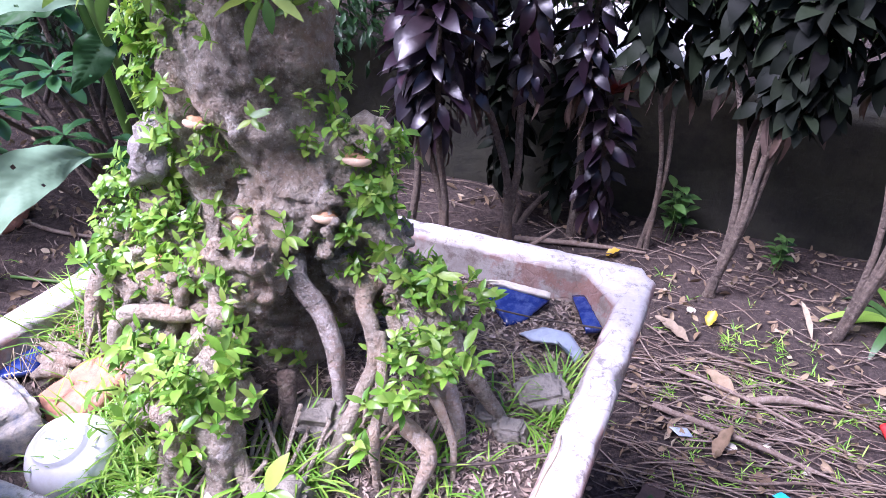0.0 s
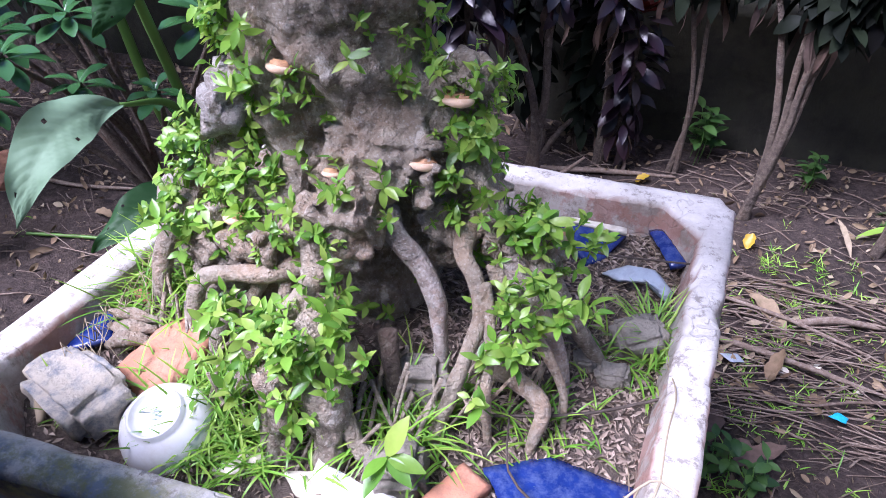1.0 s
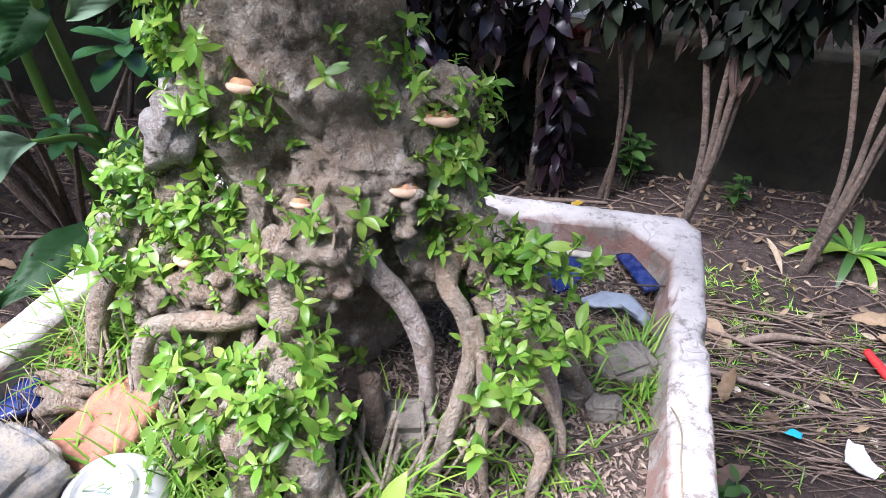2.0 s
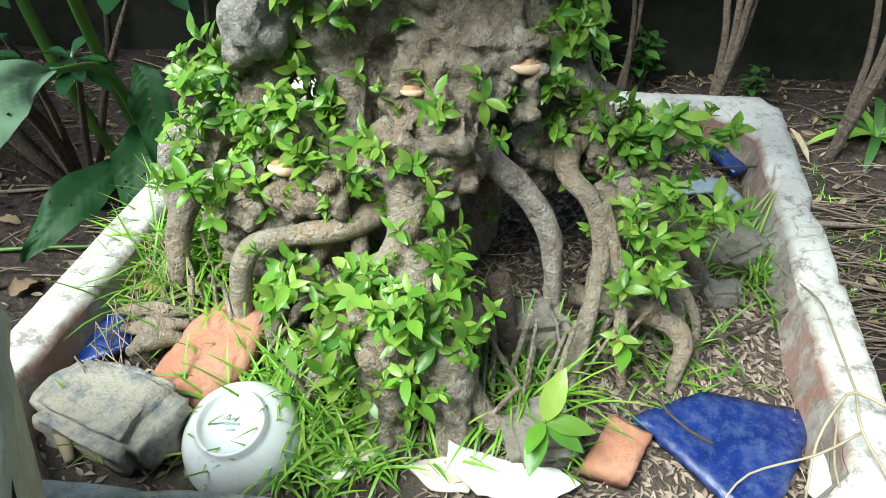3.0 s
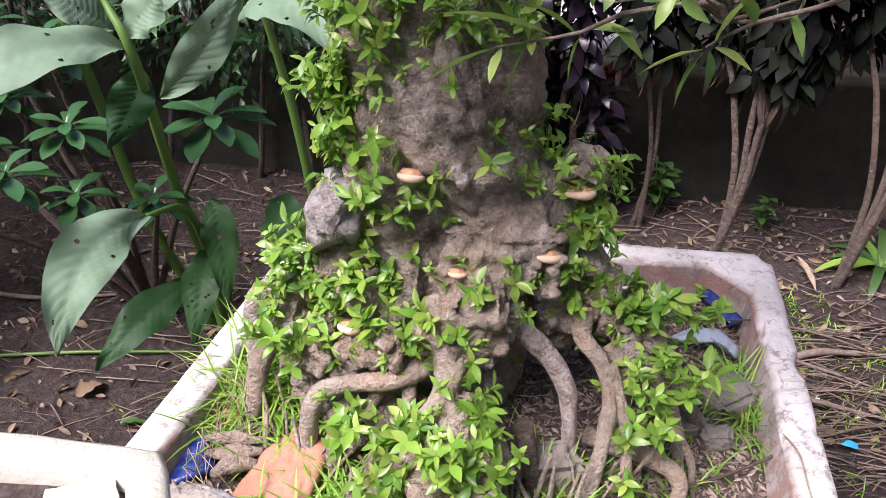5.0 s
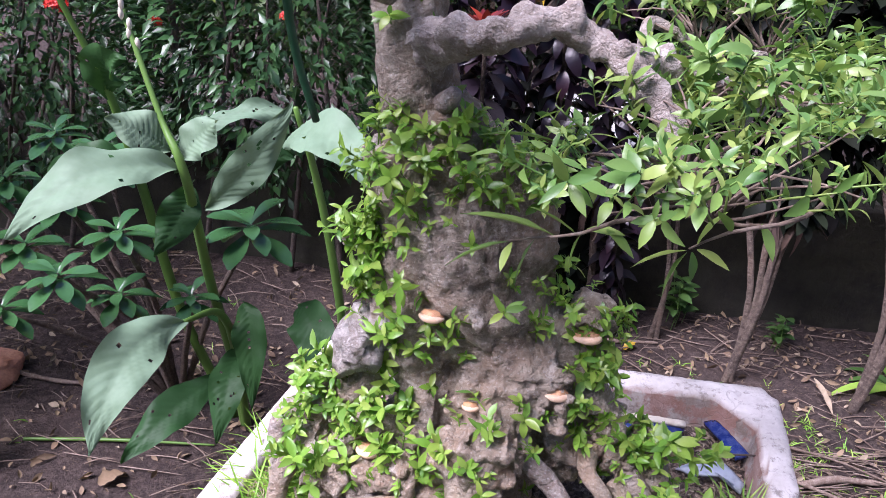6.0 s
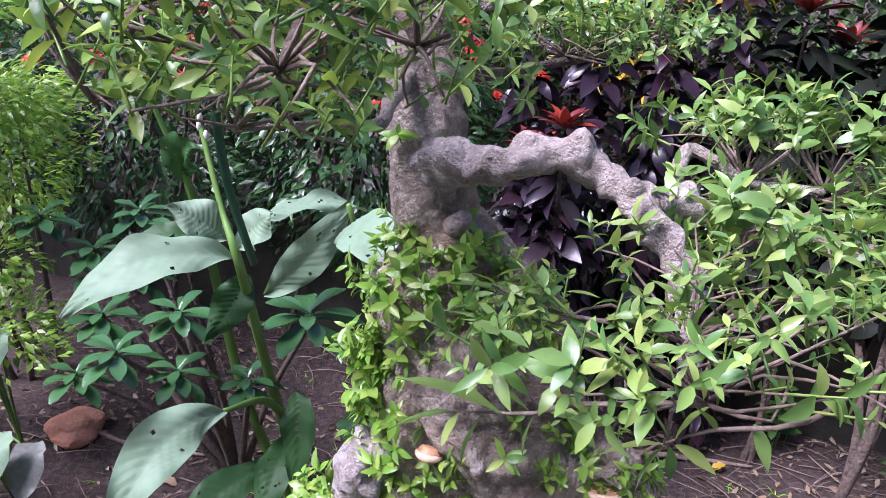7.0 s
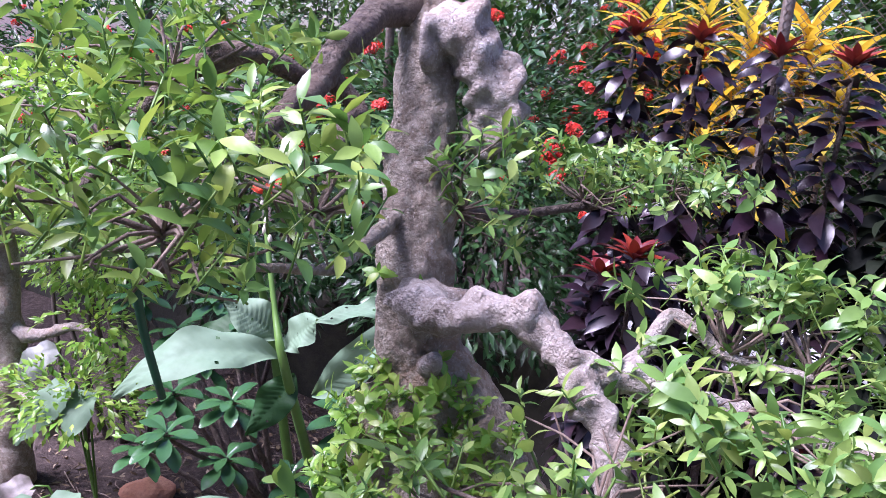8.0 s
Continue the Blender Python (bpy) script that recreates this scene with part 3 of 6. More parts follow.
def cordyline(x, y, tops, seed, leaf_mat_low, leaf_mat_top, length=0.122, stem_r=0.018):
    """Bare stems with a column of broad drooping leaves and an upright tuft on each. tops: rows of x, y, z."""
    rng = random.Random(seed)
    root = empty("cordyline", (x, y, 0), "dark purple-leaved cordyline with bare grey-brown stems by the wall", "shrub", "cordylines along the wall")
    lows = [blade(length * rng.uniform(0.85, 1.15), length * 0.44, LANCE, rng.uniform(0.5, 1.2), 0.22, 5, 0.03) for _ in range(5)]
    meshes = []
    for it in lows:
        b = Batch()
        b.add(*it)
        meshes.append(b.mesh("leaf"))
    ups = []
    for _ in range(3):
        b = Batch()
        b.add(*blade(length * rng.uniform(0.8, 1.0), length * 0.30, LANCE, rng.uniform(0.2, 0.6), 0.35, 5))
        ups.append(b.mesh("leaf"))
    for me in meshes:
        me.materials.append(leaf_mat_low)
    for me in ups:
        me.materials.append(leaf_mat_top)
    for tx, ty, tz, lo in tops:
        b = Batch()
        tube(b, [(x + rng.uniform(-0.02, 0.02), y, -0.03, stem_r * 1.3), (x + (tx - x) * 0.15 + 0.02, y + (ty - y) * 0.15, lo * 0.45, stem_r), (x + (tx - x) * 0.45, y + (ty - y) * 0.45, lo * 0.85, stem_r * 0.9), (tx, ty, lo + 0.16, stem_r * 0.7), (tx, ty, tz - 0.05, stem_r * 0.45)], 10, 0.03, 0.22, 35, seed)
        part("stem", b, BARK_DARK, root)
        n = int((tz - lo) / 0.0060)
        for k in range(n):
            h = k / n
            a = k * 2.39996 + rng.uniform(-0.3, 0.3)
            up = -0.6 + 0.9 * h + rng.uniform(-0.5, 0.5)
            s = (0.8 + 0.3 * np.sin(h * 3.0)) * rng.uniform(0.85, 1.15)
            z = lo + (tz - lo) * h
            d = Vector((np.cos(a), np.sin(a), up))
            at = Matrix.Translation((tx + 0.03 * np.cos(a), ty + 0.03 * np.sin(a), z)) @ (turn_to(d, rng.uniform(-0.8, 0.8))).to_4x4() @ Matrix.Scale(s * rng.uniform(0.75, 1.2), 4)
            part("leaf", meshes[k % 5], leaf_mat_low, root, at=at)
        for k in range(15):
            a = k * 2.4
            d = Vector((np.cos(a) * 0.55, np.sin(a) * 0.55, 1.0 - 0.05 * k))
            at = Matrix.Translation((tx, ty, tz - 0.02)) @ turn_to(d, rng.uniform(-0.3, 0.3)).to_4x4()
            part("leaf", ups[k % 3], leaf_mat_top, root, at=at)
    for k in range(14):
        tx, ty, tz, lo = tops[k % len(tops)]
        b = Batch()
        a = rng.uniform(0, 6.28)
        b.add(*blade(rng.uniform(0.09, 0.16), 0.022, STRAP, 0.7, 0.4, 4, 0.08, twist=1.0))
        at = Matrix.Translation((tx + 0.03 * np.cos(a), ty + 0.03 * np.sin(a), lo + rng.uniform(-0.03, 0.06))) @ turn_to(Vector((np.cos(a) * 0.5, np.sin(a) * 0.5, -1.0)), rng.uniform(-1, 1)).to_4x4()
        part("dead_leaf", b, LEAF_DEAD, root, at=at)
    return root


cordyline(0.42, 2.46, [(0.51, 2.46, 1.72, 0.66), (0.44, 2.50, 1.5, 0.68), (0.58, 2.52, 1.6, 0.68), (0.30, 2.60, 1.6, 0.74)], 31, LEAF_GREENBLACK_SHADED, LEAF_RED, stem_r=0.012)
cordyline(0.84, 2.37, [(0.99, 2.40, 1.7, 0.66), (1.08, 2.46, 1.5, 0.66), (0.93, 2.5, 1.5, 0.70), (0.76, 2.62, 1.6, 0.76)], 33, LEAF_GREENBLACK_SHADED, LEAF_RED, stem_r=0.011)
cordyline(0.155, 2.68, [(0.16, 2.70, 1.5, 0.68), (0.04, 2.62, 1.6, 0.72)], 34, LEAF_GREENBLACK_SHADED, LEAF_RED, stem_r=0.009)
cordyline(-0.36, 2.48, [(-0.52, 2.42, 1.86, 0.60), (-0.33, 2.50, 1.84, 0.64)], 35, LEAF_PURPLE, LEAF_RED, stem_r=0.015, length=0.095)
cordyline(-0.74, 2.48, [(-0.72, 2.46, 1.87, 0.50)], 36, LEAF_PURPLE, LEAF_RED, stem_r=0.014, length=0.095)
cordyline(-0.15, 2.66, [(-0.15, 2.60, 1.83, 0.60), (-0.06, 2.66, 0.62, 0.10)], 37, LEAF_PURPLE, LEAF_RED, stem_r=0.014, length=0.095)
cordyline(-0.54, 2.24, [(-0.56, 2.21, 1.28, 0.55), (-0.66, 2.25, 1.2, 0.55)], 38, LEAF_PURPLE, LEAF_RED, stem_r=0.013, length=0.105)
cordyline(-0.36, 2.68, [(-0.20, 2.76, 0.9, 0.10), (-0.45, 2.76, 1.2, 0.15)], 39, LEAF_GREENBLACK_SHADED, LEAF_PURPLE, stem_r=0.012)
cordyline(1.45, 2.45, [(1.40, 2.45, 1.6, 0.64), (1.58, 2.5, 1.5, 0.64), (1.22, 2.62, 1.6, 0.72)], 40, LEAF_GREENBLACK_SHADED, LEAF_RED, stem_r=0.012)


def striped_plant(x, y, z, seed, n=34):
    rng = random.Random(seed)
    root = empty("yellow_dracaena", (x, y, 0), "golden yellow plant with striped strap leaves behind the fence", "plant", "yellow plants behind the fence")
    b = Batch()
    tube(b, [(x, y, -0.03, 0.014), (x + rng.uniform(-0.04, 0.04), y, z, 0.009)], 8, 0.1)
    part("stem", b, BARK_DARK, root)
    me = []
    for _ in range(5):
        b = Batch()
        b.add(*blade(rng.uniform(0.20, 0.30), 0.032, STRAP, rng.uniform(0.5, 1.5), 0.25, 6))
        me.append(b.mesh("leaf"))
    for k in range(n):
        a, h = k * 2.4, k / n
        d = Vector((np.cos(a), np.sin(a), 0.1 + 1.3 * h))
        part("leaf", me[k % 5], LEAF_YELLOW, root, at=Matrix.Translation((x, y, z - 0.28 + 0.28 * h)) @ turn_to(d, rng.uniform(-0.4, 0.4)).to_4x4())


for k, (x, y, z) in enumerate([(-0.95, 3.42, 1.95), (-0.75, 3.5, 2.0), (-0.55, 3.4, 1.95), (-0.36, 3.5, 1.95), (-0.66, 3.35, 1.6), (-0.45, 3.35, 1.5), (-0.2, 3.4, 1.85)]):
    striped_plant(x, y, z, 60 + k)


# ---- neighbouring bonsai in the distance ----
def small_tree(x, y):
    rng = random.Random(77)
    root = empty("ornamental_tree", (x, y, 0), "neighbouring clipped ornamental tree with twisted branches and leaf pads", "tree")
    b = Batch()
    tube(b, [(x, y, -0.03, 0.07), (x + 0.02, y, 0.4, 0.06), (x - 0.02, y + 0.02, 0.9, 0.055), (x + 0.01, y, 1.4, 0.045), (x, y, 2.0, 0.03)], 14, 0.03, 0.25, 14, 3, 0.3)
    part("trunk", b, BARK, root)
    for (dx, dy, z0, z1, rx, rz, n) in ((0.42, -0.02, 0.42, 0.52, 0.34, 0.10, 900), (0.38, 0.1, 0.66, 0.72, 0.2, 0.08, 300), (0.30, 0.2, 1.05, 1.22, 0.42, 0.12, 1900), (0.45, -0.1, 1.45, 1.56, 0.42, 0.10, 1500)):
        b = Batch()
        tube(b, [(x, y, z0, 0.026), (x + dx * 0.35, y + dy * 0.4, z0 - 0.02, 0.022), (x + dx * 0.7, y + dy, z0 + 0.03, 0.016), (x + dx, y + dy, z1 - 0.02, 0.006)], 10, 0.02, 0.3, 30, z0, 0.5)
        part("branch", b, BARK_PALE, root)
        part("foliage", leaf_cloud(rng, n, (x + dx, y + dy, z1), (rx, rx * 0.8, rz), small_leaves(rng, 0.042, 0.42), 0.6, 0.2), LEAF_YOUNG, root)["kind"] = "stuff"


small_tree(-2.72, 1.68)


# ---- canna ----
def big_leaf(p0, p1, p2, width, up, seg=44, rows=14, fold=0.25, wave=0.03, seed=0.0, shape=(0.05, 0.42, 0.75, 0.95, 1.0, 0.97, 0.85, 0.62, 0.32, 0.02)):
    """A broad leaf from p0 over p1 to p2 (a bent line), its face towards up, ribbed and wavy at the margin."""
    p0, p1, p2, up = (np.array(v, float) for v in (p0, p1, p2, up))
    holes = random.Random(int(seed * 100))
    b = Batch()
    v, f = [], []
    for i in range(seg + 1):
        t = i / seg
        p = (1 - t) ** 2 * p0 + 2 * t * (1 - t) * p1 + t * t * p2
        d = 2 * (1 - t) * (p1 - p0) + 2 * t * (p2 - p1)
        d /= np.linalg.norm(d)
        s = np.cross(d, up)
        s /= np.linalg.norm(s)
        n = np.cross(s, d)
        w = np.interp(t, np.linspace(0, 1, len(shape)), shape) * width / 2
        for j in range(-rows // 2, rows // 2 + 1):
            u = 2 * j / rows
            h = abs(u) * fold * w - 0.10 * w * u * u + 0.0022 * np.sin((t * 9 - abs(u) * 1.6) * 9) * (1 - abs(u) ** 3) + wave * u * abs(u) * noise.noise(Vector((t * 5, u * 0.7 + seed, seed)))
            v.append(p + s * u * w + n * h)
    m = rows + 1
    for i in range(seg):
        for j in range(rows):
            if 4 < i < seg - 6 and 1 < j < rows - 2 and holes.random() < 0.012:
                continue
            f.append((i * m + j, i * m + j + 1, (i + 1) * m + j + 1, (i + 1) * m + j))
    b.add(v, f)
    return b


canna = empty("canna_plant", (-1.26, 1.86, 0), "tall canna lily with broad grey-green leaves and a coral flower", "plant")


def stalk(pts, mat=None, name="stem"):
    b = Batch()
    tube(b, pts, 10, 0.03, 0.05, 20)
    part(name, b, mat or STEM_GREEN, canna)


stalk([(-1.25, 1.85, -0.02, 0.017), (-1.22, 1.75, 0.35, 0.016), (-1.20, 1.64, 0.66, 0.014), (-1.12, 1.44, 1.05, 0.011), (-1.17, 1.46, 1.17, 0.007), (-1.255, 1.51, 1.39, 0.006)])
stalk([(-1.30, 1.88, -0.02, 0.016), (-1.38, 1.78, 0.45, 0.015), (-1.41, 1.72, 0.9, 0.013), (-1.42, 1.66, 1.16, 0.010), (-1.46, 1.62, 1.34, 0.007), (-1.49, 1.60, 1.46, 0.009), (-1.50, 1.60, 1.52, 0.003)])
stalk([(-0.90, 1.80, -0.02, 0.014), (-0.84, 1.66, 0.5, 0.012), (-0.84, 1.60, 0.78, 0.011), (-0.86, 1.55, 1.04, 0.009), (-0.88, 1.5, 1.21, 0.006)])
stalk([(-1.24, 1.84, -0.02, 0.015), (-1.18, 1.70, 0.40, 0.013), (-1.11, 1.50, 0.66, 0.010), (-1.09, 1.30, 0.765, 0.005)])
UPC = (0.25, -0.75, 0.6)
for name, args, mat in (
    ("leaf", ((-1.13, 1.43, 1.07), (-1.23, 1.24, 1.17), (-1.36, 1.165, 1.0), 0.125, (0.15, -0.55, 0.8)), LEAF_CANNA),
    ("leaf", ((-1.09, 1.30, 0.765), (-1.145, 1.12, 0.83), (-1.15, 1.00, 0.635), 0.118, (0.35, -0.8, 0.45)), LEAF_CANNA),
    ("leaf", ((-1.167, 1.60, 0.90), (-1.04, 1.62, 1.00), (-0.95, 1.67, 1.17), 0.10, (0.35, -0.85, 0.0)), LEAF_CANNA),
    ("leaf", ((-0.91, 1.49, 1.12), (-0.78, 1.38, 1.28), (-0.64, 1.30, 1.10), 0.115, (0.1, -0.6, 0.75)), LEAF_CANNA),
    ("leaf", ((-1.22, 1.64, 1.06), (-1.1, 1.70, 1.16), (-0.96, 1.76, 1.10), 0.06, (0.1, -0.5, 0.8)), LEAF_CANNA),
    ("leaf", ((-1.16, 1.46, 1.10), (-1.19, 1.42, 1.16), (-1.25, 1.38, 1.19), 0.10, (0.4, -0.6, 0.6)), LEAF_CANNA),
    ("leaf", ((-1.14, 1.45, 1.08), (-1.09, 1.47, 1.14), (-1.04, 1.46, 1.18), 0.09, (0.0, -0.7, 0.6)), LEAF_CANNA),
    # lower and inner leaves, with their shade painted in
    ("leaf", ((-1.16, 1.62, 0.92), (-1.06, 1.70, 1.04), (-0.98, 1.74, 1.0), 0.10, (0.2, -0.8, 0.3)), LEAF_CANNA_SHADED),
    ("leaf", ((-1.14, 1.50, 1.0), (-1.14, 1.44, 0.96), (-1.20, 1.40, 0.86), 0.09, (0.4, -0.8, 0.3)), LEAF_CANNA_SHADED),
    ("leaf", ((-1.42, 1.66, 1.14), (-1.42, 1.62, 1.26), (-1.32, 1.58, 1.26), 0.11, (0.3, -0.8, 0.2)), LEAF_CANNA_SHADED),
    ("leaf", ((-1.20, 1.62, 0.36), (-1.27, 1.46, 0.36), (-1.35, 1.34, 0.26), 0.11, (0.3, -0.4, 0.8)), LEAF_CANNA_SHADED),
    ("leaf", ((-1.15, 1.66, 0.42), (-1.12, 1.52, 0.46), (-1.13, 1.44, 0.28), 0.10, (0.2, -0.8, 0.4)), LEAF_CANNA_SHADED),
    ("leaf", ((-1.10, 1.62, 0.62), (-1.06, 1.58, 0.60), (-1.05, 1.50, 0.36), 0.09, (0.2, -0.9, 0.2)), LEAF_CANNA_SHADED),
    ("leaf", ((-1.0, 1.75, 0.55), (-0.92, 1.62, 0.62), (-0.84, 1.58, 0.40), 0.12, (0.1, -0.8, 0.5)), LEAF_CANNA_SHADED),
    ("leaf", ((-1.42, 1.70, 0.98), (-1.48, 1.6, 1.02), (-1.6, 1.56, 0.9), 0.10, (0.1, -0.6, 0.7)), LEAF_CANNA_SHADED),
):
    part(name, big_leaf(*args, seed=args[0][0] * 7), mat, canna)
rng = random.Random(8)
for k in range(11):
    b = Batch()
    a = k * 2.4
    b.add(*blade(rng.uniform(0.04, 0.06), 0.02, OVAL, rng.uniform(-0.4, 0.9), 0.3, 5, 0.1))
    part("petal", b, FLOWER_PINK if k % 3 else FLOWER_RED, canna, at=Matrix.Translation((-1.262, 1.513, 1.42)) @ turn_to(Vector((np.cos(a), np.sin(a), 0.7)), rng.uniform(-1, 1)).to_4x4())
for k in range(6):
    b = Batch()
    ball(b, (0, 0, 0), (0.006, 0.006, 0.013), 8, 6)
    part("bud", b, CREAM, canna, at=Matrix.Translation((-1.225 - 0.006 * k + 0.01 * (k % 2), 1.495, 1.30 + 0.02 * k)))
for k in range(4):
    b = Batch()
    b.add(*blade(0.05, 0.014, OVAL, 0.2, 0.5, 4))
    part("petal", b, FLOWER_PINK, canna, at=Matrix.Translation((-1.485, 1.60, 1.44)) @ turn_to(Vector((0.25 * np.cos(k * 1.6), 0.25 * np.sin(k * 1.6), 1)), k).to_4x4())


# ---- glossy rosette shrub ----
def rosette_shrub():
    rng = random.Random(14)
    root = empty("glossy_shrub", (-1.45, 1.85, 0), "low shrub with glossy dark green spoon-shaped leaves in rosettes", "shrub")
    me = []
    for _ in range(5):
        b = Batch()
        L = rng.uniform(0.11, 0.135)
        b.add(*blade(L, L * 0.40, OBOVATE, rng.uniform(0.3, 0.9), 0.22, 6, 0.0))
        me.append(b.mesh("leaf"))
    spots = [(-1.09, 1.68, 0.82, 1.2), (-1.412, 1.345, 0.815, 0.8), (-1.35, 1.5, 0.86, 0.85), (-1.40, 1.53, 0.66, 0.85), (-1.56, 1.6, 0.88, 0.8), (-1.72, 1.62, 0.72, 0.9), (-1.5, 1.7, 0.98, 0.9), (-1.85, 1.75, 0.85, 0.9), (-1.66, 1.75, 1.0, 0.8), (-2.0, 1.9, 0.7, 0.9), (-1.78, 1.55, 0.55, 0.8), (-1.25, 1.62, 0.62, 0.7), (-1.98, 1.7, 0.95, 0.8)]
    for x, y, z, s in spots:
        b = Batch()
        tube(b, [(-1.5, 1.88, -0.02, 0.013), (x * 0.5 - 0.75, y * 0.3 + 1.28, z * 0.55, 0.010), (x - 0.02, y + 0.04, z - 0.05, 0.006), (x, y, z, 0.005)], 7, 0.04, 0.15, 30)
        part("branch", b, BARK_DARK, root)
        for k in range(13):
            a, h = k * 2.4 + rng.uniform(-0.2, 0.2), k / 13
            d = Vector((np.cos(a), np.sin(a) - 0.25, -0.1 + 1.0 * h))
            at = Matrix.Translation((x, y, z - 0.02 + 0.03 * h)) @ turn_to(d, rng.uniform(-0.2, 0.2)).to_4x4() @ Matrix.Scale(1.15 * s * (1.0 - 0.35 * h) * rng.uniform(0.9, 1.1), 4)
            part("leaf", me[k % 5], LEAF_GLOSSY, root, at=at)


rosette_shrub()


def caladium(x, y, z, seed):
    rng = random.Random(seed)
    root = empty("caladium", (x, y, 0), "caladium with pale pink-veined heart leaves near the ground", "plant", "caladiums")
    for k in range(5):
        a = rng.uniform(3.0, 6.4)
        e = np.array([x + 0.16 * np.cos(a), y + 0.14 * np.sin(a), z * rng.uniform(0.7, 1.1)])
        b = Batch()
        tube(b, [(x, y, -0.01, 0.005), (*(0.5 * (e + np.array([x, y, z]))), 0.004), (*e, 0.003)], 6, 0.05)
        part("stem", b, STEM_GREEN, root)
        part("leaf", big_leaf(e + np.array([0, 0.03, 0.03]), e + np.array([0.03 * np.cos(a), -0.05, 0.02]), e + np.array([0.06 * np.cos(a), -0.10, -0.10]), 0.12, (0.2, -0.7, 0.6), 10, 8, shape=(0.5, 0.95, 1.0, 0.9, 0.6, 0.03)), LEAF_CALADIUM if k % 2 else LEAF_CANNA, root)


caladium(-2.32, 1.75, 0.55, 41)
caladium(-2.15, 1.55, 0.30, 42)
caladium(-2.5, 1.45, 0.35, 43)


# ---- the tray on its plinth ----
X0, X1, Y0, Y1, RIM = -0.845, 0.150, 0.487, 1.398, 0.728


def skew(x, y):
    """The tray's plan is not quite square: its sides run askew."""
    v, u = (y - Y0) / (Y1 - Y0), (x - X0) / (X1 - X0)
    lo, hi = -0.915 + 0.140 * v, 0.116 + 0.080 * v
    return lo + (hi - lo) * u, y


def loop_round(inset, cut, step=0.014):
    """Points round the tray, inset from its outer line, with cut corners."""
    x0, x1, y0, y1 = X0 + inset, X1 - inset, Y0 + inset, Y1 - inset
    c = max(0.004, cut - inset * 0.55) if inset < 0.05 else 0.075
    corners = [(x0 + c, y0), (x1 - c, y0), (x1, y0 + c), (x1, y1 - c), (x1 - c, y1), (x0 + c, y1), (x0, y1 - c), (x0, y0 + c)]
    return [Vector(p) for p in corners]


def tray():
    root = empty("bonsai_tray", (-0.33, 0.94, 0.56), "large rectangular cement bonsai tray, chipped, whitewashed and mossy", "planter")
    profile = [(0.03, 0.565), (0.012, 0.60), (0.006, 0.66), (0.000, 0.692), (0.0, 0.716), (0.006, 0.726), (0.02, 0.7285), (0.045, 0.728), (0.056, 0.725), (0.061, 0.716), (0.066, 0.69), (0.072, 0.66), (0.078, 0.62)]
    b = Batch()
    base = loop_round(0, 0.035)
    counts = []
    for k in range(8):
        counts.append(max(2, int((base[(k + 1) % 8] - base[k]).length / 0.012)))
    v = []
    for o, z in profile:
        cor = loop_round(o, 0.035)
        for k in range(8):
            a, c = cor[k], cor[(k + 1) % 8]
            for i in range(counts[k]):
                p = a.lerp(c, i / counts[k])
                q = Vector((p.x, p.y, z))
                w = 0.0018 * noise.noise(q * 18) + 0.0016 * noise.noise(q * 75)
                chip = max(0.0, noise.noise(q * 16 + Vector((3, 9, 1))) - 0.32) * 0.03 if z > 0.705 else 0.0
                qx, qy = skew(q.x, q.y)
                v.append((qx + w + chip * (0.5 if o < 0.03 else -0.5) * (1 if q.x < -0.3 else -1), qy + w, q.z + 0.4 * w - chip))
    m = sum(counts)
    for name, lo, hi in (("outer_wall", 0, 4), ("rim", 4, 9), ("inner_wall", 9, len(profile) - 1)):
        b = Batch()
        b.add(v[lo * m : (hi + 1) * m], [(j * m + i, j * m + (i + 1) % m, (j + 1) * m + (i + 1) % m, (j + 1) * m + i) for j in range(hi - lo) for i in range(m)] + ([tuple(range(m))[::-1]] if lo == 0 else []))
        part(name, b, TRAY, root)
    return root


tray()
b = Batch()
block(b, (-0.70, 0.64, -0.05), (0.03, 1.24, 0.565), 0.12, 0.006)
put("plinth", b, CONCRETE, None, "plain rough concrete plinth under the bonsai tray", "plinth")


def soil_height(x, y):
    d = ((x + 0.42) ** 2 + (y - 0.95) ** 2) / 0.09
    return 0.652 + 0.035 * np.exp(-d) + 0.007 * noise.noise(Vector((x * 14, y * 14, 2))) + 0.004 * noise.noise(Vector((x * 45, y * 45, 5)))


nx, ny = 96, 80
b = Batch()
b.add([(*skew(x, y), soil_height(*skew(x, y))) for y in np.linspace(Y0 + 0.055, Y1 - 0.055, ny) for x in np.linspace(X0 + 0.055, X1 - 0.055, nx)], [(j * nx + i, j * nx + i + 1, (j + 1) * nx + i + 1, (j + 1) * nx + i) for j in range(ny - 1) for i in range(nx - 1)])
put("potting_soil", b, SOIL_POT, None, "dark potting soil filling the bonsai tray", "soil", kind="stuff")


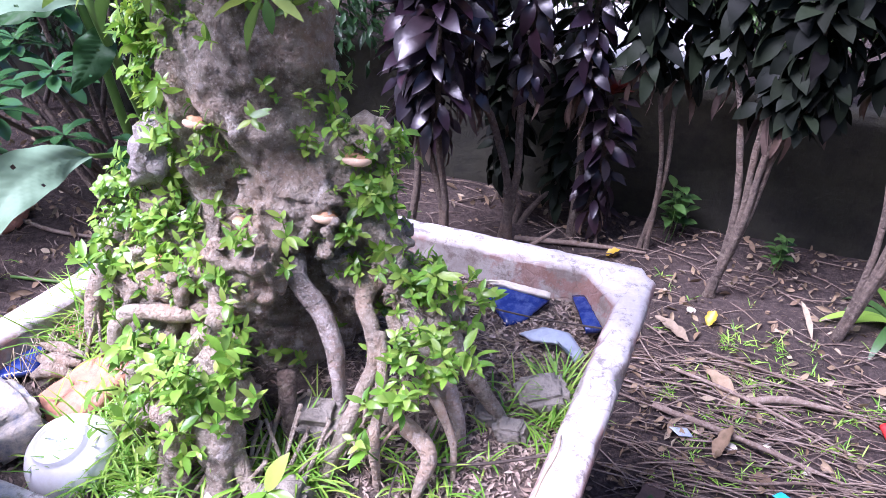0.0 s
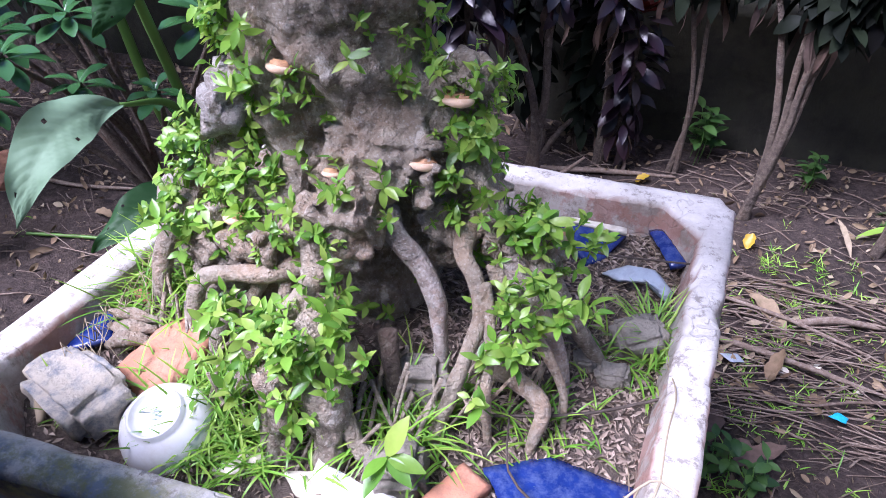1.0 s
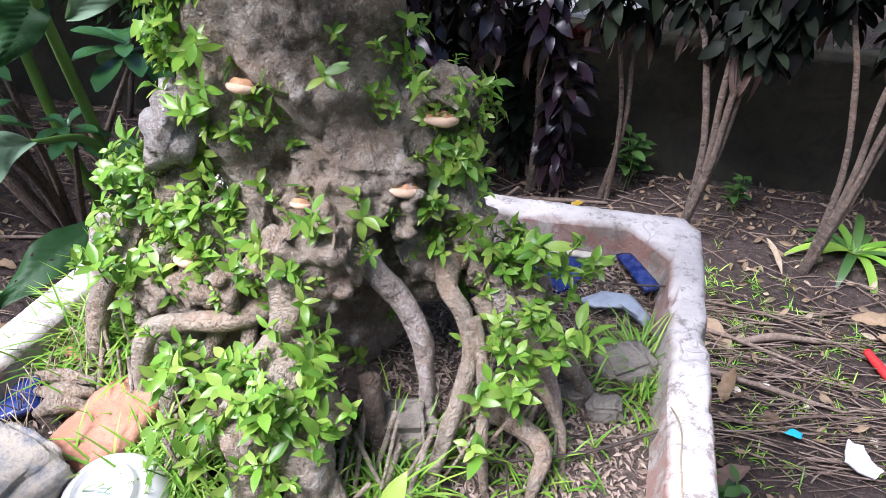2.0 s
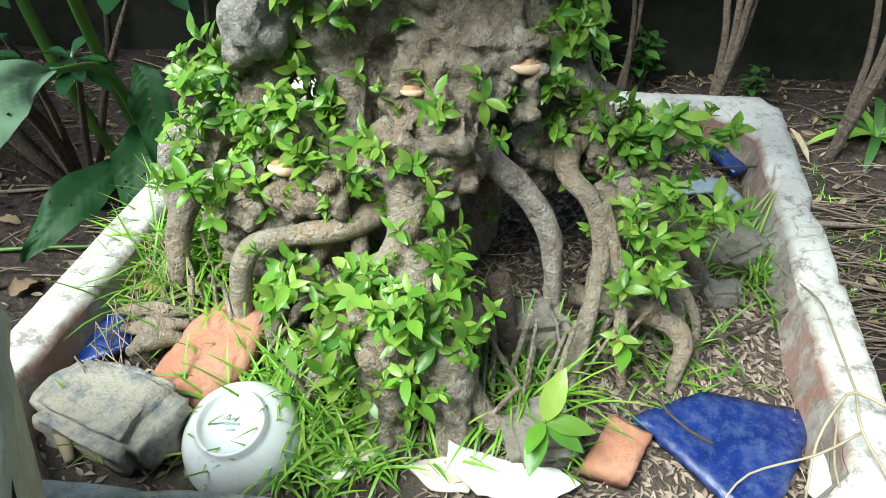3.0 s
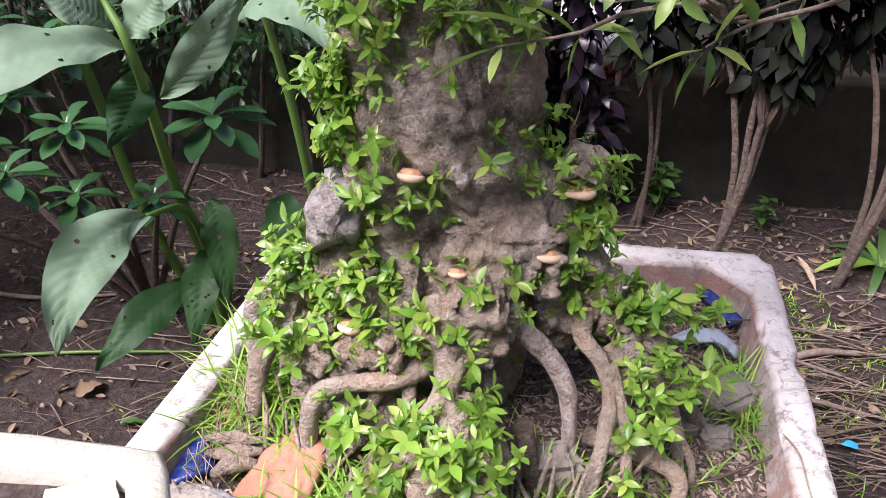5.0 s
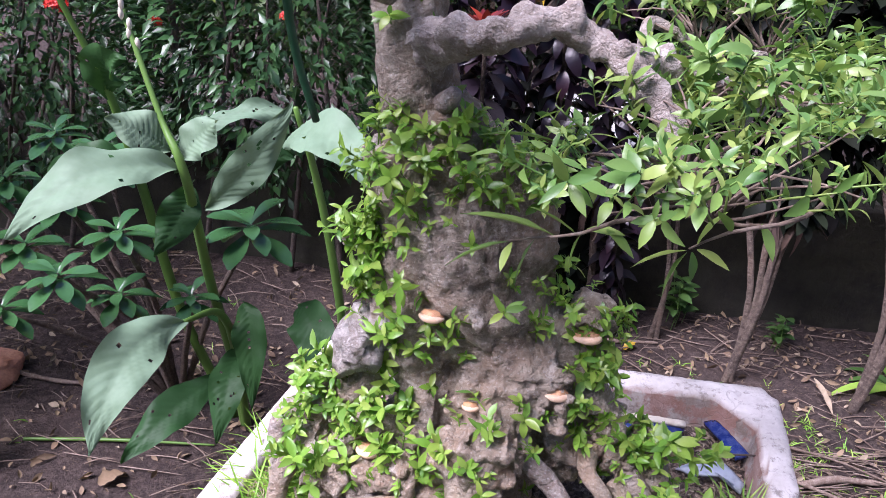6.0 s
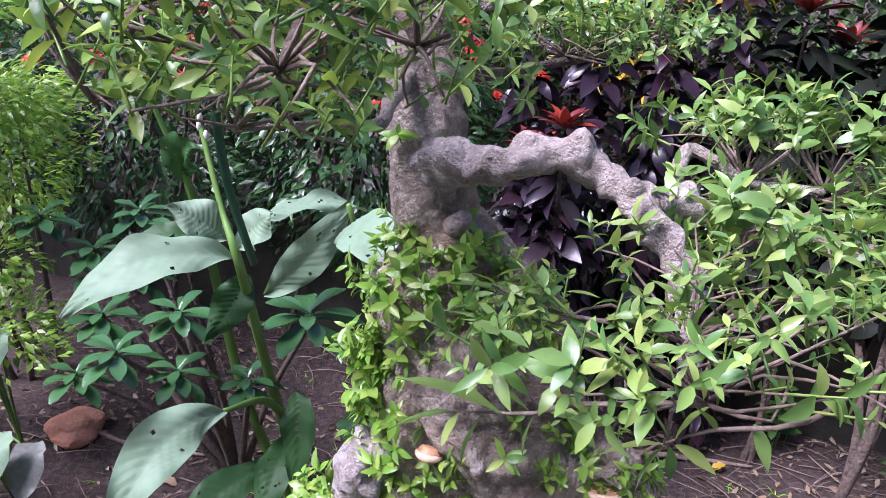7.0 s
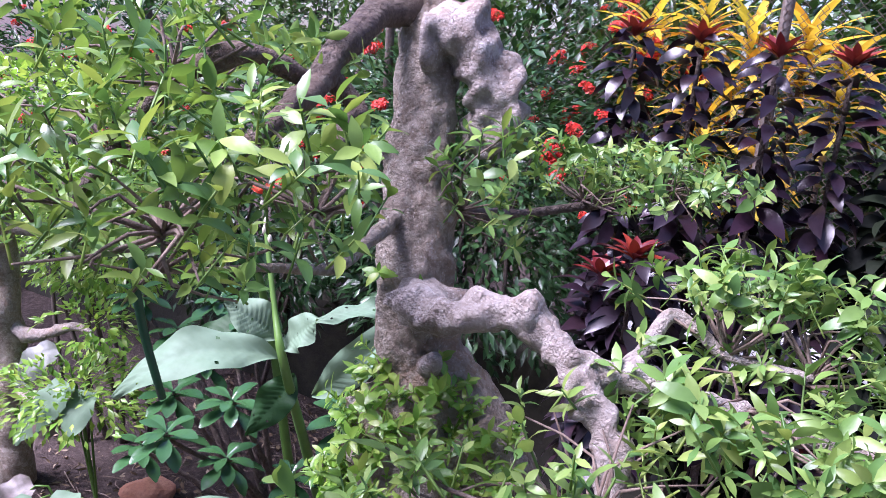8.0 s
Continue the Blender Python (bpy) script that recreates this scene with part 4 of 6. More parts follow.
# ---- hexagonal pot beside it ----
def hex_pot():
    root = empty("hexagonal_pot", (-0.8125, 0.197, 0.75), "weathered hexagonal cement pot with a broad mossy rim", "planter")
    c, L, top = Vector((-0.8125, 0.197)), 0.35, 1.04
    b = Batch()
    prof = [(-0.05, top - 0.30), (0.012, top - 0.06), (0.003, top - 0.035), (0.0, top - 0.006), (0.006, top), (0.030, top), (0.036, top - 0.006), (0.044, top - 0.05), (0.05, top - 0.12)]
    prof = [(0.05, top - 0.30)] + prof[1:]
    per = 24
    v = []
    for o, z in prof:
        r = L - o / 0.866
        for k in range(6):
            a, d = (c + Vector((np.cos(radians(60 * q)), np.sin(radians(60 * q)))) * r for q in (k, k + 1))
            for i in range(per):
                p = a.lerp(d, i / per)
                w = 0.0025 * noise.noise(Vector((p.x, p.y, z)) * 25)
                v.append((p.x + w, p.y + w, z + 0.5 * w))
    m = per * 6
    f = [(j * m + i, j * m + (i + 1) % m, (j + 1) * m + (i + 1) % m, (j + 1) * m + i) for j in range(len(prof) - 1) for i in range(m)]
    f.append(tuple(range(m))[::-1])
    b.add(v, f)
    part("pot_body", b, POT_CEMENT, root)
    b = Batch()
    ring = [(c.x + 0.315 * np.cos(radians(t)) * s, c.y + 0.315 * np.sin(radians(t)) * s) for s in (0, 0.33, 0.66, 0.97) for t in range(0, 360, 15)]
    b.add([(x, y, top - 0.024 + 0.008 * noise.noise(Vector((x * 25, y * 25, 1)))) for x, y in ring], [(j * 24 + i, j * 24 + (i + 1) % 24, (j + 1) * 24 + (i + 1) % 24, (j + 1) * 24 + i) for j in range(3) for i in range(24)])
    part("pot_soil", b, SOIL_POT, root)


hex_pot()
b = Batch()
block(b, (-0.98, 0.03, -0.05), (-0.64, 0.36, 0.745), 0.12, 0.006)
put("plinth", b, CONCRETE, None, "plain rough concrete plinth under the hexagonal pot", "plinth")


# ---- the bonsai ----
bonsai = empty("bonsai_tree", (-0.43, 0.97, 0.66), "old gnarled bonsai tree with swollen trunk, burls and exposed roots", "tree")

core = Batch()
tube(core, [(-0.44, 1.04, 0.62, 0.15), (-0.44, 1.035, 0.78, 0.13), (-0.43, 1.035, 0.92, 0.115), (-0.43, 1.035, 1.02, 0.10), (-0.435, 1.035, 1.12, 0.10), (-0.45, 1.035, 1.24, 0.10), (-0.475, 1.035, 1.32, 0.08), (-0.518, 1.035, 1.385, 0.06), (-0.525, 1.038, 1.43, 0.056), (-0.535, 1.04, 1.48, 0.053), (-0.55, 1.06, 1.58, 0.049), (-0.575, 1.10, 1.68, 0.046), (-0.595, 1.13, 1.80, 0.042), (-0.60, 1.15, 1.98, 0.03)], 28, 0.02, 0.10, 12)
rng = random.Random(3)
# strands that twist down the trunk: the left column and its foot, the middle muscle, the right column, short ridges
for pts in (
    [(-0.535, 1.01, 1.35, 0.045), (-0.52, 0.985, 1.29, 0.062), (-0.518, 0.985, 1.22, 0.064), (-0.522, 0.98, 1.15, 0.064), (-0.512, 0.965, 1.06, 0.058), (-0.50, 0.965, 1.0, 0.050), (-0.485, 0.950, 0.956, 0.040), (-0.478, 0.925, 0.916, 0.036), (-0.505, 0.885, 0.865, 0.032), (-0.52, 0.86, 0.80, 0.030)],
    [(-0.475, 0.995, 1.30, 0.045), (-0.465, 0.965, 1.22, 0.058), (-0.44, 0.955, 1.16, 0.062), (-0.395, 0.955, 1.105, 0.058), (-0.35, 0.968, 1.05, 0.048), (-0.318, 0.945, 1.00, 0.040), (-0.335, 0.92, 0.965, 0.035)],
    [(-0.40, 1.01, 1.335, 0.042), (-0.372, 0.995, 1.25, 0.062), (-0.362, 1.0, 1.16, 0.060), (-0.335, 1.0, 1.09, 0.052), (-0.285, 0.99, 1.045, 0.040), (-0.245, 0.98, 0.99, 0.038), (-0.21, 0.975, 0.93, 0.034)],
    [(-0.43, 0.955, 1.32, 0.022), (-0.425, 0.935, 1.26, 0.032), (-0.40, 0.93, 1.20, 0.030), (-0.385, 0.935, 1.15, 0.022)],
    [(-0.378, 0.920, 1.01, 0.020), (-0.377, 0.895, 0.975, 0.023), (-0.365, 0.868, 0.958, 0.026)],
    [(-0.305, 0.955, 1.07, 0.020), (-0.313, 0.94, 1.02, 0.023), (-0.335, 0.925, 0.985, 0.020)],
    [(-0.57, 0.96, 1.0, 0.034), (-0.60, 0.95, 0.94, 0.034), (-0.66, 0.95, 0.88, 0.032), (-0.69, 0.94, 0.80, 0.028)],
    [(-0.41, 0.845, 0.92, 0.034), (-0.405, 0.815, 0.87, 0.026), (-0.41, 0.79, 0.84, 0.020)],
    [(-0.42, 0.70, 0.78, 0.032), (-0.412, 0.675, 0.72, 0.026), (-0.41, 0.655, 0.65, 0.024)],
    [(-0.355, 0.70, 0.78, 0.032), (-0.345, 0.68, 0.72, 0.026), (-0.335, 0.655, 0.65, 0.024)],
):
    tube(core, pts, 16, 0.015, 0.14, 20, rng.random() * 9)
# lumps with a place of their own: shoulders, the knob, the collar, the lobes on both sides, the swollen foot
for x, y, z, r in ((-0.247, 0.99, 1.10, 0.038), (-0.243, 0.99, 1.05, 0.030), (-0.392, 0.985, 1.315, 0.036), (-0.35, 0.985, 1.29, 0.03), (-0.555, 0.985, 1.31, 0.036), (-0.455, 0.955, 1.30, 0.030), (-0.395, 0.925, 1.225, 0.020), (-0.405, 0.895, 1.115, 0.014), (-0.60, 0.965, 1.20, 0.02), (-0.395, 0.962, 1.04, 0.045), (-0.44, 0.965, 1.03, 0.04), (-0.375, 0.945, 1.035, 0.036),
    (-0.356, 0.838, 0.955, 0.034), (-0.40, 0.838, 0.942, 0.038), (-0.432, 0.850, 0.912, 0.034), (-0.37, 0.835, 0.905, 0.034), (-0.345, 0.848, 0.932, 0.030), (-0.385, 0.83, 0.925, 0.03),
    (-0.544, 0.90, 0.915, 0.034), (-0.573, 0.908, 0.892, 0.030), (-0.537, 0.848, 0.860, 0.034), (-0.50, 0.842, 0.878, 0.030), (-0.598, 0.885, 0.865, 0.030), (-0.665, 0.925, 0.838, 0.034), (-0.608, 0.855, 0.832, 0.030), (-0.62, 0.94, 0.90, 0.030), (-0.585, 0.965, 0.945, 0.030), (-0.645, 0.88, 0.80, 0.028), (-0.57, 0.86, 0.80, 0.030), (-0.695, 0.95, 0.80, 0.03),
    (-0.203, 0.955, 0.925, 0.030), (-0.146, 0.978, 0.885, 0.030), (-0.125, 0.948, 0.852, 0.028), (-0.178, 0.94, 0.878, 0.026), (-0.257, 0.955, 0.975, 0.032), (-0.218, 0.962, 0.955, 0.029), (-0.298, 0.935, 0.965, 0.028), (-0.11, 0.98, 0.82, 0.03), (-0.275, 1.01, 0.88, 0.085),
    (-0.39, 0.775, 0.825, 0.038), (-0.40, 0.74, 0.795, 0.044), (-0.35, 0.735, 0.785, 0.040), (-0.455, 0.75, 0.765, 0.042), (-0.42, 0.70, 0.74, 0.034), (-0.35, 0.70, 0.74, 0.034), (-0.485, 0.74, 0.715, 0.030), (-0.44, 0.80, 0.74, 0.06), (-0.54, 0.86, 0.74, 0.07), (-0.62, 0.92, 0.74, 0.06)):
    ball(core, (x, y, z), (r, r * rng.uniform(0.9, 1.1), r * rng.uniform(0.8, 1.15)), 16, 11, Matrix.Rotation(rng.uniform(-0.5, 0.5), 3, "Y"), 0.45, 26)


def in_zone(p):
    """Where small knobs crowd: the collar under the muscle and the lobes on both sides."""
    x, y, z = p
    return (-0.46 < x < -0.24 and 0.86 < z < 1.03) or z < 0.90 and x < -0.47 or (x > -0.22 and z < 0.96)


ZS = (0.70, 0.80, 0.95, 1.05, 1.16, 1.26, 1.34, 1.38)
RX = (0.245, 0.235, 0.21, 0.172, 0.148, 0.128, 0.092, 0.062)
RY = (0.20, 0.185, 0.165, 0.138, 0.125, 0.132, 0.09, 0.062)


def on_trunk(a, z, k):
    return (np.interp(z, (0.7, 0.95, 1.34), (-0.45, -0.43, -0.49)) + np.cos(a) * np.interp(z, ZS, RX) * k, np.interp(z, (0.7, 1.34), (0.99, 1.03)) + np.sin(a) * np.interp(z, ZS, RY) * k, z)


for k in range(46):
    z = rng.uniform(1.05, 1.33)
    r = rng.uniform(0.012, 0.026)
    p = on_trunk(rng.uniform(np.pi * 1.0, np.pi * 2.0), z, 0.86 - 0.3 * r / 0.03)
    ball(core, p, (r, r, r * rng.uniform(0.8, 1.9)), 12, 9, Matrix.Rotation(rng.uniform(-0.7, 0.7), 3, "Y"), 0.4, 25)
for k in range(120):
    x, z = rng.uniform(-0.43, -0.27), rng.uniform(0.945, 1.03)
    r = rng.uniform(0.006, 0.015)
    ball(core, (x, 0.905 + 0.25 * (z - 0.98) + 1.2 * (x + 0.36) ** 2 + rng.uniform(-0.012, 0.006), z), (r, r, r * rng.uniform(0.8, 1.4)), 9, 7)

tmp = new("trunk_form", core.mesh("trunk_form"))
mod = tmp.modifiers.new("remesh", "REMESH")
mod.mode, mod.voxel_size = "VOXEL", 0.0040
sm = tmp.modifiers.new("smooth", "SMOOTH")
sm.iterations, sm.factor = 1, 0.5
deps = bpy.context.evaluated_depsgraph_get()
trunk_me = bpy.data.meshes.new_from_object(tmp.evaluated_get(deps))
bpy.data.objects.remove(tmp)
co = np.zeros(len(trunk_me.vertices) * 3)
no = np.zeros(len(trunk_me.vertices) * 3)
trunk_me.vertices.foreach_get("co", co)
trunk_me.vertices.foreach_get("normal", no)
co, no = co.reshape(-1, 3), no.reshape(-1, 3)
gnarly = np.array([1.0 if in_zone(p) else 0.0 for p in co])
rough = np.array([0.008 * noise.noise(Vector(p) * 22) + 0.004 * noise.noise(Vector(p) * 45) + 0.0022 * noise.noise(Vector(p) * 70) - 0.006 * (0.5 - abs(noise.noise(Vector((p[0] * 26 + p[2] * 9, p[1] * 26, p[2] * 10))))) ** 4 * 16 + 0.0016 * max(0.0, noise.noise(Vector(p) * 150) - 0.1) for p in co])
calm = np.interp(co[:, 2], (1.30, 1.42), (1.0, 0.75))
cell = np.array([noise.voronoi(Vector(p) * 36)[0][0] for p in co])
rough = rough + (0.40 - cell) * (0.005 + 0.017 * gnarly)
co = co + no * (rough * calm)[:, None]
trunk_me.vertices.foreach_set("co", co.ravel())
trunk_me.polygons.foreach_set("use_smooth", [True] * len(trunk_me.polygons))
trunk_me.name = "trunk"
trunk_me.update()
trunk = part("trunk", trunk_me, BARK, bonsai, "swollen grey-brown knobbly trunk")


def gnarl(name, pts, mat, label="", seg=12, amp=0.18, knob=0.25, freq=34, step=0.008):
    b = Batch()
    tube(b, pts, seg, step, amp, freq, pts[0][0] * 13, knob)
    return part(name, b, mat, bonsai, label)


# the burl with a cut end on the trunk's side, and the pale root knuckle under it
b = Batch()
ball(b, (-0.575, 0.945, 1.04), (0.042, 0.055, 0.062), 26, 18, Matrix.Rotation(0.5, 3, "Y"), 0.5, 28)
part("burl", b, BARK_BURL, bonsai, "pale grey rounded burl")
# roots that stand free of the trunk
for pts, mat in (
    ([(-0.335, 0.905, 0.925, 0.017), (-0.316, 0.88, 0.905, 0.016), (-0.277, 0.868, 0.873, 0.0155), (-0.25, 0.848, 0.842, 0.0145), (-0.236, 0.836, 0.797, 0.012), (-0.23, 0.83, 0.736, 0.010), (-0.225, 0.825, 0.65, 0.010)], BARK_PALE),
    ([(-0.225, 0.935, 0.905, 0.016), (-0.222, 0.905, 0.872, 0.0135), (-0.196, 0.872, 0.857, 0.0115), (-0.181, 0.847, 0.82, 0.0105), (-0.187, 0.803, 0.784, 0.0105), (-0.197, 0.768, 0.74, 0.0105), (-0.209, 0.742, 0.693, 0.010), (-0.215, 0.728, 0.645, 0.010)], ROOT),
    ([(-0.185, 0.87, 0.855, 0.012), (-0.170, 0.85, 0.825, 0.009), (-0.156, 0.81, 0.788, 0.0085), (-0.153, 0.78, 0.739, 0.008), (-0.14, 0.76, 0.66, 0.006)], ROOT),
    ([(-0.20, 0.87, 0.71, 0.014), (-0.155, 0.845, 0.722, 0.014), (-0.123, 0.825, 0.732, 0.014), (-0.087, 0.805, 0.730, 0.014), (-0.072, 0.79, 0.712, 0.012), (-0.077, 0.775, 0.685, 0.009), (-0.085, 0.76, 0.65, 0.005)], ROOT),
    ([(-0.18, 0.92, 0.85, 0.014), (-0.158, 0.89, 0.83, 0.010), (-0.111, 0.87, 0.79, 0.007), (-0.076, 0.85, 0.755, 0.007), (-0.051, 0.835, 0.715, 0.006), (-0.045, 0.825, 0.68, 0.005), (-0.04, 0.81, 0.65, 0.004)], ROOT),
    ([(-0.15, 0.96, 0.88, 0.022), (-0.10, 0.95, 0.81, 0.018), (-0.04, 0.95, 0.72, 0.014), (0.0, 0.96, 0.65, 0.008)], BARK),
    ([(-0.165, 0.93, 0.86, 0.020), (-0.115, 0.905, 0.80, 0.016), (-0.07, 0.895, 0.73, 0.013), (-0.05, 0.885, 0.65, 0.008)], BARK_PALE),
    ([(-0.43, 0.85, 0.85, 0.015), (-0.485, 0.818, 0.838, 0.0145), (-0.534, 0.818, 0.828, 0.0135), (-0.584, 0.812, 0.814, 0.0135), (-0.602, 0.802, 0.786, 0.0135), (-0.61, 0.797, 0.728, 0.013), (-0.61, 0.79, 0.65, 0.012)], ROOT),
    ([(-0.60, 0.985, 0.95, 0.020), (-0.663, 0.968, 0.897, 0.018), (-0.711, 0.956, 0.870, 0.018), (-0.73, 0.945, 0.834, 0.017), (-0.729, 0.93, 0.781, 0.013), (-0.725, 0.92, 0.65, 0.010)], BARK_PALE),
    ([(-0.66, 0.93, 0.86, 0.020), (-0.70, 0.89, 0.80, 0.017), (-0.715, 0.86, 0.72, 0.014), (-0.72, 0.85, 0.65, 0.010)], BARK),
    ([(-0.55, 0.85, 0.80, 0.018), (-0.565, 0.79, 0.73, 0.014), (-0.585, 0.765, 0.65, 0.010)], BARK),
    ([(-0.41, 0.835, 0.905, 0.026), (-0.405, 0.805, 0.868, 0.020), (-0.424, 0.768, 0.836, 0.014), (-0.456, 0.757, 0.806, 0.0125), (-0.488, 0.742, 0.775, 0.0115), (-0.51, 0.73, 0.72, 0.010), (-0.52, 0.725, 0.65, 0.008)], ROOT),
    ([(-0.46, 0.74, 0.75, 0.020), (-0.495, 0.715, 0.71, 0.015), (-0.515, 0.70, 0.65, 0.012)], BARK),
    ([(-0.44, 0.71, 0.74, 0.018), (-0.425, 0.672, 0.70, 0.017), (-0.42, 0.65, 0.65, 0.015)], BARK),
    ([(-0.34, 0.70, 0.74, 0.018), (-0.32, 0.69, 0.71, 0.014), (-0.29, 0.675, 0.685, 0.011), (-0.25, 0.70, 0.685, 0.009), (-0.22, 0.715, 0.655, 0.007)], ROOT),
    ([(-0.30, 0.80, 0.80, 0.014), (-0.285, 0.775, 0.74, 0.012), (-0.275, 0.755, 0.65, 0.010)], BARK_DARK),
    ([(-0.25, 1.08, 0.84, 0.03), (-0.17, 1.12, 0.76, 0.022), (-0.12, 1.15, 0.66, 0.014)], BARK),
    ([(-0.62, 1.08, 0.84, 0.03), (-0.70, 1.12, 0.76, 0.022), (-0.75, 1.15, 0.66, 0.014)], BARK),
):
    gnarl("root", pts, mat)
for k in range(16):
    a = rng.uniform(np.pi * 0.95, np.pi * 2.05)
    p = on_trunk(a, rng.uniform(0.82, 0.88), 0.85)
    if -0.45 < p[0] < -0.17:
        continue
    e = on_trunk(a + rng.uniform(-0.25, 0.25), 0.65, rng.uniform(0.95, 1.15))
    m1, m2 = on_trunk(a + rng.uniform(-0.15, 0.15), 0.79, rng.uniform(0.95, 1.03)), on_trunk(a + rng.uniform(-0.2, 0.2), 0.72, rng.uniform(0.95, 1.1))
    r = rng.uniform(0.007, 0.013)
    gnarl("root", [(*p, r * 1.3), (*m1, r), (*m2, r * 0.9), (*e, r * 0.7)], rng.choice((BARK, ROOT, BARK_PALE, BARK)), "", 10, 0.3, 0.6, 42)
for k in range(70):
    a = rng.uniform(3.3, 6.3)
    x, y = -0.40 + np.cos(a) * rng.uniform(0.20, 0.36), 0.90 + np.sin(a) * rng.uniform(0.14, 0.24)
    z = soil_height(x, y)
    dx, dy = rng.uniform(-0.05, 0.05), rng.uniform(-0.06, 0.0)
    r = rng.uniform(0.5, 1.1)
    gnarl("rootlet", [(x - dx, y - dy * 1.2, z + rng.uniform(0.03, 0.12), 0.004 * r), (x, y, z + rng.uniform(0.015, 0.05), 0.0035 * r), (x + dx, y + dy, z + 0.004, 0.0025 * r), (x + dx * 1.5, y + dy * 1.5, z - 0.006, 0.0012 * r)], ROOT, "", 5, 0.2, 0.0, 40, 0.02)

# branches
gnarl("branch", [(-0.50, 1.0, 1.475, 0.032), (-0.45, 0.935, 1.495, 0.022), (-0.40, 0.895, 1.51, 0.018), (-0.343, 0.912, 1.525, 0.018), (-0.30, 0.918, 1.508, 0.017), (-0.265, 0.91, 1.495, 0.016), (-0.218, 0.932, 1.482, 0.015), (-0.17, 0.97, 1.462, 0.013), (-0.12, 1.007, 1.444, 0.014), (-0.05, 1.03, 1.43, 0.010), (0.04, 1.04, 1.425, 0.006)], BARK_PALE, "grey lilac branch that bends outwards", 22, 0.34, 0.9, 64, 0.004)
gnarl("branch", [(-0.27, 0.91, 1.495, 0.016), (-0.245, 0.89, 1.478, 0.017), (-0.215, 0.876, 1.452, 0.015), (-0.20, 0.85, 1.42, 0.013), (-0.19, 0.80, 1.395, 0.008), (-0.17, 0.72, 1.385, 0.005)], BARK_PALE, "whitish branch stub", 20, 0.45, 1.0, 66, 0.004)
gnarl("branch", [(-0.225, 0.95, 1.482, 0.011), (-0.228, 1.03, 1.475, 0.010), (-0.218, 1.10, 1.502, 0.009), (-0.18, 1.095, 1.49, 0.008), (-0.148, 1.088, 1.475, 0.006), (-0.06, 1.1, 1.47, 0.004)], BARK_PALE)
gnarl("branch", [(-0.58, 1.10, 1.80, 0.03), (-0.54, 1.115, 1.80, 0.034), (-0.505, 1.12, 1.765, 0.032), (-0.485, 1.13, 1.71, 0.030), (-0.50, 1.13, 1.655, 0.026)], BARK_PALE, "knobbly drooping branch stub", 24, 0.4, 0.9, 44, 0.004)
gnarl("branch", [(-0.49, 1.01, 1.385, 0.014), (-0.470, 0.985, 1.405, 0.014), (-0.462, 0.98, 1.42, 0.009)], BARK_PALE, "short pale cut stub", 14, 0.3, 0.4, 30)
gnarl("branch", [(-0.60, 1.12, 1.83, 0.022), (-0.625, 1.06, 1.82, 0.019), (-0.60, 0.95, 1.775, 0.016), (-0.57, 0.87, 1.735, 0.014), (-0.53, 0.78, 1.715, 0.010), (-0.50, 0.68, 1.68, 0.006), (-0.48, 0.60, 1.64, 0.003)], BARK_DARK, "", 12, 0.25, 0.5, 36)
gnarl("branch", [(-0.585, 0.91, 1.75, 0.012), (-0.56, 0.93, 1.71, 0.011), (-0.54, 0.88, 1.70, 0.009), (-0.47, 0.78, 1.67, 0.005), (-0.42, 0.70, 1.65, 0.003)], BARK_DARK, "", 10, 0.25, 0.5, 36)
gnarl("branch", [(-0.575, 0.88, 1.735, 0.012), (-0.60, 0.80, 1.765, 0.010), (-0.65, 0.75, 1.73, 0.009), (-0.675, 0.70, 1.665, 0.007), (-0.66, 0.62, 1.60, 0.004)], BARK_DARK, "", 10, 0.25, 0.5, 36)
gnarl("branch", [(-0.55, 1.02, 1.58, 0.009), (-0.545, 0.94, 1.555, 0.008), (-0.52, 0.85, 1.55, 0.007), (-0.53, 0.75, 1.57, 0.004), (-0.56, 0.66, 1.58, 0.002)], BARK, "", 8, 0.2, 0.4, 36)
gnarl("branch", [(-0.56, 1.10, 1.57, 0.010), (-0.50, 1.20, 1.555, 0.008), (-0.42, 1.32, 1.565, 0.006), (-0.32, 1.42, 1.58, 0.004)], BARK_DARK, "", 10, 0.2, 0.4, 36)
# the dark green training stake
b = Batch()
tube(b, [(-0.555, 0.63, 1.60, 0.0038), (-0.55, 0.633, 1.54, 0.0038), (-0.536, 0.64, 1.475, 0.0034)], 8, 0.02)
part("stake", b, STAKE_GREEN, bonsai, "thin dark green stake")


# bracket fungus
def bracket(x, y, z, r, face):
    b = Batch()
    ball(b, (0, 0, 0), (r * 0.95, r * 0.72, r * 0.36), 18, 10, None, 0.5, 30)
    ob = part("bracket_fungus", b, FUNGUS, bonsai, "orange-brown bracket fungus", at=Matrix.Translation((x, y, z)) @ pose(0, 0, 0, -14, 0, face))
    b = Batch()
    t = np.linspace(np.pi * 0.98, np.pi * 2.02, 15)
    tube(b, [(np.cos(a) * r * 0.98, np.sin(a) * r * 0.80, -0.16 * r, r * (0.12 + 0.2 * np.sin(a - np.pi))) for a in t], 10, 0.005, 0.3, 60)
    rim = put("rim", b, FUNGUS_RIM, None, "pale fungus rim", at=Matrix.Translation((x, y, z)) @ pose(0, 0, 0, -14, 0, face))
    rim.parent = ob
    rim.matrix_parent_inverse = (Matrix.Translation((x, y, z)) @ pose(0, 0, 0, -14, 0, face)).inverted()


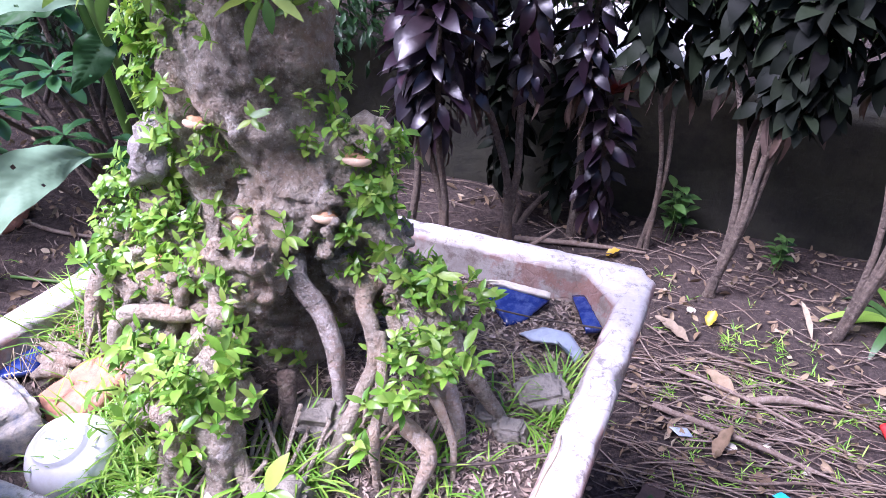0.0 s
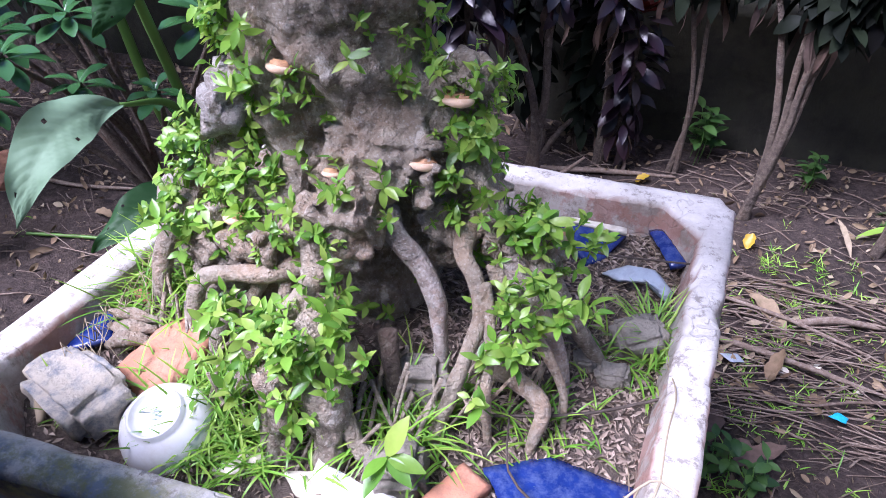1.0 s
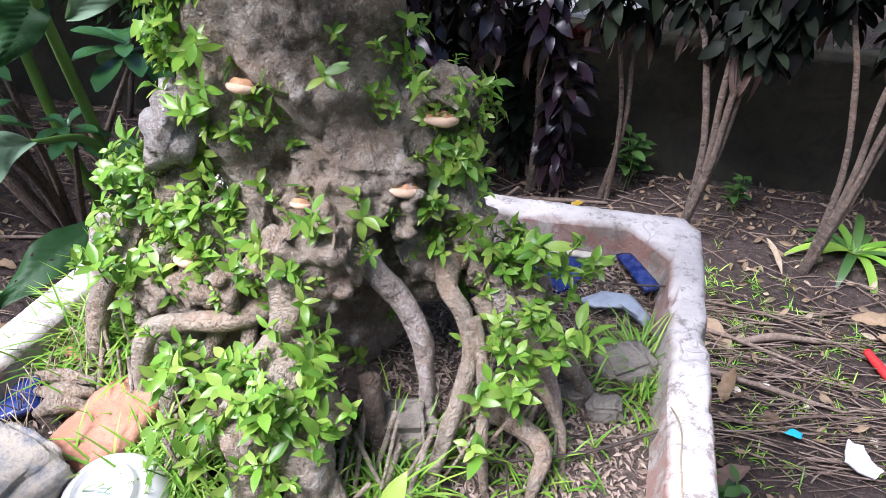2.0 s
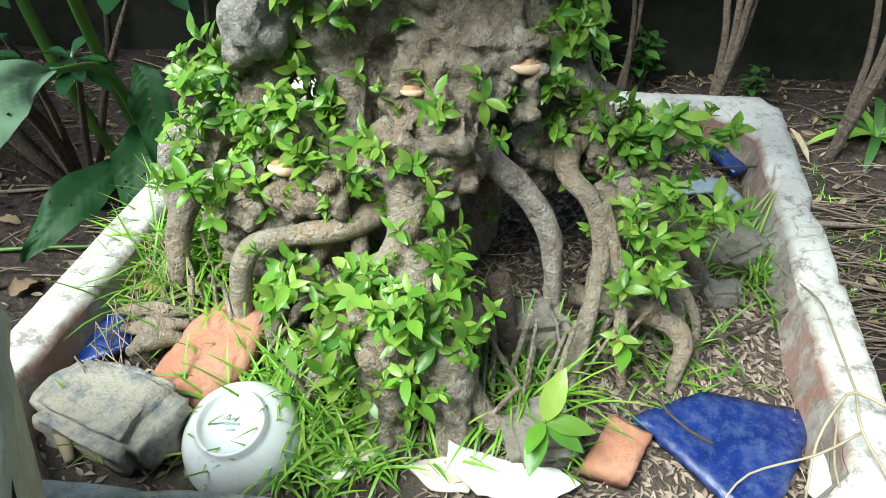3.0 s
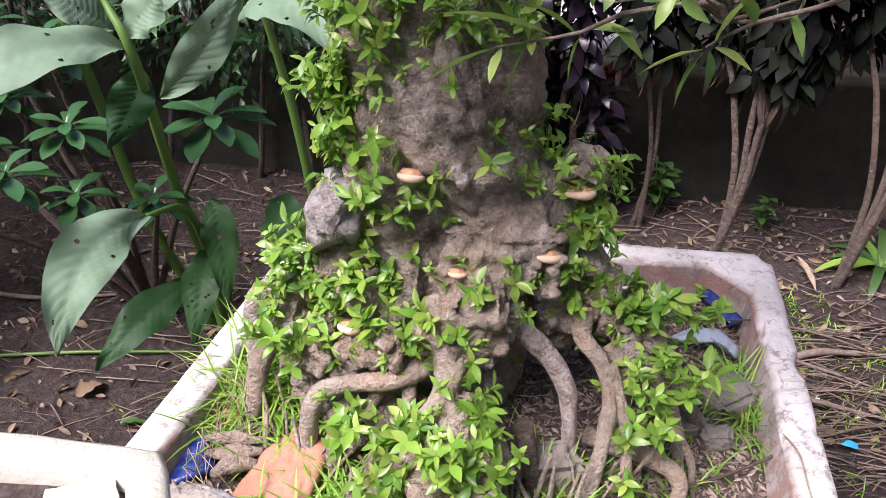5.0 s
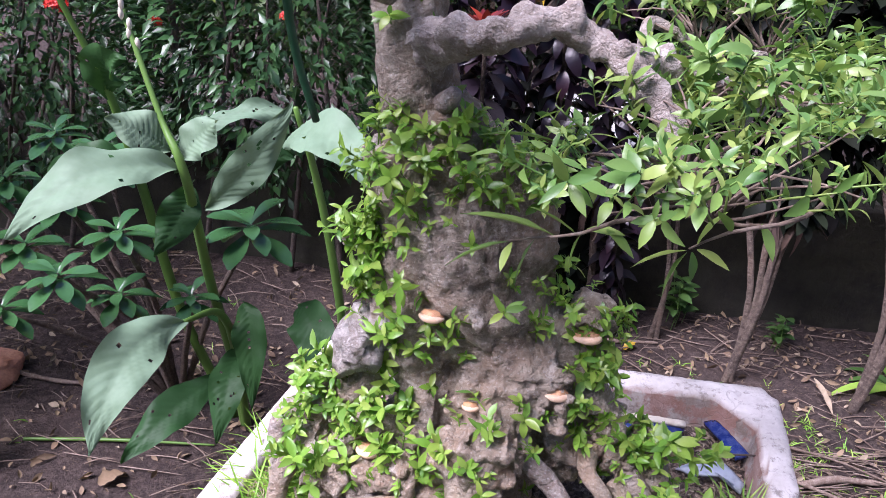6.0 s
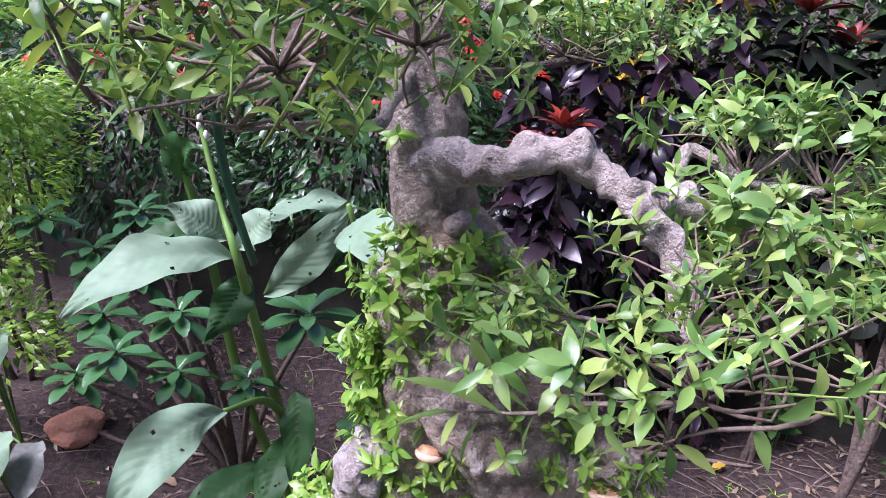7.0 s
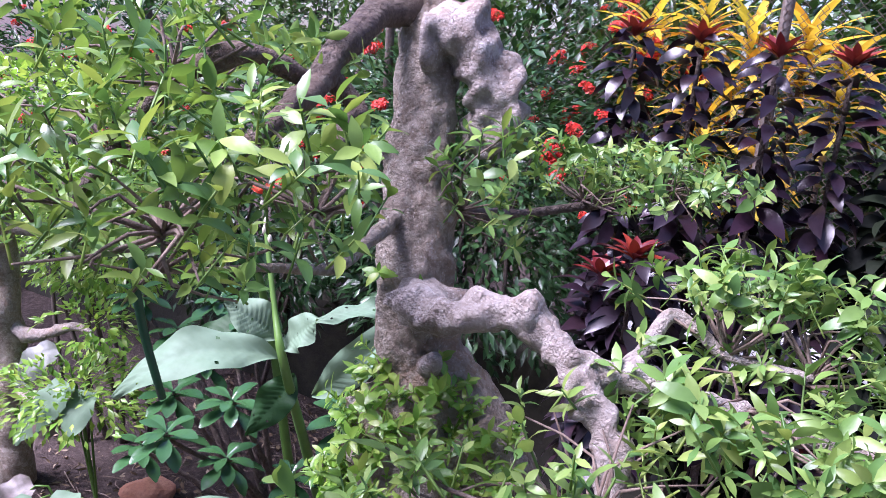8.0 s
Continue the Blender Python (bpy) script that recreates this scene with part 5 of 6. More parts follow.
bracket(-0.469, 0.900, 1.122, 0.017, -10)
bracket(-0.250, 0.953, 1.086, 0.019, 15)
bracket(-0.285, 0.915, 1.006, 0.018, 10)
bracket(-0.553, 0.868, 0.890, 0.018, -10)
bracket(-0.10, 0.97, 0.89, 0.018, 30)
bracket(-0.405, 0.885, 0.985, 0.012, 0)

# ---- shoots on the trunk ----
kinds = [sprout(rng, rng.choice((5, 6, 7, 8, 9)), rng.uniform(0.022, 0.034), rng.uniform(0.34, 0.46), rng.uniform(0.6, 1.1), rng.uniform(0.015, 0.05)).mesh("leaf_sprout") for _ in range(14)]
pad_kinds = [sprout(rng, rng.choice((6, 7, 8)), rng.uniform(0.024, 0.035), rng.uniform(0.30, 0.42), rng.uniform(0.8, 1.2), rng.uniform(0.03, 0.055)).mesh("leaf_sprout") for _ in range(10)]
for me in kinds:
    me.materials.append(LEAF_YOUNG)
for me in pad_kinds:
    me.materials.append(LEAF_PAD)


CLUSTERS = (
    (-0.58, 0.93, 1.15, 0.045, 5.0), (-0.585, 0.94, 1.22, 0.045, 5.0), (-0.575, 0.94, 1.29, 0.04, 4.0), (-0.56, 0.92, 1.09, 0.03, 4.0),
    (-0.51, 0.93, 1.32, 0.04, 4.0), (-0.43, 0.95, 1.33, 0.045, 4.0), (-0.37, 0.97, 1.32, 0.04, 2.5), (-0.49, 0.91, 1.09, 0.03, 2.5),
    (-0.225, 0.97, 1.09, 0.028, 5.0), (-0.225, 0.96, 1.01, 0.03, 3.5), (-0.295, 0.95, 1.13, 0.03, 2.0), (-0.36, 0.93, 1.19, 0.03, 1.0),
    (-0.62, 0.91, 0.93, 0.04, 4.0), (-0.53, 0.90, 0.94, 0.045, 2.5), (-0.66, 0.91, 0.87, 0.045, 2.5), (-0.40, 0.81, 0.94, 0.045, 1.8), (-0.50, 0.82, 0.88, 0.05, 1.3),
    (-0.14, 0.95, 0.90, 0.04, 3.5), (-0.13, 0.92, 0.85, 0.045, 3.5), (-0.22, 0.92, 0.97, 0.04, 2.5), (-0.39, 0.73, 0.84, 0.05, 2.6), (-0.46, 0.72, 0.79, 0.05, 2.0), (-0.35, 0.70, 0.79, 0.05, 1.7),
)


def wanted(p):
    """How thickly the shoots stand at a place on the trunk."""
    w = 0.16 if p[2] < 1.38 else 0.08
    for x, y, z, s, k in CLUSTERS:
        w += k * np.exp(-((p[0] - x) ** 2 + (p[1] - y) ** 2 + (p[2] - z) ** 2) / (2 * s * s))
    return w


def place_sprouts(n, mesh, weight, pool, mat, seed, up_mix=0.9, scale=(0.6, 1.15)):
    rg = random.Random(seed)
    centres = np.zeros(len(mesh.polygons) * 3)
    normals = np.zeros(len(mesh.polygons) * 3)
    mesh.polygons.foreach_get("center", centres)
    mesh.polygons.foreach_get("normal", normals)
    centres, normals = centres.reshape(-1, 3), normals.reshape(-1, 3)
    w = np.array([weight(c) if nn[1] < 0.35 and c[2] > 0.69 and nn[2] > -0.6 else 0.0 for c, nn in zip(centres, normals)])
    pick = np.random.RandomState(seed).choice(len(w), n, replace=False, p=w / w.sum())
    return [(centres[i], normals[i] + np.array([0, 0, up_mix]) + np.array([rg.uniform(-0.4, 0.4) for _ in range(3)]), rg.uniform(*scale), rg.randrange(len(pool)), rg.uniform(0, 6.28)) for i in pick]


def grow(rows, pool, mat, host, own):
    """The first own shoots become parts, the rest one foliage mesh."""
    rest = Batch()
    flat = {}
    for k, (p, d, s, q, spin) in enumerate(rows):
        m = Matrix.Translation(p) @ stand(d, spin) @ Matrix.Scale(s, 4)
        if k < own:
            part("leaf_sprout", pool[q], mat, host, at=m)
            continue
        if q not in flat:
            c = np.zeros(len(pool[q].vertices) * 3)
            pool[q].vertices.foreach_get("co", c)
            flat[q] = (c.reshape(-1, 3), [tuple(pg.vertices) for pg in pool[q].polygons])
        c, f = flat[q]
        a = np.array(m)
        rest.add(c @ a[:3, :3].T + a[:3, 3], f)
    if rest.n:
        part("foliage", rest, mat, host)["kind"] = "stuff"


grow(place_sprouts(560, trunk_me, wanted, kinds, LEAF_YOUNG, 4, 0.8, (0.42, 0.95)), kinds, LEAF_YOUNG, bonsai, 150)

# shoots among the roots
rows = []
rg = random.Random(19)
for cx, cy, cz, sx, sy, sz, n in ((-0.10, 0.86, 0.82, 0.06, 0.04, 0.04, 26), (-0.15, 0.80, 0.77, 0.04, 0.03, 0.04, 10), (-0.39, 0.71, 0.82, 0.08, 0.05, 0.05, 14), (-0.45, 0.69, 0.76, 0.06, 0.04, 0.04, 7), (-0.66, 0.88, 0.84, 0.06, 0.05, 0.05, 18), (-0.10, 0.94, 0.90, 0.05, 0.04, 0.03, 16), (-0.53, 0.76, 0.78, 0.04, 0.03, 0.03, 10), (-0.65, 0.94, 0.95, 0.04, 0.03, 0.03, 14)):
    for _ in range(n):
        p = np.array([cx + rg.gauss(0, 0.6) * sx, cy + rg.gauss(0, 0.6) * sy, cz + rg.gauss(0, 0.6) * sz])
        rows.append((p, (rg.uniform(-0.6, 0.6), rg.uniform(-0.9, 0.2), 0.9), rg.uniform(0.6, 1.2), rg.randrange(14), rg.uniform(0, 6.28)))
grow(rows, kinds, LEAF_YOUNG, bonsai, 40)


# ---- leaf pads ----
def pad(centre, radii, n, sources, seed, mat, pool, own, thin=0.0, twig_mat=TWIG):
    """A flat cushion of leafy twigs. sources: places on the branches from which its twigs spring."""
    rg = random.Random(seed)
    c, r = np.array(centre), np.array(radii)
    rows, tw = [], Batch()
    while len(rows) < n:
        d = np.array([rg.uniform(-1, 1), rg.uniform(-1, 1), rg.uniform(-1, 1)])
        rad = np.hypot(d[0], d[1])
        if rad > 1 or abs(d[2]) > np.sqrt(1 - rad * rad) + 0.1:
            continue
        p = c + d * r
        if noise.noise(Vector(p * 9)) < thin - 0.35:
            rows and rg.random()
            continue
        s = np.array(min(sources, key=lambda q: np.linalg.norm(np.array(q) - p)))
        away = p - s
        rows.append((p, (away[0] * 3 + rg.uniform(-0.7, 0.7), away[1] * 3 + rg.uniform(-0.7, 0.7), 0.55 + rg.uniform(-0.35, 0.5)), rg.uniform(0.6, 1.15), rg.randrange(len(pool)), rg.uniform(0, 6.28)))
        if rg.random() < 0.4 and np.linalg.norm(away) < 0.16:
            mid = (p + s) / 2 + np.array([rg.uniform(-0.03, 0.03), rg.uniform(-0.03, 0.03), rg.uniform(-0.01, 0.03)])
            tube(tw, [(*s, 0.0022), (*mid, 0.0016), (*p, 0.0009)], 5, 0.03, 0.2, 50)
    part("twig", tw, twig_mat, bonsai)["kind"] = "stuff"
    grow(rows, pool, mat, bonsai, own)


pad((0.03, 0.92, 1.452), (0.33, 0.27, 0.032), 310, [(-0.12, 1.007, 1.444), (0.04, 1.04, 1.425), (-0.19, 0.80, 1.395), (-0.17, 0.72, 1.385), (-0.06, 1.1, 1.46)], 51, LEAF_PAD, pad_kinds, 60)
pad((-0.23, 0.66, 1.440), (0.17, 0.10, 0.022), 44, [(-0.19, 0.80, 1.395), (-0.17, 0.72, 1.385)], 52, LEAF_PAD, pad_kinds, 25)
pad((-0.10, 0.70, 1.42), (0.20, 0.11, 0.02), 8, [(-0.19, 0.80, 1.395), (-0.17, 0.72, 1.385)], 57, LEAF_PAD, pad_kinds, 0)
pad((-0.12, 1.12, 1.52), (0.14, 0.09, 0.03), 70, [(-0.148, 1.088, 1.475), (-0.06, 1.1, 1.47)], 53, LEAF_PAD, pad_kinds, 0)
pad((-0.37, 1.36, 1.60), (0.19, 0.12, 0.04), 130, [(-0.42, 1.32, 1.575), (-0.32, 1.42, 1.59)], 54, LEAF_PAD, pad_kinds, 0)
pad((-0.47, 1.08, 1.60), (0.06, 0.07, 0.08), 26, [(-0.50, 1.08, 1.58)], 58, LEAF_PAD, pad_kinds, 0)
deep_kinds = [me.copy() for me in pad_kinds]
for me in deep_kinds:
    me.materials[0] = LEAF_PAD_DEEP
pad((-0.53, 0.66, 1.655), (0.19, 0.15, 0.075), 150, [(-0.48, 0.60, 1.64), (-0.42, 0.70, 1.65), (-0.66, 0.62, 1.60), (-0.56, 0.66, 1.58), (-0.675, 0.70, 1.665)], 55, LEAF_PAD_DEEP, deep_kinds, 25)
pad((-0.72, 0.82, 1.74), (0.20, 0.20, 0.06), 100, [(-0.65, 0.75, 1.73), (-0.675, 0.70, 1.665)], 56, LEAF_PAD_DEEP, deep_kinds, 0)

# long shoots with larger leaves that reach across the trunk
for pts, leaves in (
    (
        [(-0.17, 0.72, 1.385, 0.003), (-0.20, 0.66, 1.415, 0.0024), (-0.267, 0.64, 1.409, 0.0019), (-0.295, 0.64, 1.394, 0.0016), (-0.36, 0.64, 1.379, 0.0008)],
        [((-0.319, 0.63, 1.394), (-0.95, 0.0, 0.35), 0.085), ((-0.30, 0.645, 1.391), (-0.75, -0.1, 0.65), 0.052), ((-0.335, 0.64, 1.383), (-0.45, -0.1, -0.85), 0.050), ((-0.295, 0.645, 1.39), (-0.35, -0.1, -0.9), 0.038), ((-0.29, 0.65, 1.394), (0.95, -0.2, 0.2), 0.034), ((-0.273, 0.645, 1.398), (0.85, -0.2, -0.5), 0.036), ((-0.359, 0.64, 1.378), (-0.95, 0.0, -0.3), 0.064), ((-0.355, 0.64, 1.378), (-0.3, -0.6, -0.5), 0.03), ((-0.24, 0.645, 1.41), (0.2, -0.3, 0.7), 0.03)],
    ),
    (
        [(-0.19, 0.80, 1.395, 0.003), (-0.238, 0.73, 1.438, 0.0024), (-0.293, 0.72, 1.441, 0.0018), (-0.356, 0.72, 1.456, 0.0008)],
        [((-0.324, 0.72, 1.449), (-0.97, 0.0, 0.22), 0.074), ((-0.322, 0.72, 1.447), (-0.75, -0.2, -0.6), 0.042), ((-0.293, 0.72, 1.443), (-0.75, -0.1, 0.6), 0.044), ((-0.288, 0.72, 1.440), (0.85, -0.2, -0.4), 0.034), ((-0.284, 0.72, 1.436), (-0.1, -0.3, -0.95), 0.044), ((-0.26, 0.725, 1.44), (0.6, -0.2, 0.5), 0.036), ((-0.35, 0.72, 1.456), (-0.5, -0.4, 0.6), 0.03)],
    ),
    (
        [(-0.04, 0.78, 1.415, 0.003), (-0.106, 0.67, 1.418, 0.0022), (-0.166, 0.66, 1.401, 0.0017), (-0.197, 0.66, 1.381, 0.0010)],
        [((-0.199, 0.66, 1.379), (-0.95, 0.0, -0.25), 0.052), ((-0.198, 0.66, 1.377), (-0.5, -0.1, -0.85), 0.048), ((-0.194, 0.66, 1.378), (0.25, -0.2, -0.95), 0.030), ((-0.19, 0.66, 1.381), (0.95, -0.1, -0.3), 0.036), ((-0.191, 0.66, 1.385), (0.25, -0.1, 0.95), 0.042), ((-0.165, 0.66, 1.401), (-0.4, -0.3, 0.8), 0.036), ((-0.14, 0.665, 1.41), (0.4, -0.3, -0.6), 0.036)],
    ),
):
    b = Batch()
    tube(b, pts, 6, 0.02, 0.15, 50)
    part("shoot", b, TWIG, bonsai)
    for p, d, L in leaves:
        b = Batch()
        b.add(*blade(L, L * 0.36, LANCE, 0.35, 0.25, 7, 0.02))
        part("leaf", b, LEAF_PAD, bonsai, at=Matrix.Translation(p) @ turn_to(d, 0.3).to_4x4())


# ---- things in the tray ----
def outline_shard(outline, thick, bend=(0.0, 0.0), ripple=0.0, wear=0.0025, rings=5):
    """A broken plate: its outline in metres round its middle, bent in x and y (1/m), with an uneven broken edge."""
    pts = []
    n = len(outline)
    for k in range(n):
        a, c = Vector(outline[k]), Vector(outline[(k + 1) % n])
        m = max(2, int((c - a).length / 0.009))
        pts += [a.lerp(c, i / m) for i in range(m)]
    pts = [p + Vector((noise.noise(Vector((p.x * 90, p.y * 90, 1))), noise.noise(Vector((p.x * 90, p.y * 90, 4))))) * wear for p in pts]
    mid = sum(pts, Vector((0, 0))) / len(pts)
    b = Batch()
    m = len(pts)

    def lift(p):
        return bend[0] * p.x**2 + bend[1] * p.y**2 + ripple * np.sin(p.x * 160) + 0.0006 * noise.noise(Vector((p.x * 80, p.y * 80, 0)))

    v = []
    for s in range(rings, 0, -1):
        v += [(q.x, q.y, lift(q) + thick / 2 - (thick * 0.15 if s == rings else 0)) for q in (mid.lerp(p, s / rings) for p in pts)]
    v.append((mid.x, mid.y, lift(mid) + thick / 2))
    top = len(v)
    f = []
    for j in range(rings - 1):
        f += [(j * m + i, j * m + (i + 1) % m, (j + 1) * m + (i + 1) % m, (j + 1) * m + i) for i in range(m)]
    f += [((rings - 1) * m + i, (rings - 1) * m + (i + 1) % m, top - 1) for i in range(m)]
    v += [(p.x, p.y, lift(p) - thick / 2) for p in pts] + [(mid.x, mid.y, lift(mid) - thick / 2)]
    f += [(i, top + i, top + (i + 1) % m, (i + 1) % m) for i in range(m)]
    f += [(top + (i + 1) % m, top + i, top + m) for i in range(m)]
    b.add(v, f)
    return b


def shard(name, world_outline, z, thick, mat, label, category, tilt=(0, 0), bend=(0, 0), ripple=0.0, group=""):
    cx, cy = np.mean([p[0] for p in world_outline]), np.mean([p[1] for p in world_outline])
    local = [(p[0] - cx, p[1] - cy) for p in world_outline]
    return put(name, outline_shard(local, thick, bend, ripple), mat, None, label, category, group, at=Matrix.Translation((cx, cy, z)) @ pose(0, 0, 0, tilt[0], tilt[1], 0))


shard("tile_shard", [(-0.135, 0.71), (-0.05, 0.752), (0.02, 0.745), (0.085, 0.745), (0.04, 0.66), (-0.02, 0.575), (-0.05, 0.60), (-0.085, 0.645)], 0.676, 0.010, BLUE_GLAZE, "large shard of cobalt blue glazed pottery in the tray", "pottery shard", (-3, 3), (-0.9, -0.4), group="blue shards")
shard("tile_shard", [(-0.13, 1.27), (-0.07, 1.30), (0.0, 1.29), (-0.03, 1.22), (-0.06, 1.19)], 0.672, 0.012, BLUE_GLAZE, "blue glazed shard with a pale broken edge in the tray", "pottery shard", (8, 4), (-0.8, -0.8), group="blue shards")
shard("tile_shard", [(0.040, 1.315), (0.065, 1.315), (0.115, 1.225), (0.085, 1.210)], 0.682, 0.010, BLUE_GLAZE, "narrow dark blue glazed shard in the tray corner", "pottery shard", (4, -10), (-4, 0), group="blue shards")
shard("tile_shard", [(-0.821, 0.735), (-0.815, 0.775), (-0.781, 0.816), (-0.745, 0.76), (-0.80, 0.724)], 0.680, 0.010, BLUE_GLAZE, "blue glazed shard beside the husks in the tray", "pottery shard", (5, -5), (-1, 0), group="blue shards")
shard("tile_shard", [(-0.13, 1.285), (-0.10, 1.30), (0.0, 1.30), (0.0, 1.285), (-0.06, 1.282)], 0.684, 0.008, CREAM, "pale broken pottery edge lying in the tray", "pottery shard", (0, 2))
shard("bowl_shard", [(-0.03, 1.165), (0.01, 1.185), (0.06, 1.185), (0.095, 1.15), (0.085, 1.13), (0.05, 1.155), (0.0, 1.15)], 0.682, 0.006, GREY_GLAZE, "curved grey-blue bowl shard near the tray side", "pottery shard", (18, 0), (-3, -3))
shard("bowl_shard", [(-0.345, 0.645), (-0.30, 0.64), (-0.225, 0.625), (-0.205, 0.605), (-0.245, 0.585), (-0.31, 0.595), (-0.345, 0.62)], 0.672, 0.005, PORCELAIN, "broken white porcelain dish lying in the tray", "pottery shard", (8, 0), (4, 5), group="white shards")
shard("bowl_shard", [(-0.39, 0.625), (-0.35, 0.64), (-0.31, 0.635), (-0.32, 0.60), (-0.36, 0.598)], 0.667, 0.006, CREAM, "cream glazed shard lying in the tray", "pottery shard", (3, 3), (2, 2), group="white shards")
shard("bowl_shard", [(-0.505, 0.60), (-0.49, 0.625), (-0.43, 0.66), (-0.405, 0.655), (-0.425, 0.62), (-0.47, 0.595)], 0.672, 0.006, CREAM, "cream shard with grass over it in the tray", "pottery shard", (6, -4), (-3, -3), group="white shards")
shard("bowl_shard", [(0.035, 0.63), (0.05, 0.665), (0.07, 0.67), (0.078, 0.64), (0.065, 0.605), (0.045, 0.605)], 0.683, 0.005, PORCELAIN, "oval white porcelain shard leaning on the tray side", "pottery shard", (5, -25), (-6, -3), group="white shards")
shard("brick_piece", [(-0.705, 0.715), (-0.64, 0.665), (-0.59, 0.72), (-0.572, 0.80), (-0.63, 0.825), (-0.675, 0.785)], 0.694, 0.024, TERRACOTTA, "broken grooved terracotta tile among grass in the tray", "brick", (14, -8), (0, 0), 0.0016)
shard("brick_piece", [(-0.20, 0.632), (-0.15, 0.62), (-0.118, 0.68), (-0.162, 0.702)], 0.674, 0.026, TERRACOTTA, "small orange brick piece on the tray soil", "brick", (4, 3))
shard("brick_piece", [(-0.775, 0.86), (-0.74, 0.85), (-0.715, 0.92), (-0.75, 0.93)], 0.682, 0.022, TERRACOTTA, "orange brick fragment by the tray's inner side", "brick", (6, 10))


def stone(x, y, size, mat, label, seed, spin=0.0, category="stone", patches=None):
    """A rough broken block with flattened faces."""
    bm = bmesh.new()
    bmesh.ops.create_cube(bm, size=1)
    bmesh.ops.bevel(bm, geom=bm.edges[:], offset=0.14, segments=2, affect="EDGES")
    bmesh.ops.subdivide_edges(bm, edges=bm.edges[:], cuts=5, use_grid_fill=True)
    for v in bm.verts:
        q = v.co * 2.2 + Vector((seed, seed * 2, 0))
        v.co *= 1 + 0.22 * noise.noise(q) + 0.10 * noise.noise(q * 3.1) + 0.05 * noise.noise(q * 8) + 0.02 * noise.noise(q * 19)
        v.co = Vector((v.co.x * size[0], v.co.y * size[1], v.co.z * size[2]))
    for fc in bm.faces:
        fc.smooth = True
    z = soil_height(x, y) + size[2] * 0.36
    return put("stone", bm, mat, None, label, category, at=pose(x, y, z, 4, -5, spin))


CONCRETE_BLUE = rough_mat("concrete_blue", (0.46, 0.41, 0.32), (0.58, 0.52, 0.42), (0.14, 0.17, 0.21), 10, 34, 0.92, 0.006, 0.9)
stone(-0.722, 0.652, (0.165, 0.095, 0.075), CONCRETE_BLUE, "grey broken concrete block with bluish paint flecks in the tray", 1.3, -22, "concrete block")
stone(-0.243, 0.668, (0.078, 0.075, 0.05), CONCRETE_STONE, "squarish grey mortar lump behind a seedling in the tray", 2.7, 14)
stone(-0.255, 0.80, (0.085, 0.06, 0.085), CONCRETE_STONE, "upright grey stone wedged between the roots", 4.1, 10)
stone(0.045, 1.02, (0.08, 0.065, 0.05), CONCRETE_STONE, "flat grey-brown stone near the tray side", 5.2, 30)
stone(0.015, 0.935, (0.05, 0.035, 0.03), CONCRETE_STONE, "small pale stone on the tray soil", 6.6, 5)
stone(-0.03, 0.95, (0.035, 0.03, 0.025), CONCRETE_STONE, "small pale stone on the tray soil", 7.7, 5)


def bowl():
    root = empty("porcelain_bowl", (-0.573, 0.642, 0.665), "upturned white porcelain rice bowl half sunk in the tray", "bowl")
    prof = [(0.0695, -0.012), (0.070, -0.008), (0.0685, 0.006), (0.064, 0.022), (0.056, 0.037), (0.044, 0.046), (0.0395, 0.049), (0.0385, 0.056), (0.0365, 0.0575), (0.0345, 0.056), (0.0335, 0.0505), (0.02, 0.0495), (0.001, 0.0490)]
    b = Batch()
    seg = 48
    v = [(r * np.cos(2 * np.pi * i / seg), r * np.sin(2 * np.pi * i / seg), z) for r, z in prof for i in range(seg)]
    f = [(j * seg + i, j * seg + (i + 1) % seg, (j + 1) * seg + (i + 1) % seg, (j + 1) * seg + i) for j in range(len(prof) - 1) for i in range(seg)]
    b.add(v, f)
    at = Matrix.Translation((-0.573, 0.642, 0.668)) @ pose(0, 0, 0, 14, -4, 0)
    part("bowl_body", b, PORCELAIN, root, at=at)
    for k, (x, y, w) in enumerate(((-0.002, 0.006, 0.012), (0.001, 0.0, 0.016), (0.0, -0.006, 0.010))):
        b = Batch()
        block(b, (x - w / 2, y - 0.0012, 0.0492), (x + w / 2, y + 0.0012, 0.0502), 1.0, 0.0)
        part("base_mark", b, MARK_GREEN, root, at=at)


bowl()


def husk_bundle():
    for k, (pts, r) in enumerate((([(-0.775, 0.80, 0.70), (-0.73, 0.795, 0.71), (-0.685, 0.80, 0.705)], 0.011), ([(-0.765, 0.78, 0.69), (-0.72, 0.77, 0.705), (-0.68, 0.785, 0.70)], 0.013), ([(-0.745, 0.745, 0.685), (-0.715, 0.755, 0.70), (-0.68, 0.765, 0.695)], 0.014), ([(-0.80, 0.66, 0.67), (-0.775, 0.63, 0.675), (-0.755, 0.60, 0.67)], 0.010))):
        b = Batch()
        tube(b, [(*pts[0], r * 0.4), (*pts[1], r), (*pts[2], r * 0.5)], 8, 0.006, 0.3, 40, k, 0.3)
        put("dry_husk", b, STRAW if k == 3 else ROOT, None, "dry pale brown woody husk lying in the tray", "husk", "dry husks")


husk_bundle()


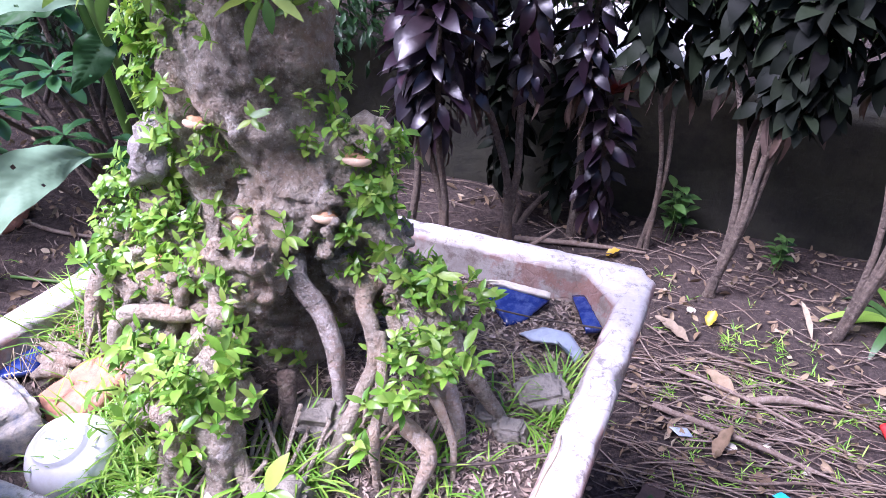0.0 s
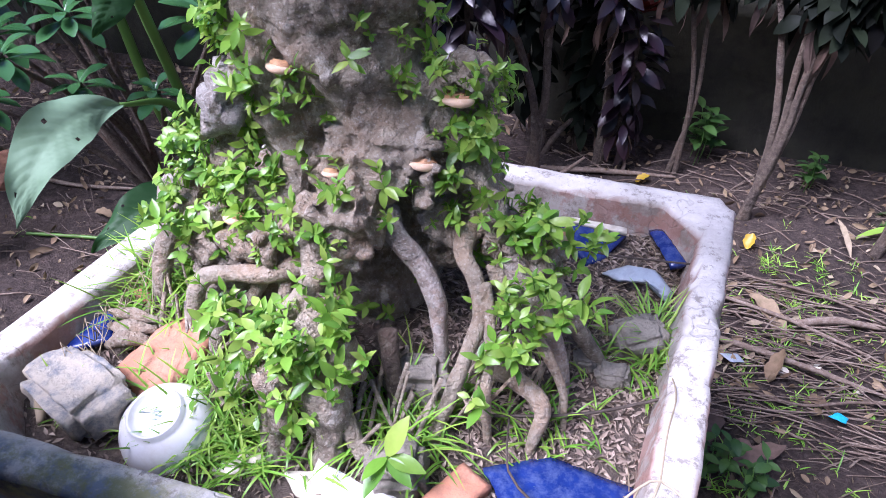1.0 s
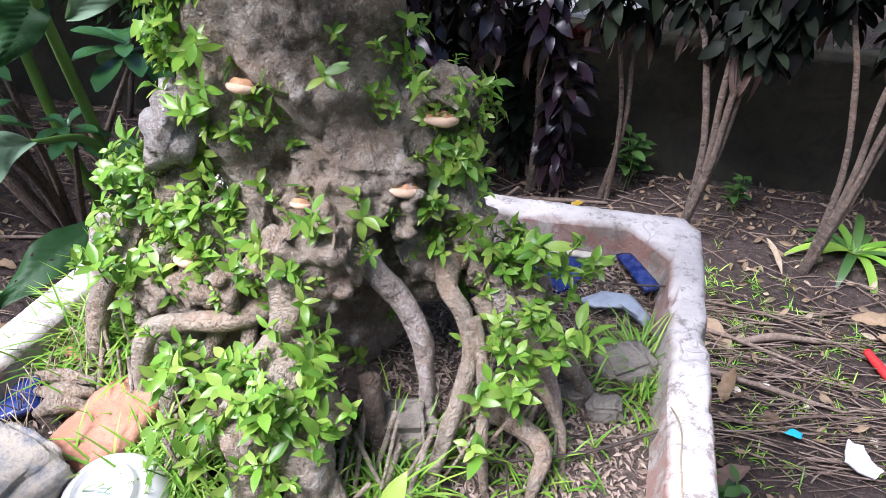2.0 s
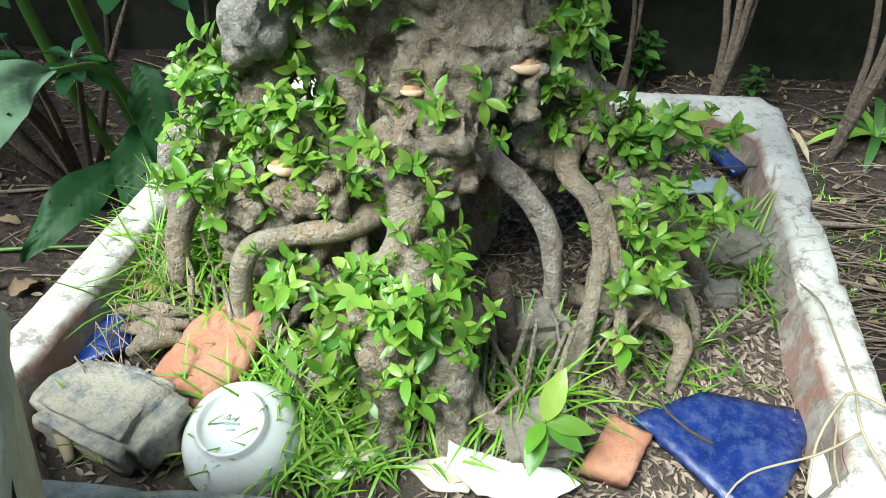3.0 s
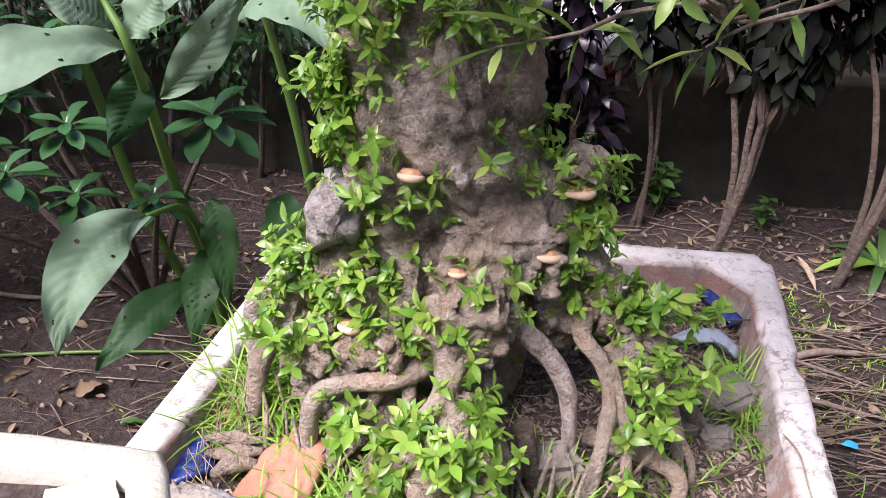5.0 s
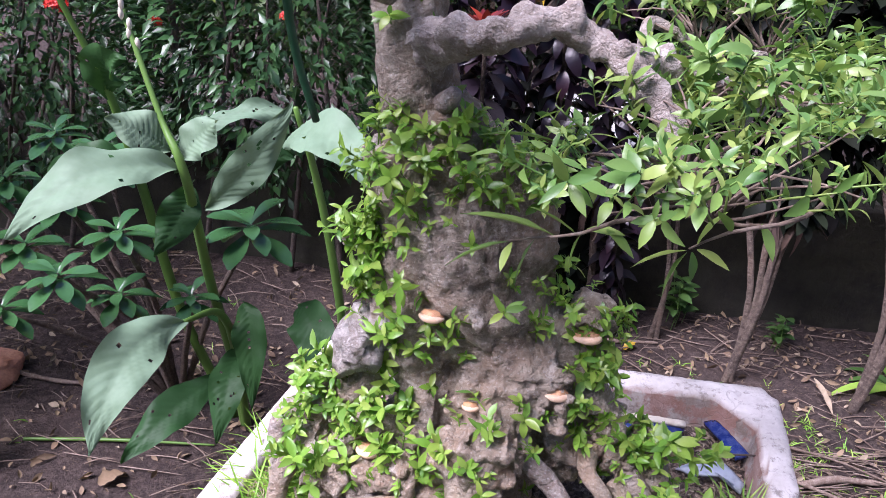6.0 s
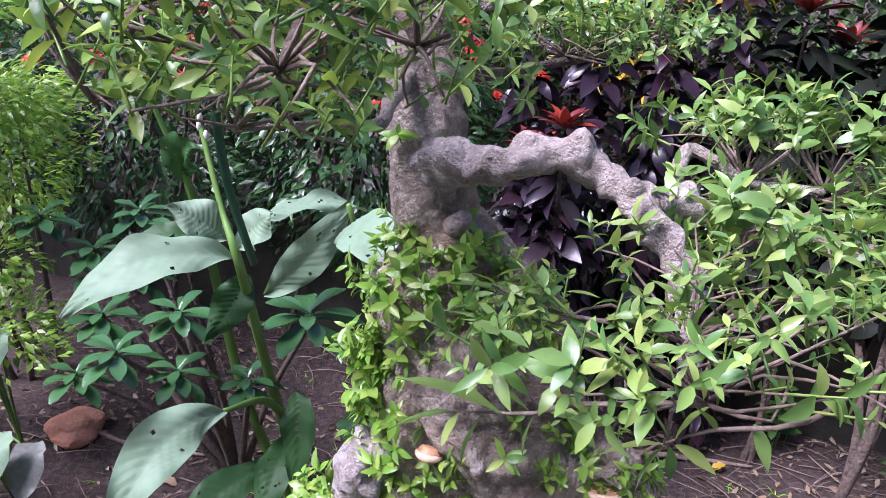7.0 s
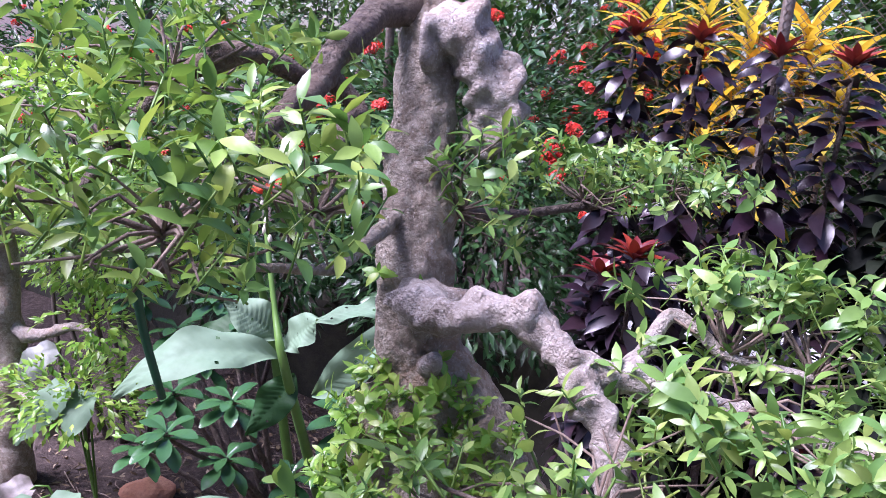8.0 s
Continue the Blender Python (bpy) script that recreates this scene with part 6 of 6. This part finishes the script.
def seedling():
    root = empty("seedling", (-0.25, 0.665, 0.66), "small seedling with broad fresh green leaves in the tray", "plant")
    b = Batch()
    tube(b, [(-0.25, 0.662, 0.65, 0.0022), (-0.25, 0.65, 0.70, 0.002), (-0.245, 0.64, 0.745, 0.0016)], 6, 0.02)
    part("stem", b, STEM_GREEN, root)
    for d, s in (((0.25, 0.4, 0.9), 0.062), ((-0.3, -0.9, -0.2), 0.058), ((1.0, -0.15, 0.15), 0.055), ((0.9, -0.6, -0.05), 0.05), ((-0.2, -0.4, 0.1), 0.045)):
        b = Batch()
        b.add(*blade(s, s * 0.42, OVAL, 0.4, 0.25, 6))
        part("leaf", b, LEAF_YOUNG, root, at=Matrix.Translation((-0.246, 0.641, 0.742)) @ turn_to(Vector(d), 0.2).to_4x4())


seedling()

# dry pale vine over the tray's corner
b = Batch()
for pts in ([(0.02, 0.60, 0.70, 0.002), (0.03, 0.64, 0.74, 0.0022), (0.06, 0.68, 0.755, 0.0025), (0.085, 0.70, 0.752, 0.003), (0.12, 0.685, 0.745, 0.0028), (0.17, 0.66, 0.74, 0.0025)], [(0.085, 0.70, 0.752, 0.0026), (0.075, 0.65, 0.75, 0.0024), (0.09, 0.61, 0.735, 0.002), (0.085, 0.56, 0.735, 0.002)], [(0.085, 0.70, 0.752, 0.002), (0.09, 0.78, 0.75, 0.002), (0.10, 0.86, 0.735, 0.0018), (0.09, 0.95, 0.70, 0.0015)], [(0.075, 0.65, 0.75, 0.002), (0.03, 0.63, 0.735, 0.002), (-0.03, 0.625, 0.70, 0.0018), (-0.06, 0.60, 0.675, 0.0015)], [(0.06, 0.68, 0.755, 0.002), (0.045, 0.62, 0.73, 0.002), (0.06, 0.57, 0.70, 0.0018)]):
    tube(b, [(q[0], q[1], q[2], q[3] * 0.7) for q in pts], 6, 0.015, 0.1, 60)
put("dry_vine", b, STRAW, None, "thin dry straw-coloured vine over the tray rim", "vine")
for pts in ([(0.115, 0.905, 0.69, 0.0025), (-0.02, 0.83, 0.685, 0.0025), (-0.16, 0.775, 0.695, 0.002)], [(0.12, 1.20, 0.705, 0.002), (0.0, 1.19, 0.70, 0.002), (-0.10, 1.2, 0.69, 0.0018)], [(-0.06, 0.66, 0.70, 0.0016), (-0.10, 0.70, 0.695, 0.0016), (-0.12, 0.80, 0.69, 0.0014)]):
    b = Batch()
    tube(b, pts, 6, 0.02, 0.15, 40)
    put("twig", b, TWIG_DARK, None, "thin dark dead twig lying in the tray", "twig", "twigs in the tray")

# husks and straw on the soil
rg = random.Random(23)
b = Batch()
chip = blade(0.014, 0.005, OVAL, 0.3, 0.6, 2)
n = 0
while n < 11000:
    x, y = skew(rg.uniform(X0 + 0.07, X1 - 0.07), rg.uniform(Y0 + 0.06, Y1 - 0.06))
    if x < -0.30 and rg.random() < 0.75:
        continue
    set_leaf(b, chip, (x, y, soil_height(x, y) + rg.uniform(0.0, 0.004)), (rg.uniform(-1, 1), rg.uniform(-1, 1), rg.uniform(-0.2, 0.35)), rg.uniform(0.6, 1.35), rg.uniform(-1.5, 1.5))
    n += 1
put("husk_mulch", b, HUSK, None, "pale brown rice-husk mulch scattered over the tray soil", "mulch", kind="stuff")
b = Batch()
for k in range(300):
    x, y = (rg.uniform(-0.16, 0.10), rg.uniform(0.95, 1.29)) if k < 150 else (rg.uniform(-0.78, 0.1), rg.uniform(0.58, 1.2))
    a, L = rg.uniform(0, 6.28), rg.uniform(0.02, 0.07)
    z = soil_height(x, y) + 0.005
    tube(b, [(x, y, z, 0.0008), (x + np.cos(a) * L * 0.5, y + np.sin(a) * L * 0.5, z + rg.uniform(0, 0.012), 0.0008), (x + np.cos(a) * L, y + np.sin(a + 0.3) * L, z, 0.0005)], 4, 0.03)
for k in range(46):
    y, x = rg.uniform(0.70, 0.95), X0 + 0.075
    tube(b, [(x, y, 0.67, 0.0009), (x + rg.uniform(-0.01, 0.02), y + rg.uniform(-0.05, 0.05), rg.uniform(0.70, 0.735), 0.0008), (x + rg.uniform(0.02, 0.09), y + rg.uniform(-0.08, 0.08), 0.675, 0.0006)], 4, 0.03)
put("straw", b, STRAW, None, "dry straw and root fibres on the tray soil", "straw", kind="stuff")


# ---- grass ----
def grass_tuft(b, rg, x, y, z, n, length, lean=0.5):
    for _ in range(n):
        a = rg.uniform(0, 6.28)
        L = length * rg.uniform(0.5, 1.25)
        lf = blade(L, rg.uniform(0.0026, 0.0042), STRAP, rg.uniform(0.3, 1.9), 0.5, 5)
        set_leaf(b, lf, (x + rg.uniform(-0.012, 0.012), y + rg.uniform(-0.012, 0.012), z - 0.003), (np.cos(a) * lean, np.sin(a) * lean, 1.0), 1.0, rg.uniform(-0.3, 0.3))


b = Batch()
for cx, cy, sx, sy, tufts, L in ((-0.70, 0.93, 0.08, 0.08, 95, 0.14), (-0.50, 0.68, 0.10, 0.05, 26, 0.085), (-0.44, 0.63, 0.12, 0.03, 14, 0.07), (-0.52, 0.62, 0.05, 0.03, 10, 0.07), (-0.24, 0.76, 0.05, 0.05, 14, 0.11), (0.075, 1.05, 0.025, 0.05, 14, 0.09), (-0.10, 0.80, 0.06, 0.06, 14, 0.06), (-0.55, 0.74, 0.05, 0.05, 14, 0.09), (-0.05, 0.72, 0.12, 0.08, 8, 0.045), (0.0, 0.95, 0.08, 0.08, 10, 0.06), (-0.66, 0.80, 0.03, 0.03, 12, 0.10), (-0.74, 0.98, 0.04, 0.09, 50, 0.12), (-0.50, 0.70, 0.06, 0.05, 34, 0.10), (-0.56, 0.70, 0.04, 0.05, 22, 0.10), (-0.27, 0.74, 0.03, 0.04, 22, 0.11), (-0.46, 0.63, 0.10, 0.03, 8, 0.08), (0.08, 1.0, 0.02, 0.06, 14, 0.10)):
    for _ in range(tufts):
        x, y = np.clip(cx + rg.gauss(0, 0.7) * sx, X0 + 0.075, X1 - 0.075), np.clip(cy + rg.gauss(0, 0.7) * sy, Y0 + 0.075, Y1 - 0.075)
        grass_tuft(b, rg, x, y, soil_height(x, y), rg.randint(3, 8), L)
put("tray_grass", b, GRASS, None, "tufts of fresh green grass growing in the tray", "grass", kind="stuff")


def blocked(x, y):
    return X0 + 0.12 < x < X1 - 0.12 and Y0 + 0.10 < y < Y1 - 0.10 or (x + 0.81) ** 2 + (y - 0.2) ** 2 < 0.05


b = Batch()
for _ in range(460):
    x, y = rg.uniform(0.25, 1.6), rg.uniform(0.9, 2.3)
    if noise.noise(Vector((x * 3, y * 3, 8))) < -0.12:
        continue
    grass_tuft(b, rg, x, y, ground_height(x, y), rg.randint(3, 9), 0.05, 0.8)
for _ in range(90):
    x, y = rg.uniform(-2.2, 1.2), rg.uniform(0.8, 2.6)
    if not blocked(x, y):
        grass_tuft(b, rg, x, y, ground_height(x, y), rg.randint(2, 5), 0.045, 0.8)
put("ground_grass", b, GRASS, None, "sparse tufts of low grass on the bare ground", "grass", kind="stuff")

# ---- litter on the ground ----
leaves = [blade(rg.uniform(0.04, 0.08), rg.uniform(0.018, 0.03), OVAL, rg.uniform(-1.2, 1.2), rg.uniform(0.2, 0.9), 4, rg.uniform(-0.1, 0.1), twist=rg.uniform(-1, 1)) for _ in range(12)]
b = Batch()
n = 0
while n < 4600:
    x, y = rg.uniform(-3.0, 1.7), rg.uniform(0.7, 2.93) if n % 6 else rg.uniform(3.15, 4.7)
    if blocked(x, y) or noise.noise(Vector((x * 2.2, y * 2.2, 4))) < rg.uniform(-0.6, 0.4) or (x < 0.1 and rg.random() < 0.3):
        continue
    set_leaf(b, leaves[rg.randrange(12)], (x, y, ground_height(x, y) + rg.uniform(0.002, 0.014)), (rg.uniform(-1, 1), rg.uniform(-1, 1), rg.uniform(-0.2, 0.4)), rg.uniform(0.25, 0.8), rg.uniform(-1.3, 1.3))
    n += 1
put("leaf_litter", b, LEAF_DRY, None, "curled dry brown leaves littering the soil", "leaf litter", kind="stuff")
b = Batch()
for k in range(1500):
    if k < 420:
        x, y, a, L = rg.uniform(0.22, 1.3), rg.uniform(1.45, 2.15), rg.gauss(0, 0.35), rg.uniform(0.06, 0.32)
    else:
        x, y, a, L = rg.uniform(-2.6, 1.4), rg.uniform(0.9, 2.9), rg.uniform(-1.0, 1.0), rg.uniform(0.04, 0.22)
    if blocked(x, y):
        continue
    z = ground_height(x, y) + rg.uniform(0.002, 0.02)
    r = rg.uniform(0.0008, 0.0028)
    tube(b, [(x - np.cos(a) * L / 2, y - np.sin(a) * L / 2, z, r), (x + rg.uniform(-0.01, 0.01), y + rg.uniform(-0.015, 0.015), z + rg.uniform(0, 0.012), r), (x + np.cos(a) * L / 2, y + np.sin(a) * L / 2, z, r * 0.6)], 5, 0.08, 0.1)
flake = blade(0.02, 0.007, OVAL, 0.4, 0.5, 1)
m = Batch()
for k in range(14000):
    x, y = rg.uniform(-2.8, 1.6), rg.uniform(0.8, 2.92)
    if not blocked(x, y):
        set_leaf(m, flake, (x, y, ground_height(x, y) + rg.uniform(0, 0.006)), (rg.uniform(-1, 1), rg.uniform(-0.7, 0.7), rg.uniform(-0.2, 0.35)), rg.uniform(0.4, 1.6), rg.uniform(-1.5, 1.5))
m2 = Batch()
for k in range(7000):
    x, y = rg.uniform(-2.8, 1.6), rg.uniform(0.8, 2.92)
    if not blocked(x, y):
        set_leaf(m2, flake, (x, y, ground_height(x, y) + rg.uniform(0, 0.008)), (rg.uniform(-1, 1), rg.uniform(-0.7, 0.7), rg.uniform(-0.2, 0.35)), rg.uniform(0.4, 1.8), rg.uniform(-1.5, 1.5))
put("leaf_crumbs", m2, LEAF_DRY, None, "pale crumbs of dry leaves on the soil", "leaf litter", kind="stuff")
put("bark_mulch", m, LEAF_DEAD, None, "reddish brown flakes of bark and leaf on the soil", "mulch", kind="stuff")
put("twig_litter", b, TWIG, None, "brown twigs and stalks strewn over the soil", "twigs", kind="stuff")


def ground_stick(pts, r, label, mat=TWIG):
    b = Batch()
    rows = [(x, y, ground_height(x, y) + r * 0.8 + dz, r * (1.0 if k < len(pts) - 1 else 0.5)) for k, (x, y, dz) in enumerate(pts)]
    tube(b, rows, 9, 0.02, 0.25, 45, pts[0][0])
    put("stick", b, mat, None, label, "stick", "sticks on the ground")


ground_stick([(0.28, 1.80, 0.01), (0.5, 1.75, 0.02), (0.82, 1.70, 0.0)], 0.009, "pale dead stick lying among dry stalks")
ground_stick([(0.33, 1.98, 0.02), (0.55, 1.92, 0.02), (0.90, 1.80, 0.0)], 0.006, "brown dead stick lying among dry stalks")
ground_stick([(0.55, 1.92, 0.015), (0.66, 1.96, 0.03), (0.80, 1.99, 0.0)], 0.012, "short thick pale stick on the ground")
ground_stick([(0.30, 1.66, 0.0), (0.52, 1.60, 0.015), (0.70, 1.66, 0.02), (0.98, 1.73, 0.0)], 0.004, "long thin pale stalk on the ground")
ground_stick([(0.40, 2.10, 0.02), (0.70, 2.05, 0.02), (1.05, 1.86, 0.01)], 0.004, "long thin brown stalk on the ground")
ground_stick([(0.78, 2.02, 0.0), (1.0, 1.90, 0.01), (1.3, 1.80, 0.0)], 0.005, "grey dead stick on the ground")
ground_stick([(-0.33, 2.55, 0.0), (-0.1, 2.58, 0.01), (0.17, 2.64, 0.0)], 0.011, "grey fallen stick below the shrubs")
ground_stick([(-0.30, 2.46, 0.0), (-0.24, 2.47, 0.05), (-0.17, 2.50, 0.11)], 0.009, "short broken branch rising from the ground", TWIG)
ground_stick([(-1.9, 1.62, 0.0), (-1.6, 1.66, 0.01), (-1.3, 1.72, 0.0)], 0.006, "greenish stick in the leaf litter", STEM_GREEN)
ground_stick([(-2.3, 1.95, 0.0), (-1.95, 1.9, 0.01), (-1.6, 1.98, 0.0)], 0.008, "brown stick in the leaf litter")


def big_dry_leaf(x, y, L, w, a, label, mat=LEAF_DRY, up=0.15):
    b = Batch()
    b.add(*blade(L, w, [0.2, 0.7, 1.0, 0.85, 0.95, 0.6, 0.1], rg.uniform(-0.8, 0.8), 0.7, 9, 0.08, twist=rg.uniform(-0.8, 0.8)))
    put("dry_leaf", b, mat, None, label, "dry leaf", "large dry leaves", at=Matrix.Translation((x, y, ground_height(x, y) + 0.012)) @ turn_to((np.cos(a), np.sin(a), up), rg.uniform(-0.4, 0.4)).to_4x4())


big_dry_leaf(0.42, 2.02, 0.20, 0.06, -0.9, "long curled pale dry leaf on the ground")
big_dry_leaf(0.36, 2.15, 0.14, 0.05, 2.6, "folded brown dry leaf beside the tray")
big_dry_leaf(0.33, 1.52, 0.18, 0.06, -1.9, "dark brown curled dead leaf beside the tray", LEAF_DEAD)
big_dry_leaf(0.38, 1.45, 0.16, 0.06, -1.2, "dark brown curled dead leaf beside the tray", LEAF_DEAD)
big_dry_leaf(0.30, 1.42, 0.15, 0.05, -2.6, "dark brown curled dead leaf beside the tray", LEAF_DEAD)
big_dry_leaf(0.36, 1.36, 0.14, 0.05, 0.5, "dark brown curled dead leaf beside the tray", LEAF_DEAD)
big_dry_leaf(0.46, 1.66, 0.12, 0.05, 1.2, "pale dry leaf on the ground")
big_dry_leaf(0.92, 2.12, 0.13, 0.045, -0.3, "pale dry leaf on the ground")
big_dry_leaf(0.98, 2.05, 0.11, 0.05, -1.1, "pale dry leaf on the ground")
big_dry_leaf(0.55, 1.62, 0.08, 0.045, 0.2, "pale dry leaf on the ground")
big_dry_leaf(0.75, 2.32, 0.16, 0.02, 1.9, "narrow orange-brown dry leaf standing in the soil", LEAF_DRY, 0.8)
big_dry_leaf(-1.55, 1.48, 0.09, 0.06, 1.0, "pale grey dry leaf in the litter")
big_dry_leaf(-1.38, 1.40, 0.09, 0.04, 0.2, "yellow-green fallen leaf in the litter", LEAF_HEDGE)
big_dry_leaf(-1.75, 1.78, 0.07, 0.04, 0.2, "pale tan dry leaf in the litter")
big_dry_leaf(0.42, 2.26, 0.06, 0.04, 1.2, "small orange fallen leaf beside the tray", LEAF_YELLOW, 0.5)
big_dry_leaf(0.03, 2.55, 0.06, 0.035, 0.6, "small yellow fallen leaf on the soil", LEAF_YELLOW, 0.4)


def spider_plant(x, y):
    root = empty("strap_leaf_plant", (x, y, 0), "low clump of arching strap-shaped green leaves", "plant")
    rgs = random.Random(5)
    for k in range(13):
        a = k * 2.4
        b = Batch()
        b.add(*blade(rgs.uniform(0.20, 0.30), 0.034, STRAP, rgs.uniform(1.0, 1.8), 0.4, 9))
        part("leaf", b, LEAF_HEDGE if k % 2 else GRASS, root, at=Matrix.Translation((x, y, 0)) @ turn_to((np.cos(a), np.sin(a), 0.9), 0).to_4x4())


spider_plant(1.03, 2.50)

# small bits of rubbish
b = Batch()
tube(b, [(0.915, 1.955, 0.016, 0.012), (0.935, 1.89, 0.016, 0.014), (0.955, 1.82, 0.016, 0.013)], 10, 0.01, 0.15, 50)
put("plastic_stick", b, RED_PLASTIC, None, "red plastic stick lying on the grass", "litter")
shard("plastic_scrap", [(0.605, 1.58), (0.625, 1.60), (0.655, 1.59), (0.645, 1.57)], 0.012, 0.003, CYAN_PLASTIC, "small bright cyan plastic scrap on the ground", "litter", (5, 5), (-4, 0))
shard("crumpled_paper", [(0.725, 1.50), (0.74, 1.56), (0.78, 1.555), (0.815, 1.49), (0.79, 1.465)], 0.02, 0.012, WHITE_PAPER, "crumpled white plastic cup on the grass", "litter", (10, 5), (6, 5), 0.002)
shard("plastic_scrap", [(0.33, 1.72), (0.38, 1.74), (0.40, 1.715), (0.36, 1.70)], 0.015, 0.003, GREY_GLAZE, "grey-blue plastic scrap among the stalks", "litter", (0, 8))
for x, y, s in ((0.70, 1.72, 0.03), (0.50, 1.72, 0.035), (0.60, 1.78, 0.025), (0.95, 1.60, 0.03), (0.85, 1.62, 0.03), (0.98, 2.12, 0.04), (0.36, 2.34, 0.03)):
    bm = bmesh.new()
    bmesh.ops.create_icosphere(bm, subdivisions=2, radius=s / 2)
    for v in bm.verts:
        v.co *= 1 + 0.35 * noise.noise(v.co * 60 + Vector((x, y, 0)))
        v.co.z *= 0.5
    put("pebble", bm, CREAM, None, "pale pebble on the ground", "stone", "pebbles", at=pose(x, y, ground_height(x, y) + s * 0.15, 0, 0, x * 300))
bm = bmesh.new()
bmesh.ops.create_icosphere(bm, subdivisions=3, radius=0.09)
for v in bm.verts:
    v.co *= 1 + 0.4 * noise.noise(v.co * 14)
    v.co.z *= 0.6
put("clay_lump", bm, TERRACOTTA, None, "dark reddish clay lump on the litter", "stone", at=pose(-2.2, 1.88, 0.03))
# low weeds by the wall and the white-green weed near the pots
def weed(x, y, n, size, mat, label, seed):
    rgw = random.Random(seed)
    root = empty("weed", (x, y, 0), label, "plant", "weeds")
    for k in range(n):
        sx, sy, sz = x + rgw.uniform(-0.04, 0.04), y + rgw.uniform(-0.04, 0.04), ground_height(x, y)
        h = size * rgw.uniform(1.8, 3.2)
        b = Batch()
        tube(b, [(sx, sy, sz - 0.005, 0.002), (sx + 0.01, sy, sz + h * 0.5, 0.0016), (sx, sy, sz + h, 0.001)], 5, 0.03)
        part("stem", b, STEM_GREEN, root)
        for q in range(7):
            a = q * 2.4 + k
            L = size * rgw.uniform(0.7, 1.2)
            b = Batch()
            b.add(*blade(L, L * 0.5, OVAL, rgw.uniform(0.3, 0.9), 0.25, 5))
            part("leaf", b, mat, root, at=Matrix.Translation((sx, sy, sz + h * (0.35 + 0.65 * q / 6))) @ turn_to((np.cos(a), np.sin(a), 0.5), 0.2).to_4x4())


weed(0.25, 2.80, 5, 0.075, LEAF_HEDGE, "leafy green weed growing at the wall", 1)
weed(0.62, 2.72, 4, 0.05, LEAF_HEDGE, "leafy green weed growing at the wall", 2)
weed(0.30, 1.30, 4, 0.045, LEAF_HEDGE, "small green weed beside the tray", 3)
weed(-1.55, 1.15, 5, 0.03, LEAF_CANNA, "pale grey-green weed growing from the soil", 4)
weed(0.40, 1.28, 3, 0.045, LEAF_HEDGE, "small green weed beside the tray", 5)

# the white shard and dry stalks in the hexagonal pot
shard("bowl_shard", [(-0.72, 0.445), (-0.667, 0.468), (-0.645, 0.428), (-0.663, 0.412), (-0.71, 0.405)], 1.028, 0.006, PORCELAIN, "white porcelain shard in the hexagonal pot", "pottery shard", (5, 5), (-1, 0), group="white shards")
b = Batch()
for k in range(60):
    a, r0 = rg.uniform(0, 6.28), 0.27 * rg.random() ** 0.5
    x, y = -0.8125 + r0 * np.cos(a), 0.197 + r0 * np.sin(a)
    q, L = rg.uniform(0, 6.28), rg.uniform(0.02, 0.06)
    tube(b, [(x, y, 1.021, 0.0015), (x + np.cos(q) * L, y + np.sin(q) * L, 1.024, 0.001)], 4, 0.05)
put("straw", b, STRAW, None, "dry stalk pieces on the hexagonal pot's soil", "straw", kind="stuff")
